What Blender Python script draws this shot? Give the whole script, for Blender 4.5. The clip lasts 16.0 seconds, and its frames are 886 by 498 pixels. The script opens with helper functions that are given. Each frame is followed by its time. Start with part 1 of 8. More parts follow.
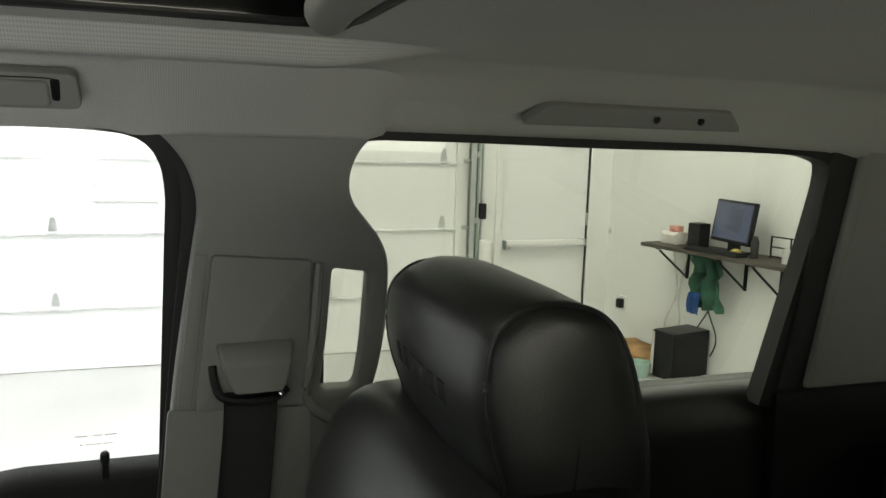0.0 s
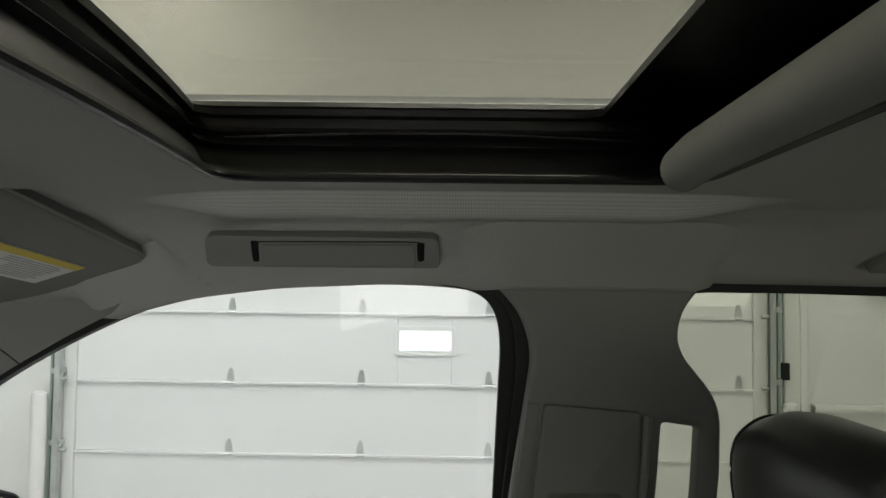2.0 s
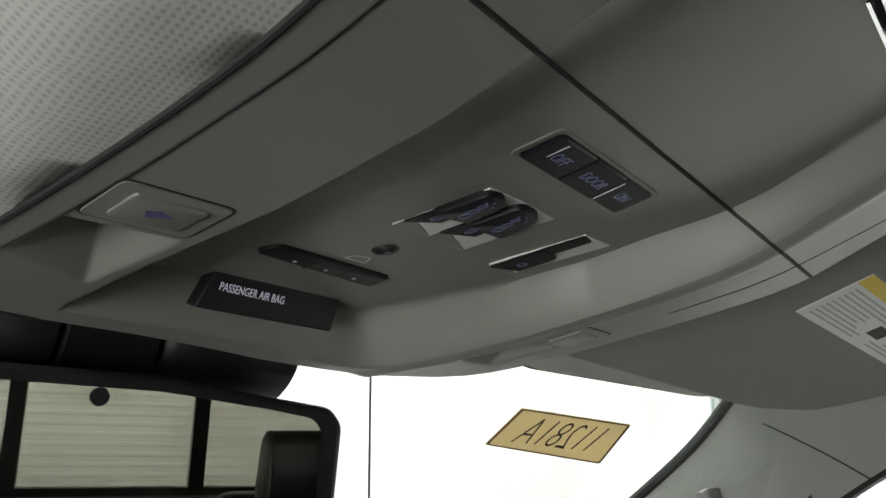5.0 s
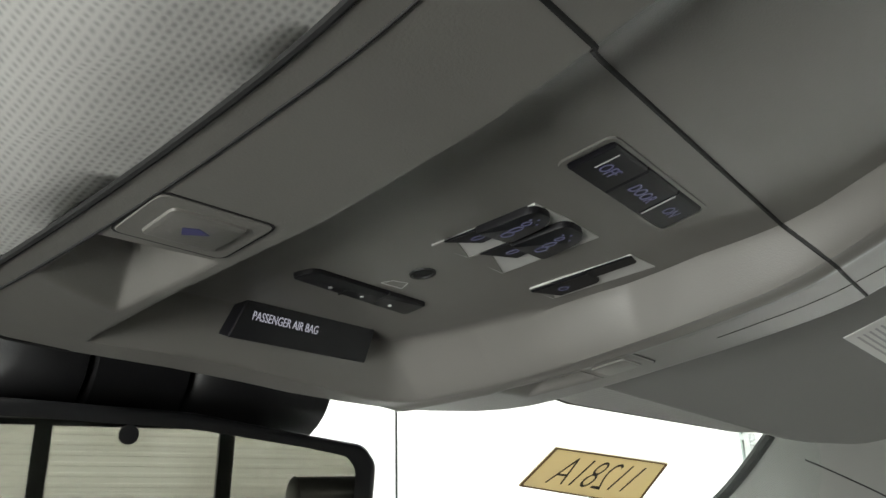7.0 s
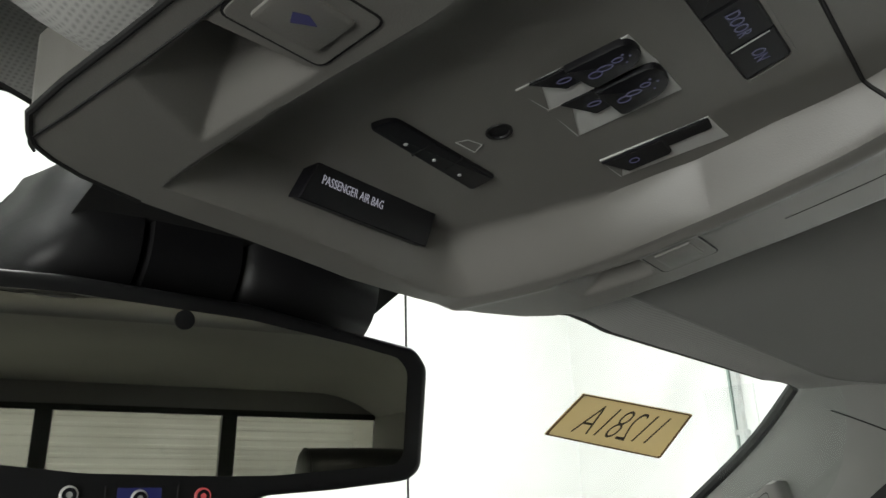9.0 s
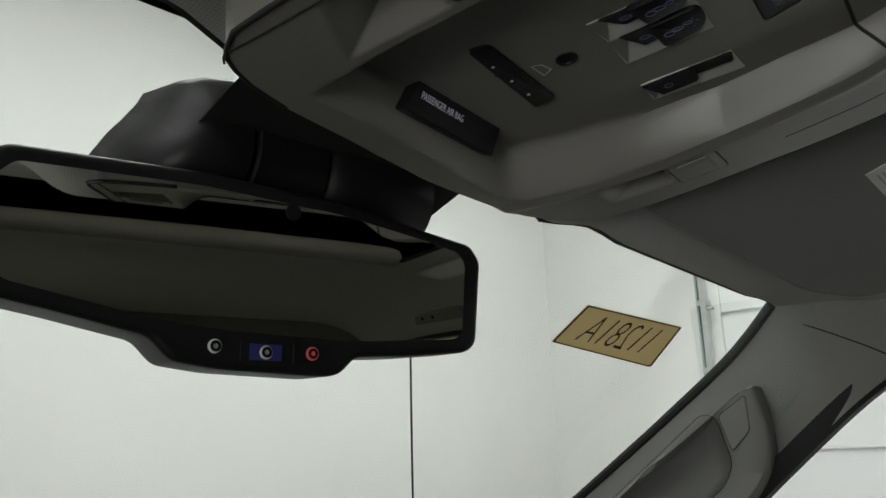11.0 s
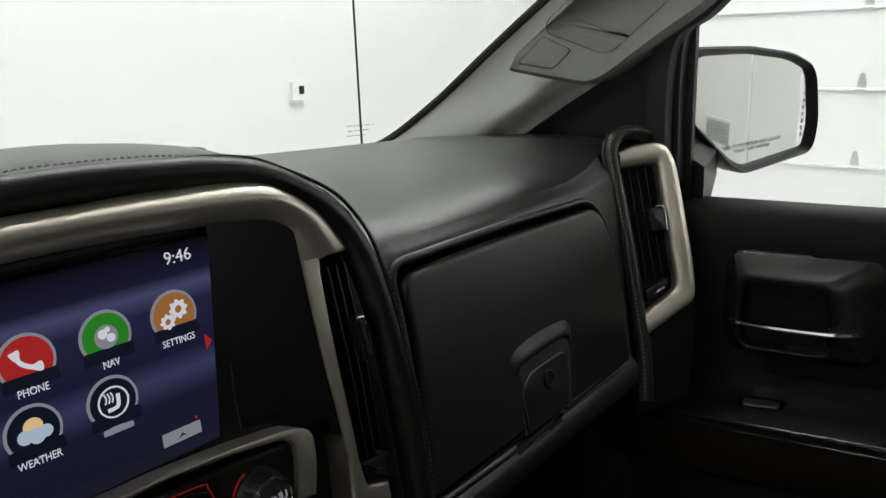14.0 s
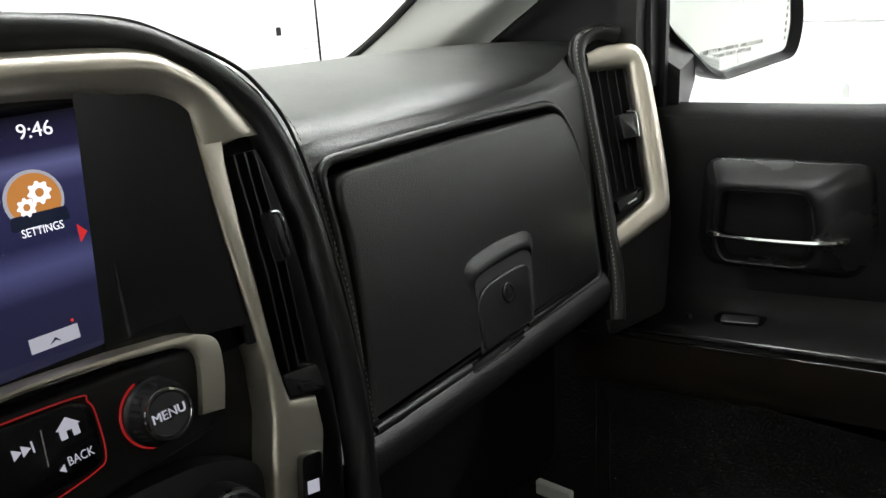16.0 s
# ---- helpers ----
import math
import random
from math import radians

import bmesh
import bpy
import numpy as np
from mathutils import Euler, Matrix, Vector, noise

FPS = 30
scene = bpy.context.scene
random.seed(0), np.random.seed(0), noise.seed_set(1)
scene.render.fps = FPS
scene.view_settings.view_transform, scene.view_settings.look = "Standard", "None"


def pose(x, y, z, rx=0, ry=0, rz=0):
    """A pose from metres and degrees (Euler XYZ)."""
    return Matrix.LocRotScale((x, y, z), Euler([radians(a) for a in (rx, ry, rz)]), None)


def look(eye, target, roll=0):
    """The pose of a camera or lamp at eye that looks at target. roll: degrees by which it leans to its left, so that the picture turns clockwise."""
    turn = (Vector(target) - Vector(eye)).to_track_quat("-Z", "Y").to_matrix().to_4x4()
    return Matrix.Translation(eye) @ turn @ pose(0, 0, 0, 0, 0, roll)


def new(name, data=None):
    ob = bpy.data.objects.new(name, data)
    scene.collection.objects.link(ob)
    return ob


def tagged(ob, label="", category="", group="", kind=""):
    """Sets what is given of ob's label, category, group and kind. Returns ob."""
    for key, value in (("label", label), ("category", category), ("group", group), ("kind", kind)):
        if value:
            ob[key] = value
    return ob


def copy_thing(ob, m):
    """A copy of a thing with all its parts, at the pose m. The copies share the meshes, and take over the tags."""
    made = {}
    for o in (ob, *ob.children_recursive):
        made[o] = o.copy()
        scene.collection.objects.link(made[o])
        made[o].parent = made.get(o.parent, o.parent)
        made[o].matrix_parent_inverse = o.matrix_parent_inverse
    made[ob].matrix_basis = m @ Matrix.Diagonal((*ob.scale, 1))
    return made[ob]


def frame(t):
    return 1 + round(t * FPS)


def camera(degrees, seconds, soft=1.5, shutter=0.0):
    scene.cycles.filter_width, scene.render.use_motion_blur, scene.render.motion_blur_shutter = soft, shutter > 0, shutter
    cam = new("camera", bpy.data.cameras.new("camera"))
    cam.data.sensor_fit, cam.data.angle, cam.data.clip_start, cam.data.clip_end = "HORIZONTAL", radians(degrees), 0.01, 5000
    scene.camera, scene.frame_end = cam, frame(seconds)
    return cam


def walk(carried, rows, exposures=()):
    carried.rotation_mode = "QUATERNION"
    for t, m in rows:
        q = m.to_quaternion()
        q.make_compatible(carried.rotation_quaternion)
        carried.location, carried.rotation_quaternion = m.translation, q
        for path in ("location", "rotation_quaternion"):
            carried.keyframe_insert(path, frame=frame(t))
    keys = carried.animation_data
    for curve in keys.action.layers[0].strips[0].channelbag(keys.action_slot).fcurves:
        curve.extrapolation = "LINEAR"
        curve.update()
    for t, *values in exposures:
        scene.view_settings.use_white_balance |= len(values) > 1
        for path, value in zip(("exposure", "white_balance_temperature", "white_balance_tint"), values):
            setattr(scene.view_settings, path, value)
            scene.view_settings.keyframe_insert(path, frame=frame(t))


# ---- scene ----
cam = camera(58.4, 16.0)
PATH = [
    (0, (-0.195, 0.257, 1.643), (1.673, -0.396, 1.356), 1.8),
    (0.5, (-0.217, 0.259, 1.655), (1.693, -0.328, 1.579), 1.7),
    (1, (-0.222, 0.263, 1.653), (1.746, -0.094, 1.695), 1.5),
    (1.5, (-0.221, 0.287, 1.646), (1.768, 0.104, 1.747), 1.1),
    (2, (-0.214, 0.318, 1.637), (1.784, 0.347, 1.729), 0.8),
    (2.5, (-0.219, 0.343, 1.629), (1.76, 0.62, 1.716), 0.6),
    (3, (-0.236, 0.366, 1.623), (1.691, 0.895, 1.709), 0.3),
    (3.5, (-0.239, 0.421, 1.591), (1.558, 1.295, 1.684), 0.2),
    (4, (-0.22, 0.494, 1.559), (1.401, 1.655, 1.726), -0.3),
    (4.5, (-0.208, 0.552, 1.559), (1.287, 1.823, 1.948), -0.7),
    (5, (-0.201, 0.578, 1.556), (1.211, 1.894, 2.081), -1.0),
    (5.2, (-0.202, 0.581, 1.555), (1.187, 1.908, 2.114), -0.9),
    (7.5, (-0.196, 0.603, 1.546), (1.161, 1.928, 2.182), -1.8),
    (8, (-0.199, 0.62, 1.535), (1.161, 1.939, 2.175), -1.9),
    (8.5, (-0.197, 0.645, 1.511), (1.169, 1.955, 2.157), -2.1),
    (10.8, (-0.293, 0.63, 1.452), (1.132, 1.918, 2.008), -1.9),
    (11, (-0.301, 0.63, 1.444), (1.142, 1.92, 1.951), -1.8),
    (11.5, (-0.307, 0.634, 1.432), (1.185, 1.941, 1.687), -2.5),
    (12, (-0.313, 0.625, 1.43), (1.207, 1.914, 1.601), -2.3),
    (12.5, (-0.285, 0.64, 1.382), (1.255, 1.915, 1.444), -2.3),
    (13, (-0.256, 0.651, 1.365), (1.276, 1.922, 1.175), -2.3),
    (13.5, (-0.216, 0.661, 1.359), (1.277, 1.915, 0.916), -2.3),
    (14, (-0.206, 0.683, 1.342), (1.274, 1.924, 0.826), -2.1),
    (14.5, (-0.209, 0.687, 1.341), (1.261, 1.915, 0.763), -2.1),
    (15, (-0.177, 0.671, 1.323), (1.292, 1.895, 0.735), -2.4),
    (15.5, (-0.185, 0.673, 1.314), (1.283, 1.897, 0.726), -2.9),
    (16, (-0.138, 0.686, 1.28), (1.322, 1.896, 0.644), -3.4),
]
EXPO = [(0.0, 0.25), (0.5, -0.4), (1.0, -0.45), (1.5, -0.6), (2.5, -0.75), (3.5, -0.6), (4.2, -0.52), (4.5, -0.27), (5.2, 0.38), (8.0, 0.58), (8.7, 0.22), (10.8, -0.85), (12.5, -1.28), (13.0, -1.15), (13.5, -0.7), (14.5, 0.05), (15.5, 0.4), (16.0, 0.8)]
walk(cam, [(t, look(eye, target, roll)) for t, eye, target, roll in PATH], EXPO)

# ---- world, lights ----
world = bpy.data.worlds.new("world")
scene.world = world
world.use_nodes = True
wn, wl = world.node_tree.nodes, world.node_tree.links
sky = wn.new("ShaderNodeTexSky")
sky.sky_type, sky.sun_disc, sky.sun_elevation, sky.sun_rotation = "NISHITA", False, radians(38), radians(70)
wn["Background"].inputs["Strength"].default_value = 0.12
wl.new(sky.outputs["Color"], wn["Background"].inputs["Color"])

sun = bpy.data.lights.new("sun", "SUN")
sun.energy, sun.angle, sun.color = 5.0, radians(0.53), (1.0, 0.96, 0.9)
new("sun", sun).matrix_world = look((10, 3.6, 8), (0, 0, 0))
LAMP = 215.0
CEIL = 4.3
for lx, ly, wx, wy, k in ((3.2, -1.7, 0.5, 5.0, 0.70), (3.2, -6.6, 0.5, 5.0, 0.55), (2.4, 2.5, 5.0, 0.5, 0.85), (-2.2, -0.4, 0.5, 5.0, 0.55), (-2.2, -5.0, 0.5, 5.0, 0.5)):
    lamp = bpy.data.lights.new("strip_light", "AREA")
    lamp.shape, lamp.size, lamp.size_y, lamp.energy, lamp.color = "RECTANGLE", wx, wy, LAMP * k, (1.0, 1.0, 0.995)
    new("strip_light", lamp).matrix_world = pose(lx, ly, CEIL - 0.14)
# added fill lamp in the unseen west opening, lights the cab from the driver's side
cab_fill = bpy.data.lights.new("cab_fill_light", "AREA")
cab_fill.shape, cab_fill.size, cab_fill.size_y, cab_fill.energy, cab_fill.color = "RECTANGLE", 3.0, 1.1, 125.0, (1.0, 0.985, 0.95)
new("cab_fill_light", cab_fill).matrix_world = look((-3.58, -0.4, 0.75), (0.0, -0.4, 0.75))


# ---- helpers of this scene ----
def part(name, bm, mat, parent=None, label="", smooth=38):
    """Links a bmesh as one mesh object."""
    bmesh.ops.recalc_face_normals(bm, faces=bm.faces)
    lim = radians(smooth)
    for f in bm.faces:
        f.smooth = True
    for e in bm.edges:
        e.smooth = len(e.link_faces) == 2 and e.calc_face_angle(9) < lim
    me = bpy.data.meshes.new(name)
    bm.to_mesh(me)
    bm.free()
    me.materials.append(mat)
    ob = new(name, me)
    if parent:
        ob.parent = parent
    if label:
        ob["label"] = label
    return ob


def thing(name, label, category, at=(0, 0, 0), group="", kind=""):
    """An Empty that carries the parts of a thing; its parts are built in world places."""
    ob = new(name)
    ob.empty_display_size = 0.05
    ob.location = at
    return tagged(ob, label, category, group, kind)


def under(ob, root):
    """Hangs an object built in world places under a thing that stands elsewhere."""
    ob.parent = root
    ob.matrix_parent_inverse = Matrix.Translation(root.location).inverted()
    return ob


def P(name, bm, mat, root, label="", smooth=38):
    return under(part(name, bm, mat, None, label, smooth), root)


def sub(name, bm, mat, holder, label="", smooth=38):
    """A piece of a part, built in world places."""
    ob = part(name, bm, mat, None, label, smooth)
    ob.parent = holder
    ob.matrix_parent_inverse = Matrix.Identity(4)
    return ob


def basis(o, u, v):
    """Frame with origin o, right u, and v made square to u; n = u x v."""
    u = Vector(u).normalized()
    v = Vector(v)
    v = (v - u * v.dot(u)).normalized()
    n = u.cross(v)
    return Matrix(((u.x, v.x, n.x, o[0]), (u.y, v.y, n.y, o[1]), (u.z, v.z, n.z, o[2]), (0, 0, 0, 1)))


def fine_edge(pts, step=0.02):
    """The same closed outline with its long sides cut into short ones."""
    out = []
    for i, p in enumerate(pts):
        q = pts[(i + 1) % len(pts)]
        n = max(1, int(math.hypot(q[0] - p[0], q[1] - p[1]) / step))
        out += [(p[0] + (q[0] - p[0]) * k / n, p[1] + (q[1] - p[1]) * k / n) for k in range(n)]
    return out


def fillet(pts, r, k=5):
    """Rounds the corners of a closed polygon; r: one radius, or one for each corner."""
    out, n = [], len(pts)
    for i in range(n):
        rr = r[i] if isinstance(r, (list, tuple)) else r
        a, b, c = Vector(pts[i - 1]).to_2d(), Vector(pts[i]).to_2d(), Vector(pts[(i + 1) % n]).to_2d()
        d1, d2 = (a - b), (c - b)
        m = min(rr, d1.length * 0.49, d2.length * 0.49)
        if m < 1e-5:
            out.append((b.x, b.y))
            continue
        p, q = b + d1.normalized() * m, b + d2.normalized() * m
        for j in range(k + 1):
            t = j / k
            w = p * (1 - t) ** 2 + b * 2 * t * (1 - t) + q * t * t
            out.append((w.x, w.y))
    return out


def resample(pts, n):
    """n points at even steps round a closed polygon."""
    pts = [Vector(p) for p in pts]
    seg = [(pts[(i + 1) % len(pts)] - pts[i]).length for i in range(len(pts))]
    total, out, i, run = sum(seg), [], 0, 0.0
    for j in range(n):
        s = total * j / n
        while run + seg[i] < s and i < len(pts) - 1:
            run += seg[i]
            i += 1
        t = (s - run) / seg[i] if seg[i] else 0
        out.append(pts[i].lerp(pts[(i + 1) % len(pts)], t))
    return out


def prism(m, poly, d0, d1, bev=0.0, seg=2, bm=None):
    """A polygon in the frame m, from depth d0 to d1, with rounded edges."""
    one = bmesh.new()
    a = [one.verts.new(m @ Vector((x, y, d0))) for x, y in poly]
    b = [one.verts.new(m @ Vector((x, y, d1))) for x, y in poly]
    one.faces.new(a)
    top = one.faces.new(b)
    n = len(poly)
    for i in range(n):
        one.faces.new((a[i], a[(i + 1) % n], b[(i + 1) % n], b[i]))
    bmesh.ops.recalc_face_normals(one, faces=one.faces)
    if bev:
        bmesh.ops.bevel(one, geom=list(top.edges), offset=bev, segments=seg, affect="EDGES", profile=0.6)
    return merge(bm, one)


def merge(bm, one):
    if bm is None:
        return one
    me = bpy.data.meshes.new("tmp")
    one.to_mesh(me)
    one.free()
    bm.from_mesh(me)
    bpy.data.meshes.remove(me)
    return bm


def ringprism(m, outer, inner, d0, d1, n=72, bev=0.0, inner_d=None, bm=None):
    """A frame between two closed outlines that start at matching corners."""
    o, q = resample([(x, y, 0) for x, y in outer], n), resample([(x, y, 0) for x, y in inner], n)
    di = d1 if inner_d is None else inner_d
    rings = [[(p.x, p.y, d0) for p in o]]
    if bev:
        rings += [[(p.x, p.y, d1 - bev * math.copysign(1, d1 - d0)) for p in o], [((p + (w - p).normalized() * bev).x, (p + (w - p).normalized() * bev).y, d1) for p, w in zip(o, q)]]
        rings += [[((w + (p - w).normalized() * bev).x, (w + (p - w).normalized() * bev).y, di) for p, w in zip(o, q)], [(w.x, w.y, di - bev * math.copysign(1, d1 - d0)) for w in q]]
    else:
        rings += [[(p.x, p.y, d1) for p in o], [(w.x, w.y, di) for w in q]]
    rings += [[(w.x, w.y, d0) for w in q]]
    return merge(bm, loft([[m @ Vector(p) for p in r] for r in rings], closed=True, caps=False))


def loft(rows, closed=False, caps=False, bm=None):
    """Quads between rows of points of equal count."""
    bm = bm or bmesh.new()
    vs = [[bm.verts.new(p) for p in r] for r in rows]
    n = len(rows[0])
    for a, b in zip(vs, vs[1:]):
        for i in range(n if closed else n - 1):
            j = (i + 1) % n
            bm.faces.new((a[i], a[j], b[j], b[i]))
    if caps:
        bm.faces.new(vs[0])
        bm.faces.new(vs[-1])
    return bm


def sweep(path, sec, up=(0, 0, 1), caps=True, closed=False, bm=None, scale=None):
    """A closed section (x sideways, y up) carried along a path."""
    path = [Vector(p) for p in path]
    rows = []
    for i, p in enumerate(path):
        a = path[i - 1] if (i or closed) else path[0]
        b = path[(i + 1) % len(path)] if (i < len(path) - 1 or closed) else path[-1]
        t = (b - a).normalized()
        s = t.cross(Vector(up))
        s = s.normalized() if s.length > 1e-6 else Vector((1, 0, 0))
        w = s.cross(t)
        k = scale[i] if scale else 1
        rows.append([p + s * x * k + w * y * k for x, y in sec])
    if closed:
        rows.append(rows[0])
    one = loft(rows, closed=True, caps=caps and not closed)
    bmesh.ops.remove_doubles(one, verts=one.verts, dist=1e-6)
    return merge(bm, one)


def disc(r, n=12, ry=None):
    return [(r * math.cos(2 * math.pi * i / n), (ry or r) * math.sin(2 * math.pi * i / n)) for i in range(n)]


def tube(path, r, n=8, up=(0, 0, 1), bm=None, closed=False):
    return sweep(path, disc(r, n), up, True, closed, bm)


def box(x0, x1, y0, y1, z0, z1, bev=0.0, seg=2, bm=None):
    one = bmesh.new()
    bmesh.ops.create_cube(one, size=1)
    for v in one.verts:
        v.co = Vector(((x0 + x1) / 2 + v.co.x * (x1 - x0), (y0 + y1) / 2 + v.co.y * (y1 - y0), (z0 + z1) / 2 + v.co.z * (z1 - z0)))
    if bev:
        bmesh.ops.bevel(one, geom=list(one.edges), offset=bev, segments=seg, affect="EDGES", profile=0.6)
    return merge(bm, one)


def spline(pts, n):
    """A smooth curve through points, n points in all."""
    pts = [Vector(p) for p in pts]
    out = []
    m = len(pts) - 1
    for i in range(n):
        s = i / (n - 1) * m
        k = min(int(s), m - 1)
        t = s - k
        p0, p1, p2, p3 = pts[max(k - 1, 0)], pts[k], pts[k + 1], pts[min(k + 2, m)]
        out.append(0.5 * (2 * p1 + (p2 - p0) * t + (2 * p0 - 5 * p1 + 4 * p2 - p3) * t * t + (3 * p1 - p0 - 3 * p2 + p3) * t ** 3))
    return out


def even(pts, n):
    """A smooth curve through points, cut into n points at even steps."""
    fine = spline([(*p, 0) if len(p) == 2 else p for p in pts], 400)
    run = [0.0]
    for a, b in zip(fine, fine[1:]):
        run.append(run[-1] + (b - a).length)
    out, k = [], 0
    for i in range(n):
        d = run[-1] * i / (n - 1)
        while k < len(run) - 2 and run[k + 1] < d:
            k += 1
        out.append(fine[k].lerp(fine[k + 1], (d - run[k]) / max(run[k + 1] - run[k], 1e-9)))
    return out


def lerp_table(tab, x):
    if x <= tab[0][0]:
        return tab[0][1]
    for (a, p), (b, q) in zip(tab, tab[1:]):
        if x <= b:
            t = (x - a) / (b - a)
            return p + (q - p) * t
    return tab[-1][1]


def lathe(m, prof, n=28, bm=None):
    """A profile (radius, height) turned round the frame's third axis."""
    rows = [[m @ Vector((r * math.cos(2 * math.pi * i / n), r * math.sin(2 * math.pi * i / n), h)) for i in range(n)] for r, h in prof]
    return merge(bm, loft(rows, closed=True, caps=True))


def words(name, text, m, size, mat, root, depth=0.0003, align="CENTER", stretch=1.0, holder=None, thin=0.0):
    """Lettering with the built-in font, in the frame m (x right, y up)."""
    cu = bpy.data.curves.new("lettering", "FONT")
    cu.body, cu.size, cu.align_x, cu.align_y, cu.extrude = text, size, align, "CENTER", depth
    cu.resolution_u, cu.offset = 3, thin
    tmp = bpy.data.objects.new("lettering", cu)
    me = bpy.data.meshes.new_from_object(tmp)
    bpy.data.objects.remove(tmp)
    me.name = name
    me.transform(m @ Matrix.Diagonal((stretch, 1, 1, 1)))
    me.materials.clear()
    me.materials.append(mat)
    ob = new(name, me)
    if holder:
        ob.parent = holder
    else:
        under(ob, root)
    return ob


# ---- materials ----
def material(name, color, rough=0.5, metal=0.0, vary=0.0, vscale=6.0, grain=0.0, gscale=400.0, gdist=0.0006, kind="noise", stretch=(1, 1, 1), spec=0.5, coat=0.0, dirt=0.0):
    """A principled surface with two scales of variation and fine relief."""
    ma = bpy.data.materials.new(name)
    ma.use_nodes = True
    n, l = ma.node_tree.nodes, ma.node_tree.links
    b = n["Principled BSDF"]
    b.inputs["Base Color"].default_value = (*color, 1)
    b.inputs["Roughness"].default_value = rough
    b.inputs["Metallic"].default_value = metal
    b.inputs["Specular IOR Level"].default_value = spec
    b.inputs["Coat Weight"].default_value = coat
    co = n.new("ShaderNodeTexCoord")
    mp = n.new("ShaderNodeMapping")
    mp.inputs["Scale"].default_value = stretch
    l.new(co.outputs["Object"], mp.inputs["Vector"])
    if vary:
        big = n.new("ShaderNodeTexNoise")
        big.inputs["Scale"].default_value, big.inputs["Detail"].default_value = vscale, 6
        l.new(mp.outputs["Vector"], big.inputs["Vector"])
        ra = n.new("ShaderNodeMapRange")
        ra.inputs["From Min"].default_value, ra.inputs["From Max"].default_value = 0.3, 0.7
        ra.inputs["To Min"].default_value, ra.inputs["To Max"].default_value = 1 - vary, 1 + vary
        l.new(big.outputs["Fac"], ra.inputs["Value"])
        mx = n.new("ShaderNodeVectorMath")
        mx.operation = "SCALE"
        mx.inputs[0].default_value = color
        l.new(ra.outputs["Result"], mx.inputs["Scale"])
        l.new(mx.outputs["Vector"], b.inputs["Base Color"])
        rr = n.new("ShaderNodeMapRange")
        rr.inputs["To Min"].default_value, rr.inputs["To Max"].default_value = max(rough - 0.08, 0.02), min(rough + 0.08, 1)
        l.new(big.outputs["Fac"], rr.inputs["Value"])
        l.new(rr.outputs["Result"], b.inputs["Roughness"])
    if grain:
        if kind == "voronoi":
            g = n.new("ShaderNodeTexVoronoi")
            g.inputs["Scale"].default_value = gscale
            out = g.outputs["Distance"]
        elif kind == "weave":
            g = n.new("ShaderNodeTexWave")
            g.inputs["Scale"].default_value, g.bands_direction = gscale, "DIAGONAL"
            out = g.outputs["Fac"]
        else:
            g = n.new("ShaderNodeTexNoise")
            g.inputs["Scale"].default_value, g.inputs["Detail"].default_value = gscale, 3
            out = g.outputs["Fac"]
        l.new(mp.outputs["Vector"], g.inputs["Vector"])
        bu = n.new("ShaderNodeBump")
        bu.inputs["Strength"].default_value, bu.inputs["Distance"].default_value = grain, gdist
        l.new(out, bu.inputs["Height"])
        l.new(bu.outputs["Normal"], b.inputs["Normal"])
    return ma


def glass(name, tint, gloss=1.0):
    """A clear pane: it lets light through, tinted, and mirrors by its angle."""
    ma = bpy.data.materials.new(name)
    ma.use_nodes = True
    n, l = ma.node_tree.nodes, ma.node_tree.links
    n.remove(n["Principled BSDF"])
    tr, gl, mx, fr = n.new("ShaderNodeBsdfTransparent"), n.new("ShaderNodeBsdfGlossy"), n.new("ShaderNodeMixShader"), n.new("ShaderNodeLayerWeight")
    tr.inputs["Color"].default_value = (*tint, 1)
    gl.inputs["Roughness"].default_value = 0.01
    gl.inputs["Color"].default_value = (gloss, gloss, gloss, 1)
    pw, ma2 = n.new("ShaderNodeMath"), n.new("ShaderNodeMath")
    pw.operation, ma2.operation = "POWER", "MULTIPLY_ADD"
    pw.inputs[1].default_value, ma2.inputs[1].default_value, ma2.inputs[2].default_value = 5.0, 0.14, 0.04
    l.new(fr.outputs["Facing"], pw.inputs[0])
    l.new(pw.outputs[0], ma2.inputs[0])
    l.new(ma2.outputs[0], mx.inputs["Fac"])
    l.new(tr.outputs["BSDF"], mx.inputs[1])
    l.new(gl.outputs["BSDF"], mx.inputs[2])
    l.new(mx.outputs["Shader"], n["Material Output"].inputs["Surface"])
    return ma


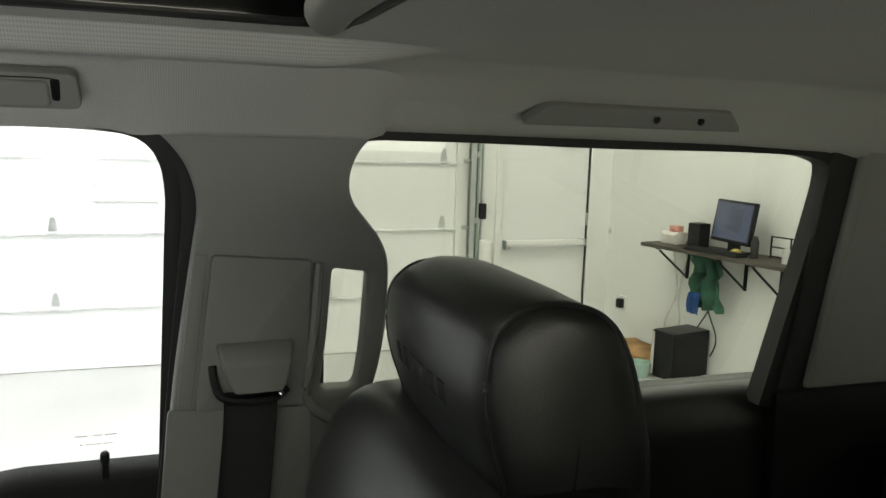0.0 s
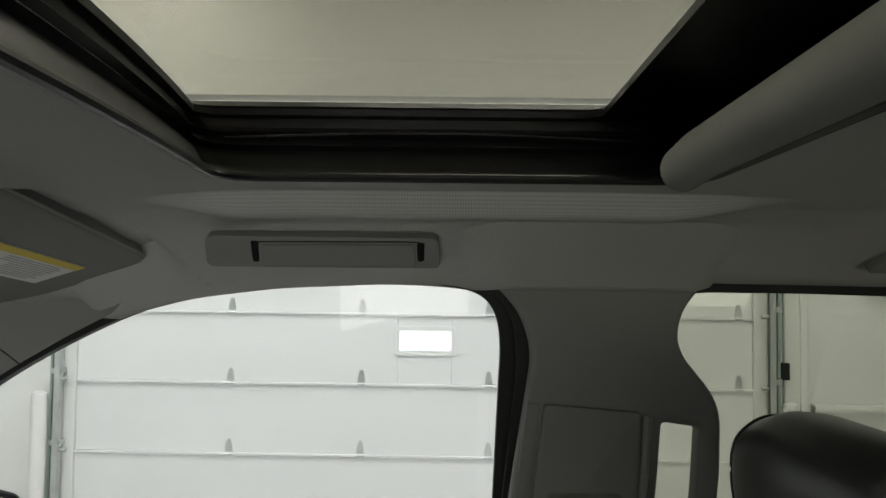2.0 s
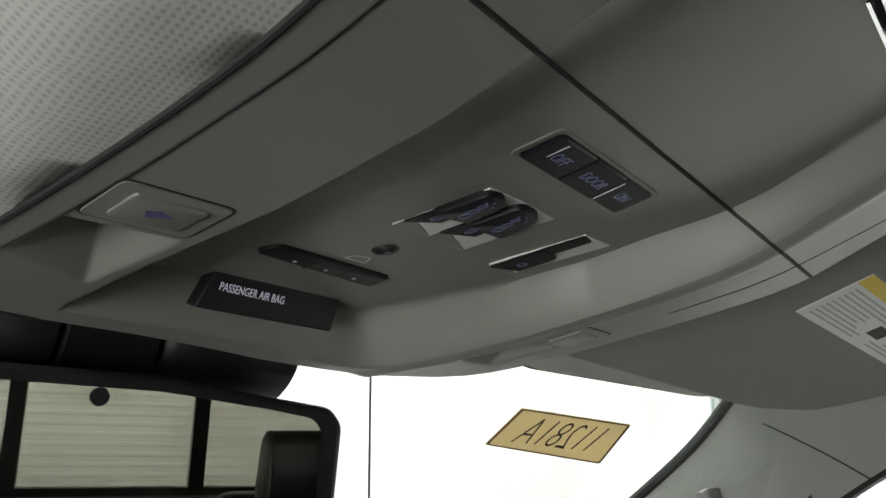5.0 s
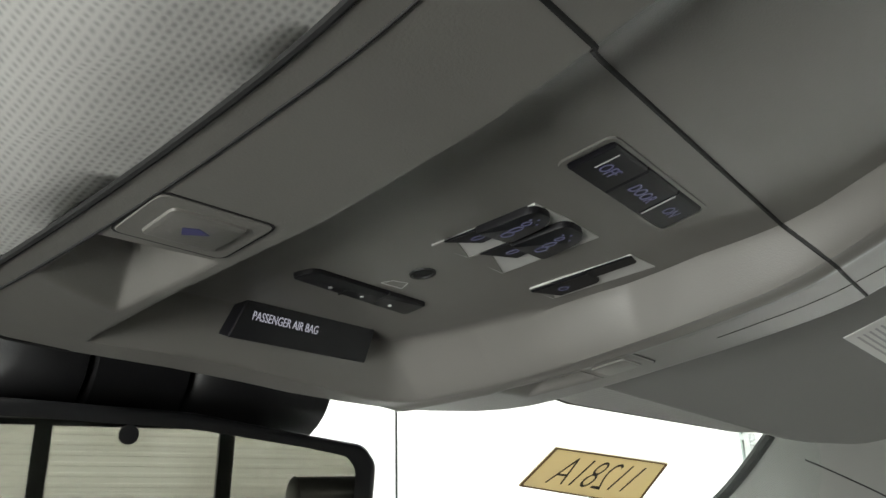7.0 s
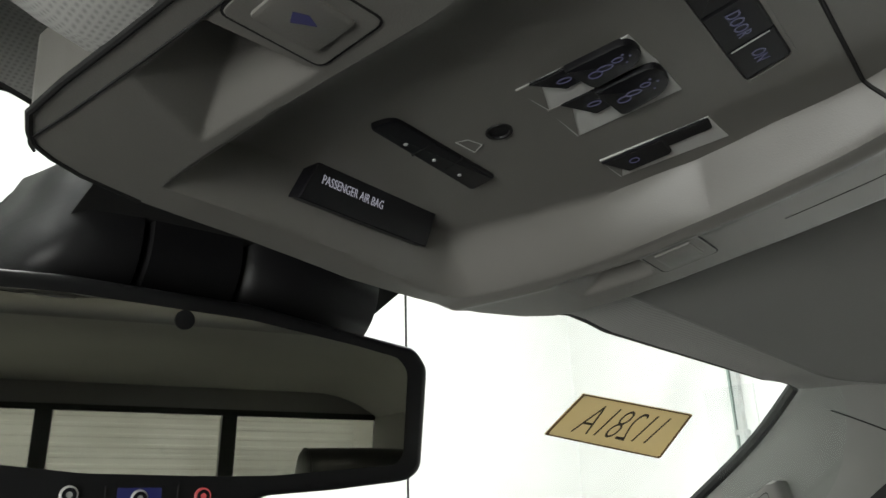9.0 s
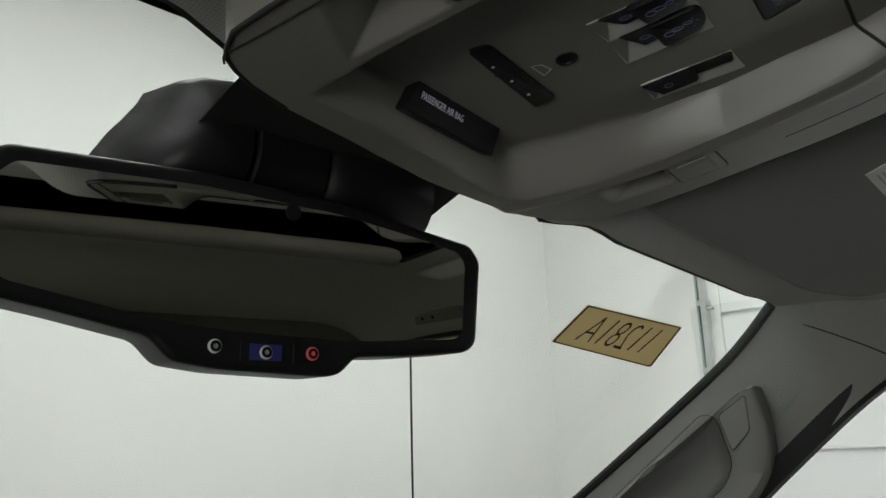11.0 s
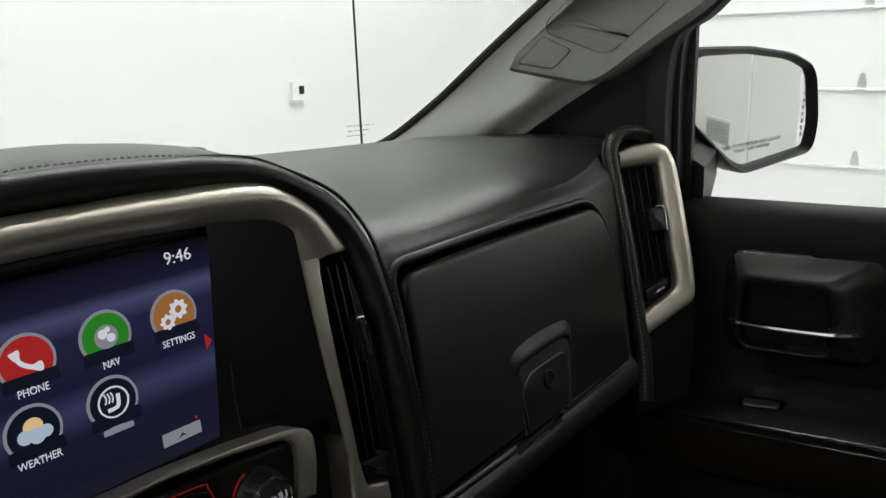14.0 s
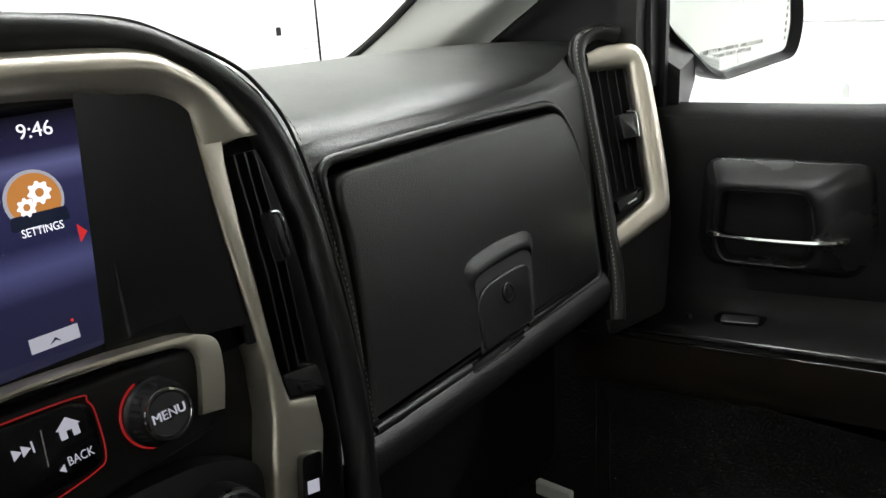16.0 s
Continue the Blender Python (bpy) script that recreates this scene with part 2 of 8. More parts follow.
def woven(name, color, scale):
    """Knitted cloth: two crossing sets of threads, in colour and in relief."""
    ma = material(name, color, 0.95, spec=0.1)
    n, l = ma.node_tree.nodes, ma.node_tree.links
    b = n["Principled BSDF"]
    co = n.new("ShaderNodeTexCoord")
    outs = []
    for d in ("X", "Y"):
        w = n.new("ShaderNodeTexWave")
        w.bands_direction = d
        w.inputs["Scale"].default_value, w.inputs["Distortion"].default_value, w.inputs["Detail"].default_value = scale, 0.25, 1
        l.new(co.outputs["Object"], w.inputs["Vector"])
        outs.append(w.outputs["Fac"])
    mu = n.new("ShaderNodeMath")
    mu.operation = "MULTIPLY"
    l.new(outs[0], mu.inputs[0])
    l.new(outs[1], mu.inputs[1])
    big = n.new("ShaderNodeTexNoise")
    big.inputs["Scale"].default_value = 3.0
    l.new(co.outputs["Object"], big.inputs["Vector"])
    ra = n.new("ShaderNodeMapRange")
    ra.inputs["To Min"].default_value, ra.inputs["To Max"].default_value = 1.09, 0.76
    l.new(mu.outputs[0], ra.inputs["Value"])
    rb = n.new("ShaderNodeMapRange")
    rb.inputs["To Min"].default_value, rb.inputs["To Max"].default_value = 0.93, 1.07
    l.new(big.outputs["Fac"], rb.inputs["Value"])
    m2 = n.new("ShaderNodeMath")
    m2.operation = "MULTIPLY"
    l.new(ra.outputs["Result"], m2.inputs[0])
    l.new(rb.outputs["Result"], m2.inputs[1])
    vs = n.new("ShaderNodeVectorMath")
    vs.operation = "SCALE"
    vs.inputs[0].default_value = color
    l.new(m2.outputs[0], vs.inputs["Scale"])
    l.new(vs.outputs["Vector"], b.inputs["Base Color"])
    bu = n.new("ShaderNodeBump")
    bu.inputs["Strength"].default_value, bu.inputs["Distance"].default_value, bu.invert = 0.18, 0.0005, True
    l.new(mu.outputs[0], bu.inputs["Height"])
    l.new(bu.outputs["Normal"], b.inputs["Normal"])
    return ma


def card(name, color):
    """Thin card that also lets light through."""
    ma = material(name, color, 0.8, vary=0.06, vscale=20)
    n, l = ma.node_tree.nodes, ma.node_tree.links
    tl, mx = n.new("ShaderNodeBsdfTranslucent"), n.new("ShaderNodeMixShader")
    tl.inputs["Color"].default_value = (*color, 1)
    mx.inputs["Fac"].default_value = 0.6
    l.new(n["Principled BSDF"].outputs["BSDF"], mx.inputs[1])
    l.new(tl.outputs["BSDF"], mx.inputs[2])
    l.new(mx.outputs["Shader"], n["Material Output"].inputs["Surface"])
    return ma


def glow(name, color, strength):
    ma = bpy.data.materials.new(name)
    ma.use_nodes = True
    b = ma.node_tree.nodes["Principled BSDF"]
    b.inputs["Base Color"].default_value = (0.01, 0.01, 0.01, 1)
    b.inputs["Roughness"].default_value = 0.3
    b.inputs["Emission Color"].default_value = (*color, 1)
    b.inputs["Emission Strength"].default_value = strength
    return ma


M_WALL = material("white_wall_paint", (0.78, 0.79, 0.77), 0.55, vary=0.02, vscale=1.2, grain=0.06, gscale=160, gdist=0.001)
M_CEIL = material("ceiling_paint", (0.74, 0.74, 0.71), 0.8, vary=0.02, vscale=1.0)
M_FLOOR = material("epoxy_concrete", (0.50, 0.50, 0.485), 0.32, vary=0.10, vscale=1.6, grain=0.1, gscale=60, gdist=0.002)
M_DOORPANEL = material("garage_door_white", (0.80, 0.81, 0.81), 0.4, vary=0.015, vscale=2, grain=0.2, gscale=220, gdist=0.0006, stretch=(1, 0.1, 1))
M_STEEL = material("galvanised_steel", (0.55, 0.57, 0.57), 0.35, 0.9, vary=0.12, vscale=14)
# steel darkened to green-grey, the track's shadow put into its colour
M_TRACKSHADE = material("track_shadow_steel", (0.33, 0.40, 0.37), 0.4, 0.5, vary=0.1)
M_WHITEPVC = material("white_plastic", (0.8, 0.8, 0.79), 0.4, vary=0.02)
M_LINER = woven("headliner_cloth", (0.41, 0.41, 0.39), 134.0)
M_TRIM = material("grey_trim_plastic", (0.215, 0.215, 0.205), 0.6, vary=0.03, vscale=4, grain=0.15, gscale=900, gdist=0.0004, spec=0.35)
M_CONSOLE = material("console_plastic", (0.18, 0.174, 0.160), 0.36, vary=0.025, vscale=5, grain=0.25, gscale=1200, gdist=0.0003, spec=0.5)
M_SHADE = material("sunshade_cloth", (0.27, 0.27, 0.255), 0.9, vary=0.03, vscale=6, grain=0.3, gscale=900, gdist=0.0003, spec=0.1)
M_VISOR = material("visor_cloth", (0.22, 0.22, 0.21), 0.9, vary=0.03, vscale=6, grain=0.4, gscale=800, gdist=0.0004, spec=0.15)
M_DOORTRIM = material("door_soft_plastic", (0.0085, 0.009, 0.0085), 0.55, vary=0.08, vscale=5, grain=0.3, gscale=650, gdist=0.0007, kind="voronoi", spec=0.22)
M_WELL = material("dull_black_frame", (0.0035, 0.0035, 0.0038), 0.38, spec=0.25, vary=0.1, vscale=12)
M_SATIN = material("satin_black_plastic", (0.016, 0.016, 0.017), 0.26, vary=0.08, vscale=10)
M_LEATHER = material("black_leather", (0.009, 0.0095, 0.0095), 0.38, vary=0.10, vscale=5, grain=0.16, gscale=700, gdist=0.0006, kind="voronoi", spec=0.5)
M_DASH = material("dash_soft_plastic", (0.0092, 0.0100, 0.0094), 0.36, vary=0.08, vscale=5, grain=0.3, gscale=650, gdist=0.0007, kind="voronoi", spec=0.5)
M_BLACK = material("black_plastic", (0.0075, 0.0075, 0.0083), 0.42, spec=0.35, vary=0.1, vscale=8, grain=0.2, gscale=800, gdist=0.0004)
M_RUBBER = material("black_rubber", (0.010, 0.010, 0.010), 0.7, vary=0.1, grain=0.3, gscale=500, gdist=0.0005)
M_GLOSSBLACK = material("piano_black", (0.006, 0.006, 0.007), 0.12, vary=0.05, spec=0.5)
M_METAL = material("satin_pewter_trim", (0.62, 0.57, 0.495), 0.38, 0.85, vary=0.05, vscale=30, grain=0.07, gscale=300, gdist=0.0003, stretch=(0.05, 1, 1))
M_CHROME = material("chrome", (0.75, 0.75, 0.76), 0.08, 1.0, vary=0.04, vscale=20)
M_WOOD = material("dark_wood_trim", (0.018, 0.013, 0.009), 0.32, vary=0.45, vscale=9, grain=0.2, gscale=90, gdist=0.0004, stretch=(1, 0.15, 2.5), coat=0.4)
M_CARPET = material("black_carpet", (0.010, 0.010, 0.010), 1.0, vary=0.3, vscale=40, grain=1.0, gscale=300, gdist=0.003)
M_BELT = material("seat_belt_webbing", (0.014, 0.014, 0.015), 0.7, vary=0.15, vscale=60, grain=0.6, gscale=500, gdist=0.0006, kind="weave")
M_THREAD = material("grey_thread", (0.26, 0.25, 0.23), 0.8)
M_CARD = card("kraft_card", (0.62, 0.54, 0.36))
M_INK = material("black_marker", (0.03, 0.025, 0.02), 0.7)
M_PAPER = material("white_label_paper", (0.62, 0.62, 0.60), 0.7, vary=0.03)
M_YELLOW = material("yellow_label_ink", (0.62, 0.47, 0.06), 0.7, vary=0.04)
M_PRINT = material("grey_print", (0.36, 0.36, 0.36), 0.7)
M_WHITEINK = material("white_print", (0.55, 0.55, 0.56), 0.5)
M_SWITCH = material("switch_black", (0.006, 0.006, 0.008), 0.45, spec=0.3, vary=0.1)
M_SWITCHGREY = material("switch_light_grey", (0.58, 0.58, 0.56), 0.45, vary=0.03)
M_WSGLASS = glass("windshield_glass", (0.90, 0.93, 0.91))
M_SIDEGLASS = glass("side_glass", (0.93, 0.95, 0.94), 0.6)
M_DARKGLASS = glass("privacy_glass", (0.44, 0.45, 0.37))
M_REARGLASS = glass("rear_glass", (0.70, 0.70, 0.64))
M_ROOFGLASS = glass("sunroof_glass", (0.62, 0.61, 0.55))
M_PANE = glass("clear_pane", (0.9, 0.9, 0.9))
M_MIRROR = material("mirror_silver", (0.86, 0.88, 0.87), 0.01, 1.0)
M_DIMMIRROR = material("dimming_mirror", (0.56, 0.555, 0.53), 0.015, 1.0)
M_RED = glow("red_ring_light", (1.0, 0.03, 0.03), 0.13)
M_ICONWHITE = glow("screen_white", (0.85, 0.86, 0.95), 0.75)
M_ICONRED = glow("screen_red", (0.72, 0.03, 0.03), 0.5)
M_ICONGREEN = glow("screen_green", (0.04, 0.40, 0.03), 0.5)
M_ICONORANGE = glow("screen_orange", (0.62, 0.25, 0.06), 0.5)
M_ICONDARK = glow("screen_navy", (0.008, 0.012, 0.03), 0.5)
M_ICONGREY = glow("screen_grey", (0.45, 0.45, 0.52), 0.5)
M_BLUEDIM = glow("dim_blue_field", (0.03, 0.035, 0.22), 0.25)
M_BLUELED = glow("blue_backlight", (0.12, 0.12, 0.36), 0.11)
M_REDLED = glow("red_button_light", (0.75, 0.12, 0.12), 0.45)

# ---- the workshop ----
XW, YF, YR, XL = 5.42, 4.53, -9.6, -3.6
floor = tagged(part("floor", box(XL, XW + 0.2, YR, YF, -0.12, 0.0), M_FLOOR), "grey sealed concrete workshop floor", "floor", kind="structure")
ceiling = tagged(part("ceiling", box(XL, XW + 0.2, YR, YF, CEIL, CEIL + 0.15), M_CEIL), "off-white painted workshop ceiling", "ceiling", kind="structure")
tagged(part("wall_north", box(XL - 0.2, XW + 0.2, YF, YF + 0.18, -0.12, CEIL + 0.15), M_WALL), "plain white painted workshop wall", "wall", kind="structure")
tagged(part("wall_south", box(XL - 0.2, XW + 0.2, YR - 0.18, YR, -0.12, CEIL + 0.15), M_WALL), "plain white painted workshop wall", "wall", kind="structure")
# unseen west wall and long opening, made up to let side light in
WY0, WY1, WZ0, WZ1 = -1.9, 1.1, 0.2, 1.3
bm = box(XL - 0.2, XL, YR, WY0, -0.12, CEIL + 0.15)
box(XL - 0.2, XL, WY1, YF, -0.12, CEIL + 0.15, bm=bm)
box(XL - 0.2, XL, WY0, WY1, -0.12, WZ0, bm=bm)
box(XL - 0.2, XL, WY0, WY1, WZ1, CEIL + 0.15, bm=bm)
tagged(part("wall_west", bm, M_WALL), "unseen white painted workshop wall with a long added window", "wall", kind="structure")
win = thing("added_window", "long clear window with white frame, added unseen for the cab light", "window", (XL - 0.1, -0.5, WZ0), kind="structure")
bm = bmesh.new()
for k in range(5):
    y = WY0 + (WY1 - WY0) * k / 4
    box(XL - 0.12, XL - 0.06, y - 0.025, y + 0.025, WZ0, WZ1, bm=bm)
P("window_frame", bm, M_WHITEPVC, win)

tagged(part("ground", box(-60, 60, -60, 60, -0.32, -0.13), material("yard_concrete", (0.72, 0.73, 0.74), 0.8, vary=0.12, vscale=0.6)), "pale concrete yard outside the workshop", "ground", kind="structure")
# self-lit board gives the outdoor brightness behind the small door window
tagged(part("backdrop", box(16, 16.1, -14, 14, -0.13, 6.0), glow("backdrop_glow", (0.95, 0.98, 1.0), 2.6)), "glowing board for the bright hazy distance beyond the yard", "backdrop", kind="structure")
tagged(part("roof_deck", box(XL - 0.2, XW + 0.2, YR - 0.18, YF + 0.18, CEIL + 0.16, CEIL + 0.3), M_CEIL), "flat workshop roof", "roof", kind="structure")

# east wall: openings for the garage door and the side door
GY0, GY1, GZ = -1.80, 3.0, 2.99
DY0, DY1, DZ = -2.93, -2.17, 1.97
bm = box(XW, XW + 0.18, GY1, YF, 0, CEIL)
box(XW, XW + 0.18, GY0, GY1, GZ, CEIL, bm=bm)
box(XW, XW + 0.18, DY1, GY0, 0, CEIL, bm=bm)
box(XW, XW + 0.18, DY0, DY1, DZ, CEIL, bm=bm)
box(XW, XW + 0.18, YR, DY0, 0, CEIL, bm=bm)
tagged(part("wall_east", bm, M_WALL), "white painted workshop wall with garage door opening", "wall", kind="structure")

# partition that carries the shelf, at a slight angle
ws = Vector((5.42, -3.13, 0))
wa = Vector((-0.979, -0.204, 0))
wnrm = Vector((-0.204, 0.979, 0))
WM = Matrix(((wa.x, 0, wnrm.x, ws.x), (wa.y, 0, wnrm.y, ws.y), (0, 1, 0, 0), (0, 0, 0, 1)))
tagged(part("wall_partition", prism(WM, [(0, 0), (2.35, 0), (2.35, CEIL), (0, CEIL)], -0.12, 0.0), M_WALL), "white painted partition wall behind the shelf", "wall", kind="structure")
tagged(part("wall_partition_side", box(3.1, 3.2, YR, -3.62, 0, CEIL), M_WALL), "white painted partition side wall", "wall", kind="structure")


def garage_door(name, label, y0, y1, x, step, rows, windows, columns, ribs=0):
    """A sectional door in a plane of constant x, looking to -x."""
    root = thing(name, label, "garage door", (x, (y0 + y1) / 2, 0))
    for r in range(rows):
        z0, z1 = r * step - (0.07 if r else 0), (r + 1) * step - 0.07
        holes = [w for w in windows if w[4] == r]
        bm = bmesh.new()
        cuts = [y0]
        for w in holes:
            cuts += [w[0], w[1]]
        cuts.append(y1)
        for i in range(0, len(cuts), 2):
            box(x, x + 0.045, cuts[i], cuts[i + 1], z0 + 0.004, z1 - 0.004, 0.004, 1, bm=bm)
        for w in holes:
            box(x + 0.002, x + 0.045, w[0], w[1], z0 + 0.004, w[2], 0, bm=bm)
            box(x + 0.002, x + 0.045, w[0], w[1], w[3], z1 - 0.004, 0, bm=bm)
        panel = P("door_panel", bm, M_DOORPANEL, root)
        # the rolled lip along the top of each section
        if r < rows - 1:
            sub("panel_lip", box(x - 0.022, x + 0.002, y0, y1, z1 - 0.012, z1 + 0.006, 0.003, 1), M_DOORPANEL, panel)
        for k in range(ribs):
            zr = z0 + (z1 - z0) * (k + 0.5) / ribs
            sub("panel_rib", prism(Matrix(((0, -1, 0, x), (0, 0, 1, 0), (1, 0, 0, zr), (0, 0, 0, 1))), [(-0.030, 0.0), (-0.018, 0.014), (0.018, 0.014), (0.030, 0.0)], y0, y1), M_DOORPANEL, panel)
        for w in holes:
            F = Matrix(((0, 0, -1, x), (1, 0, 0, 0), (0, 1, 0, 0), (0, 0, 0, 1)))
            o, q = fillet([(w[0] - .03, w[2] - .03), (w[1] + .03, w[2] - .03), (w[1] + .03, w[3] + .03), (w[0] - .03, w[3] + .03)], .02), fillet([(w[0], w[2]), (w[1], w[2]), (w[1], w[3]), (w[0], w[3])], .02)
            sub("window_frame", ringprism(F, o, q, -0.04, 0.012, bev=0.003), M_WHITEPVC, panel, "white plastic window frame")
            sub("window_pane", box(x + 0.018, x + 0.022, w[0] - 0.01, w[1] + 0.01, w[2] - 0.01, w[3] + 0.01), M_PANE, panel, "clear glazed pane")
    for r in range(1, rows):
        z = r * step - 0.07
        for y in columns:
            F = basis((x - 0.004, y, z + 0.055), (0, -1, 0), (0, 0, 1))
            bm = prism(F, [(-0.026, -0.045), (0.026, -0.045), (0.026, -0.015), (0.012, 0.045), (-0.012, 0.045), (-0.026, -0.015)], 0.0, -0.022, 0.004, 1)
            tube([(x - 0.03, y - 0.03, z), (x - 0.03, y + 0.03, z)], 0.007, 6, bm=bm)
            P("hinge", bm, M_STEEL, root, "galvanised hinge")
    return root


door = garage_door("garage_door", "white sectional garage door with one small window, closed", GY0, GY1, XW + 0.03, 0.5, 6, [(0.33, 0.71, 1.165, 1.315, 2)], [1.90, 0.967, 0.063, -0.84, -1.70])
rear_door = garage_door("garage_door", "white sectional garage door behind the truck, closed", -2.6, 2.6, 0.0, 0.5, 6, [], [-2.4, -1.2, 0, 1.2, 2.4], 4)
rear_door.matrix_world = pose(0.6, YR + 0.06, 0, 0, 0, -90)


def track(y, side):
    root = thing("door_track", "galvanised garage door track fixed beside the door", "track", (XW, y, 0))
    sec = [(-0.028, -0.02), (0.028, -0.02), (0.028, 0.02), (0.020, 0.02), (0.020, -0.012), (-0.020, -0.012), (-0.020, 0.02), (-0.028, 0.02)]
    path = [(XW - 0.06, y, 0.02), (XW - 0.06, y, 2.75)] + [(XW - 0.06 - 0.38 * (1 - math.cos(a)), y, 2.75 + 0.38 * math.sin(a)) for a in np.linspace(0.15, math.pi / 2, 8)] + [(XW - 2.6, y, 3.16)]
    P("rail", sweep(path, sec, (0, 1, 0)), M_STEEL, root)
    P("jamb_angle", box(XW - 0.07, XW - 0.002, y + side * 0.04, y + side * 0.055, 0, 2.9), M_TRACKSHADE, root, "steel angle with shade in its green-grey colour")
    for z in (0.5, 1.0, 1.5, 2.0, 2.5):
        P("bracket", box(XW - 0.075, XW - 0.002, y - 0.03, y + 0.06 * side, z - 0.02, z + 0.02, 0.003, 1), M_STEEL, root)
    for z in (0.45, 0.95, 1.45, 1.95, 2.45):
        P("roller", tube([(XW - 0.06, y - 0.07 * side, z), (XW - 0.06, y + 0.01 * side, z)], 0.014, 8), M_STEEL, root)
    return root


track(-1.90, -1)
track(3.09, 1)
bol = thing("pipe_guard", "white plastic guard post at the door track", "post", (XW - 0.12, 3.2, 0))
P("post", tube([(XW - 0.10, 3.2, 0.0), (XW - 0.10, 3.2, 0.83)], 0.055, 16), M_WHITEPVC, bol)
P("cap", lathe(Matrix.Translation((XW - 0.10, 3.2, 0.83)), [(0.055, 0), (0.05, 0.02), (0.02, 0.035)], 16), M_WHITEPVC, bol)
copy_thing(bol, Matrix.Translation((XW - 0.10, -2.02, 0)))

# side door
sd = thing("side_door", "white steel side door with a push bar, closed", "door", (XW, -2.55, 0), kind="structure")
P("door_leaf", box(XW + 0.02, XW + 0.065, DY0 + 0.005, DY1 - 0.005, 0.005, DZ - 0.005, 0.004, 1), M_DOORPANEL, sd)
bm = box(XW - 0.012, XW + 0.1, DY0 - 0.05, DY0, 0, DZ + 0.05, 0.003, 1)
box(XW - 0.012, XW + 0.1, DY1, DY1 + 0.05, 0, DZ + 0.05, 0.003, 1, bm=bm)
box(XW - 0.012, XW + 0.1, DY0, DY1, DZ, DZ + 0.05, 0.003, 1, bm=bm)
P("door_frame", bm, M_WHITEPVC, sd)
bar = P("push_bar", box(XW - 0.06, XW - 0.02, DY0 + 0.05, DY1 - 0.03, 0.80, 0.845, 0.012, 2), M_WHITEPVC, sd, "white push bar")
sub("bar_end", box(XW - 0.055, XW + 0.02, DY1 - 0.07, DY1 - 0.03, 0.77, 0.84, 0.006, 2), M_STEEL, bar)
sub("bar_end", box(XW - 0.055, XW + 0.02, DY0 + 0.03, DY0 + 0.07, 0.79, 0.85, 0.006, 2), M_STEEL, bar)
P("door_closer", box(XW - 0.05, XW + 0.02, DY0 + 0.08, DY0 + 0.33, 1.62, 1.67, 0.008, 2), M_STEEL, sd, "grey door closer")
for z in (0.25, 1.0, 1.7):
    P("hinge", box(XW + 0.004, XW + 0.03, DY0 - 0.012, DY0 + 0.012, z - 0.05, z + 0.05, 0.003, 1), M_STEEL, sd)

vent = thing("wall_vent", "grey louvred vent low on the partition wall", "vent", (3.1, -5.34, 0.38))
P("frame", ringprism(Matrix(((0, 0, -1, 3.1), (-1, 0, 0, -5.34), (0, 1, 0, 0.38), (0, 0, 0, 1))), [(-0.36, -0.13), (0.36, -0.13), (0.36, 0.13), (-0.36, 0.13)], [(-0.33, -0.105), (0.33, -0.105), (0.33, 0.105), (-0.33, 0.105)], 0.0, 0.02, 60), M_WHITEPVC, vent)
P("backing", box(3.088, 3.098, -5.67, -5.01, 0.275, 0.485), M_STEEL, vent)
for k in range(7):
    P("slat", box(3.076, 3.09, -5.67, -5.01, 0.283 + k * 0.029, 0.300 + k * 0.029), M_STEEL, vent)
tagged(part("trim", box(3.075, 3.1, -4.60, -4.56, 0.0, CEIL - 0.05, 0.004, 1), M_WHITEPVC), "white upright trim strip on the partition wall", "trim", kind="structure")

# opener control with its conduit, and small things on the walls
oc = thing("door_opener_switch", "black switch box on a thin conduit", "switch", (XW, -2.0, 1.06))
P("switch_box", box(XW - 0.05, XW - 0.002, -2.03, -1.975, 1.01, 1.13, 0.006, 2), M_BLACK, oc)
P("conduit", tube([(XW - 0.02, -2.0, 1.13), (XW - 0.02, -1.99, 3.0)], 0.009, 8), M_STEEL, oc)
P("lower_conduit", tube([(XW - 0.02, -2.0, 1.01), (XW - 0.02, -2.0, 0.84)], 0.009, 8), M_STEEL, oc)
th = thing("wall_thermostat", "small white thermostat with a dark display", "thermostat", (3.03, YF, 1.05))
P("housing", box(2.985, 3.085, YF - 0.03, YF, 1.0, 1.11, 0.008, 2), M_WHITEPVC, th)
P("display", box(3.035, 3.075, YF - 0.034, YF - 0.028, 1.035, 1.085, 0.003, 1), M_BLACK, th)
P("lower_lip", box(2.98, 3.06, YF - 0.035, YF, 0.985, 1.002, 0.004, 1), M_SWITCHGREY, th)
so = thing("wall_socket", "white double wall socket plate", "socket", (3.47, YF, 0.41))
P("plate", box(3.40, 3.53, YF - 0.008, YF, 0.35, 0.47, 0.004, 1), M_WHITEPVC, so)
for x in (3.435, 3.495):
    P("outlet", box(x - 0.02, x + 0.02, YF - 0.012, YF - 0.006, 0.37, 0.45, 0.004, 1), M_SWITCHGREY, so)


def on_wall(s, z, d):
    return WM @ Vector((s, z, d))


def wbox(s0, s1, z0, z1, d0, d1, bev=0.0, bm=None):
    return prism(WM, [(s0, z0), (s1, z0), (s1, z1), (s0, z1)], d0, d1, bev, 1, bm)


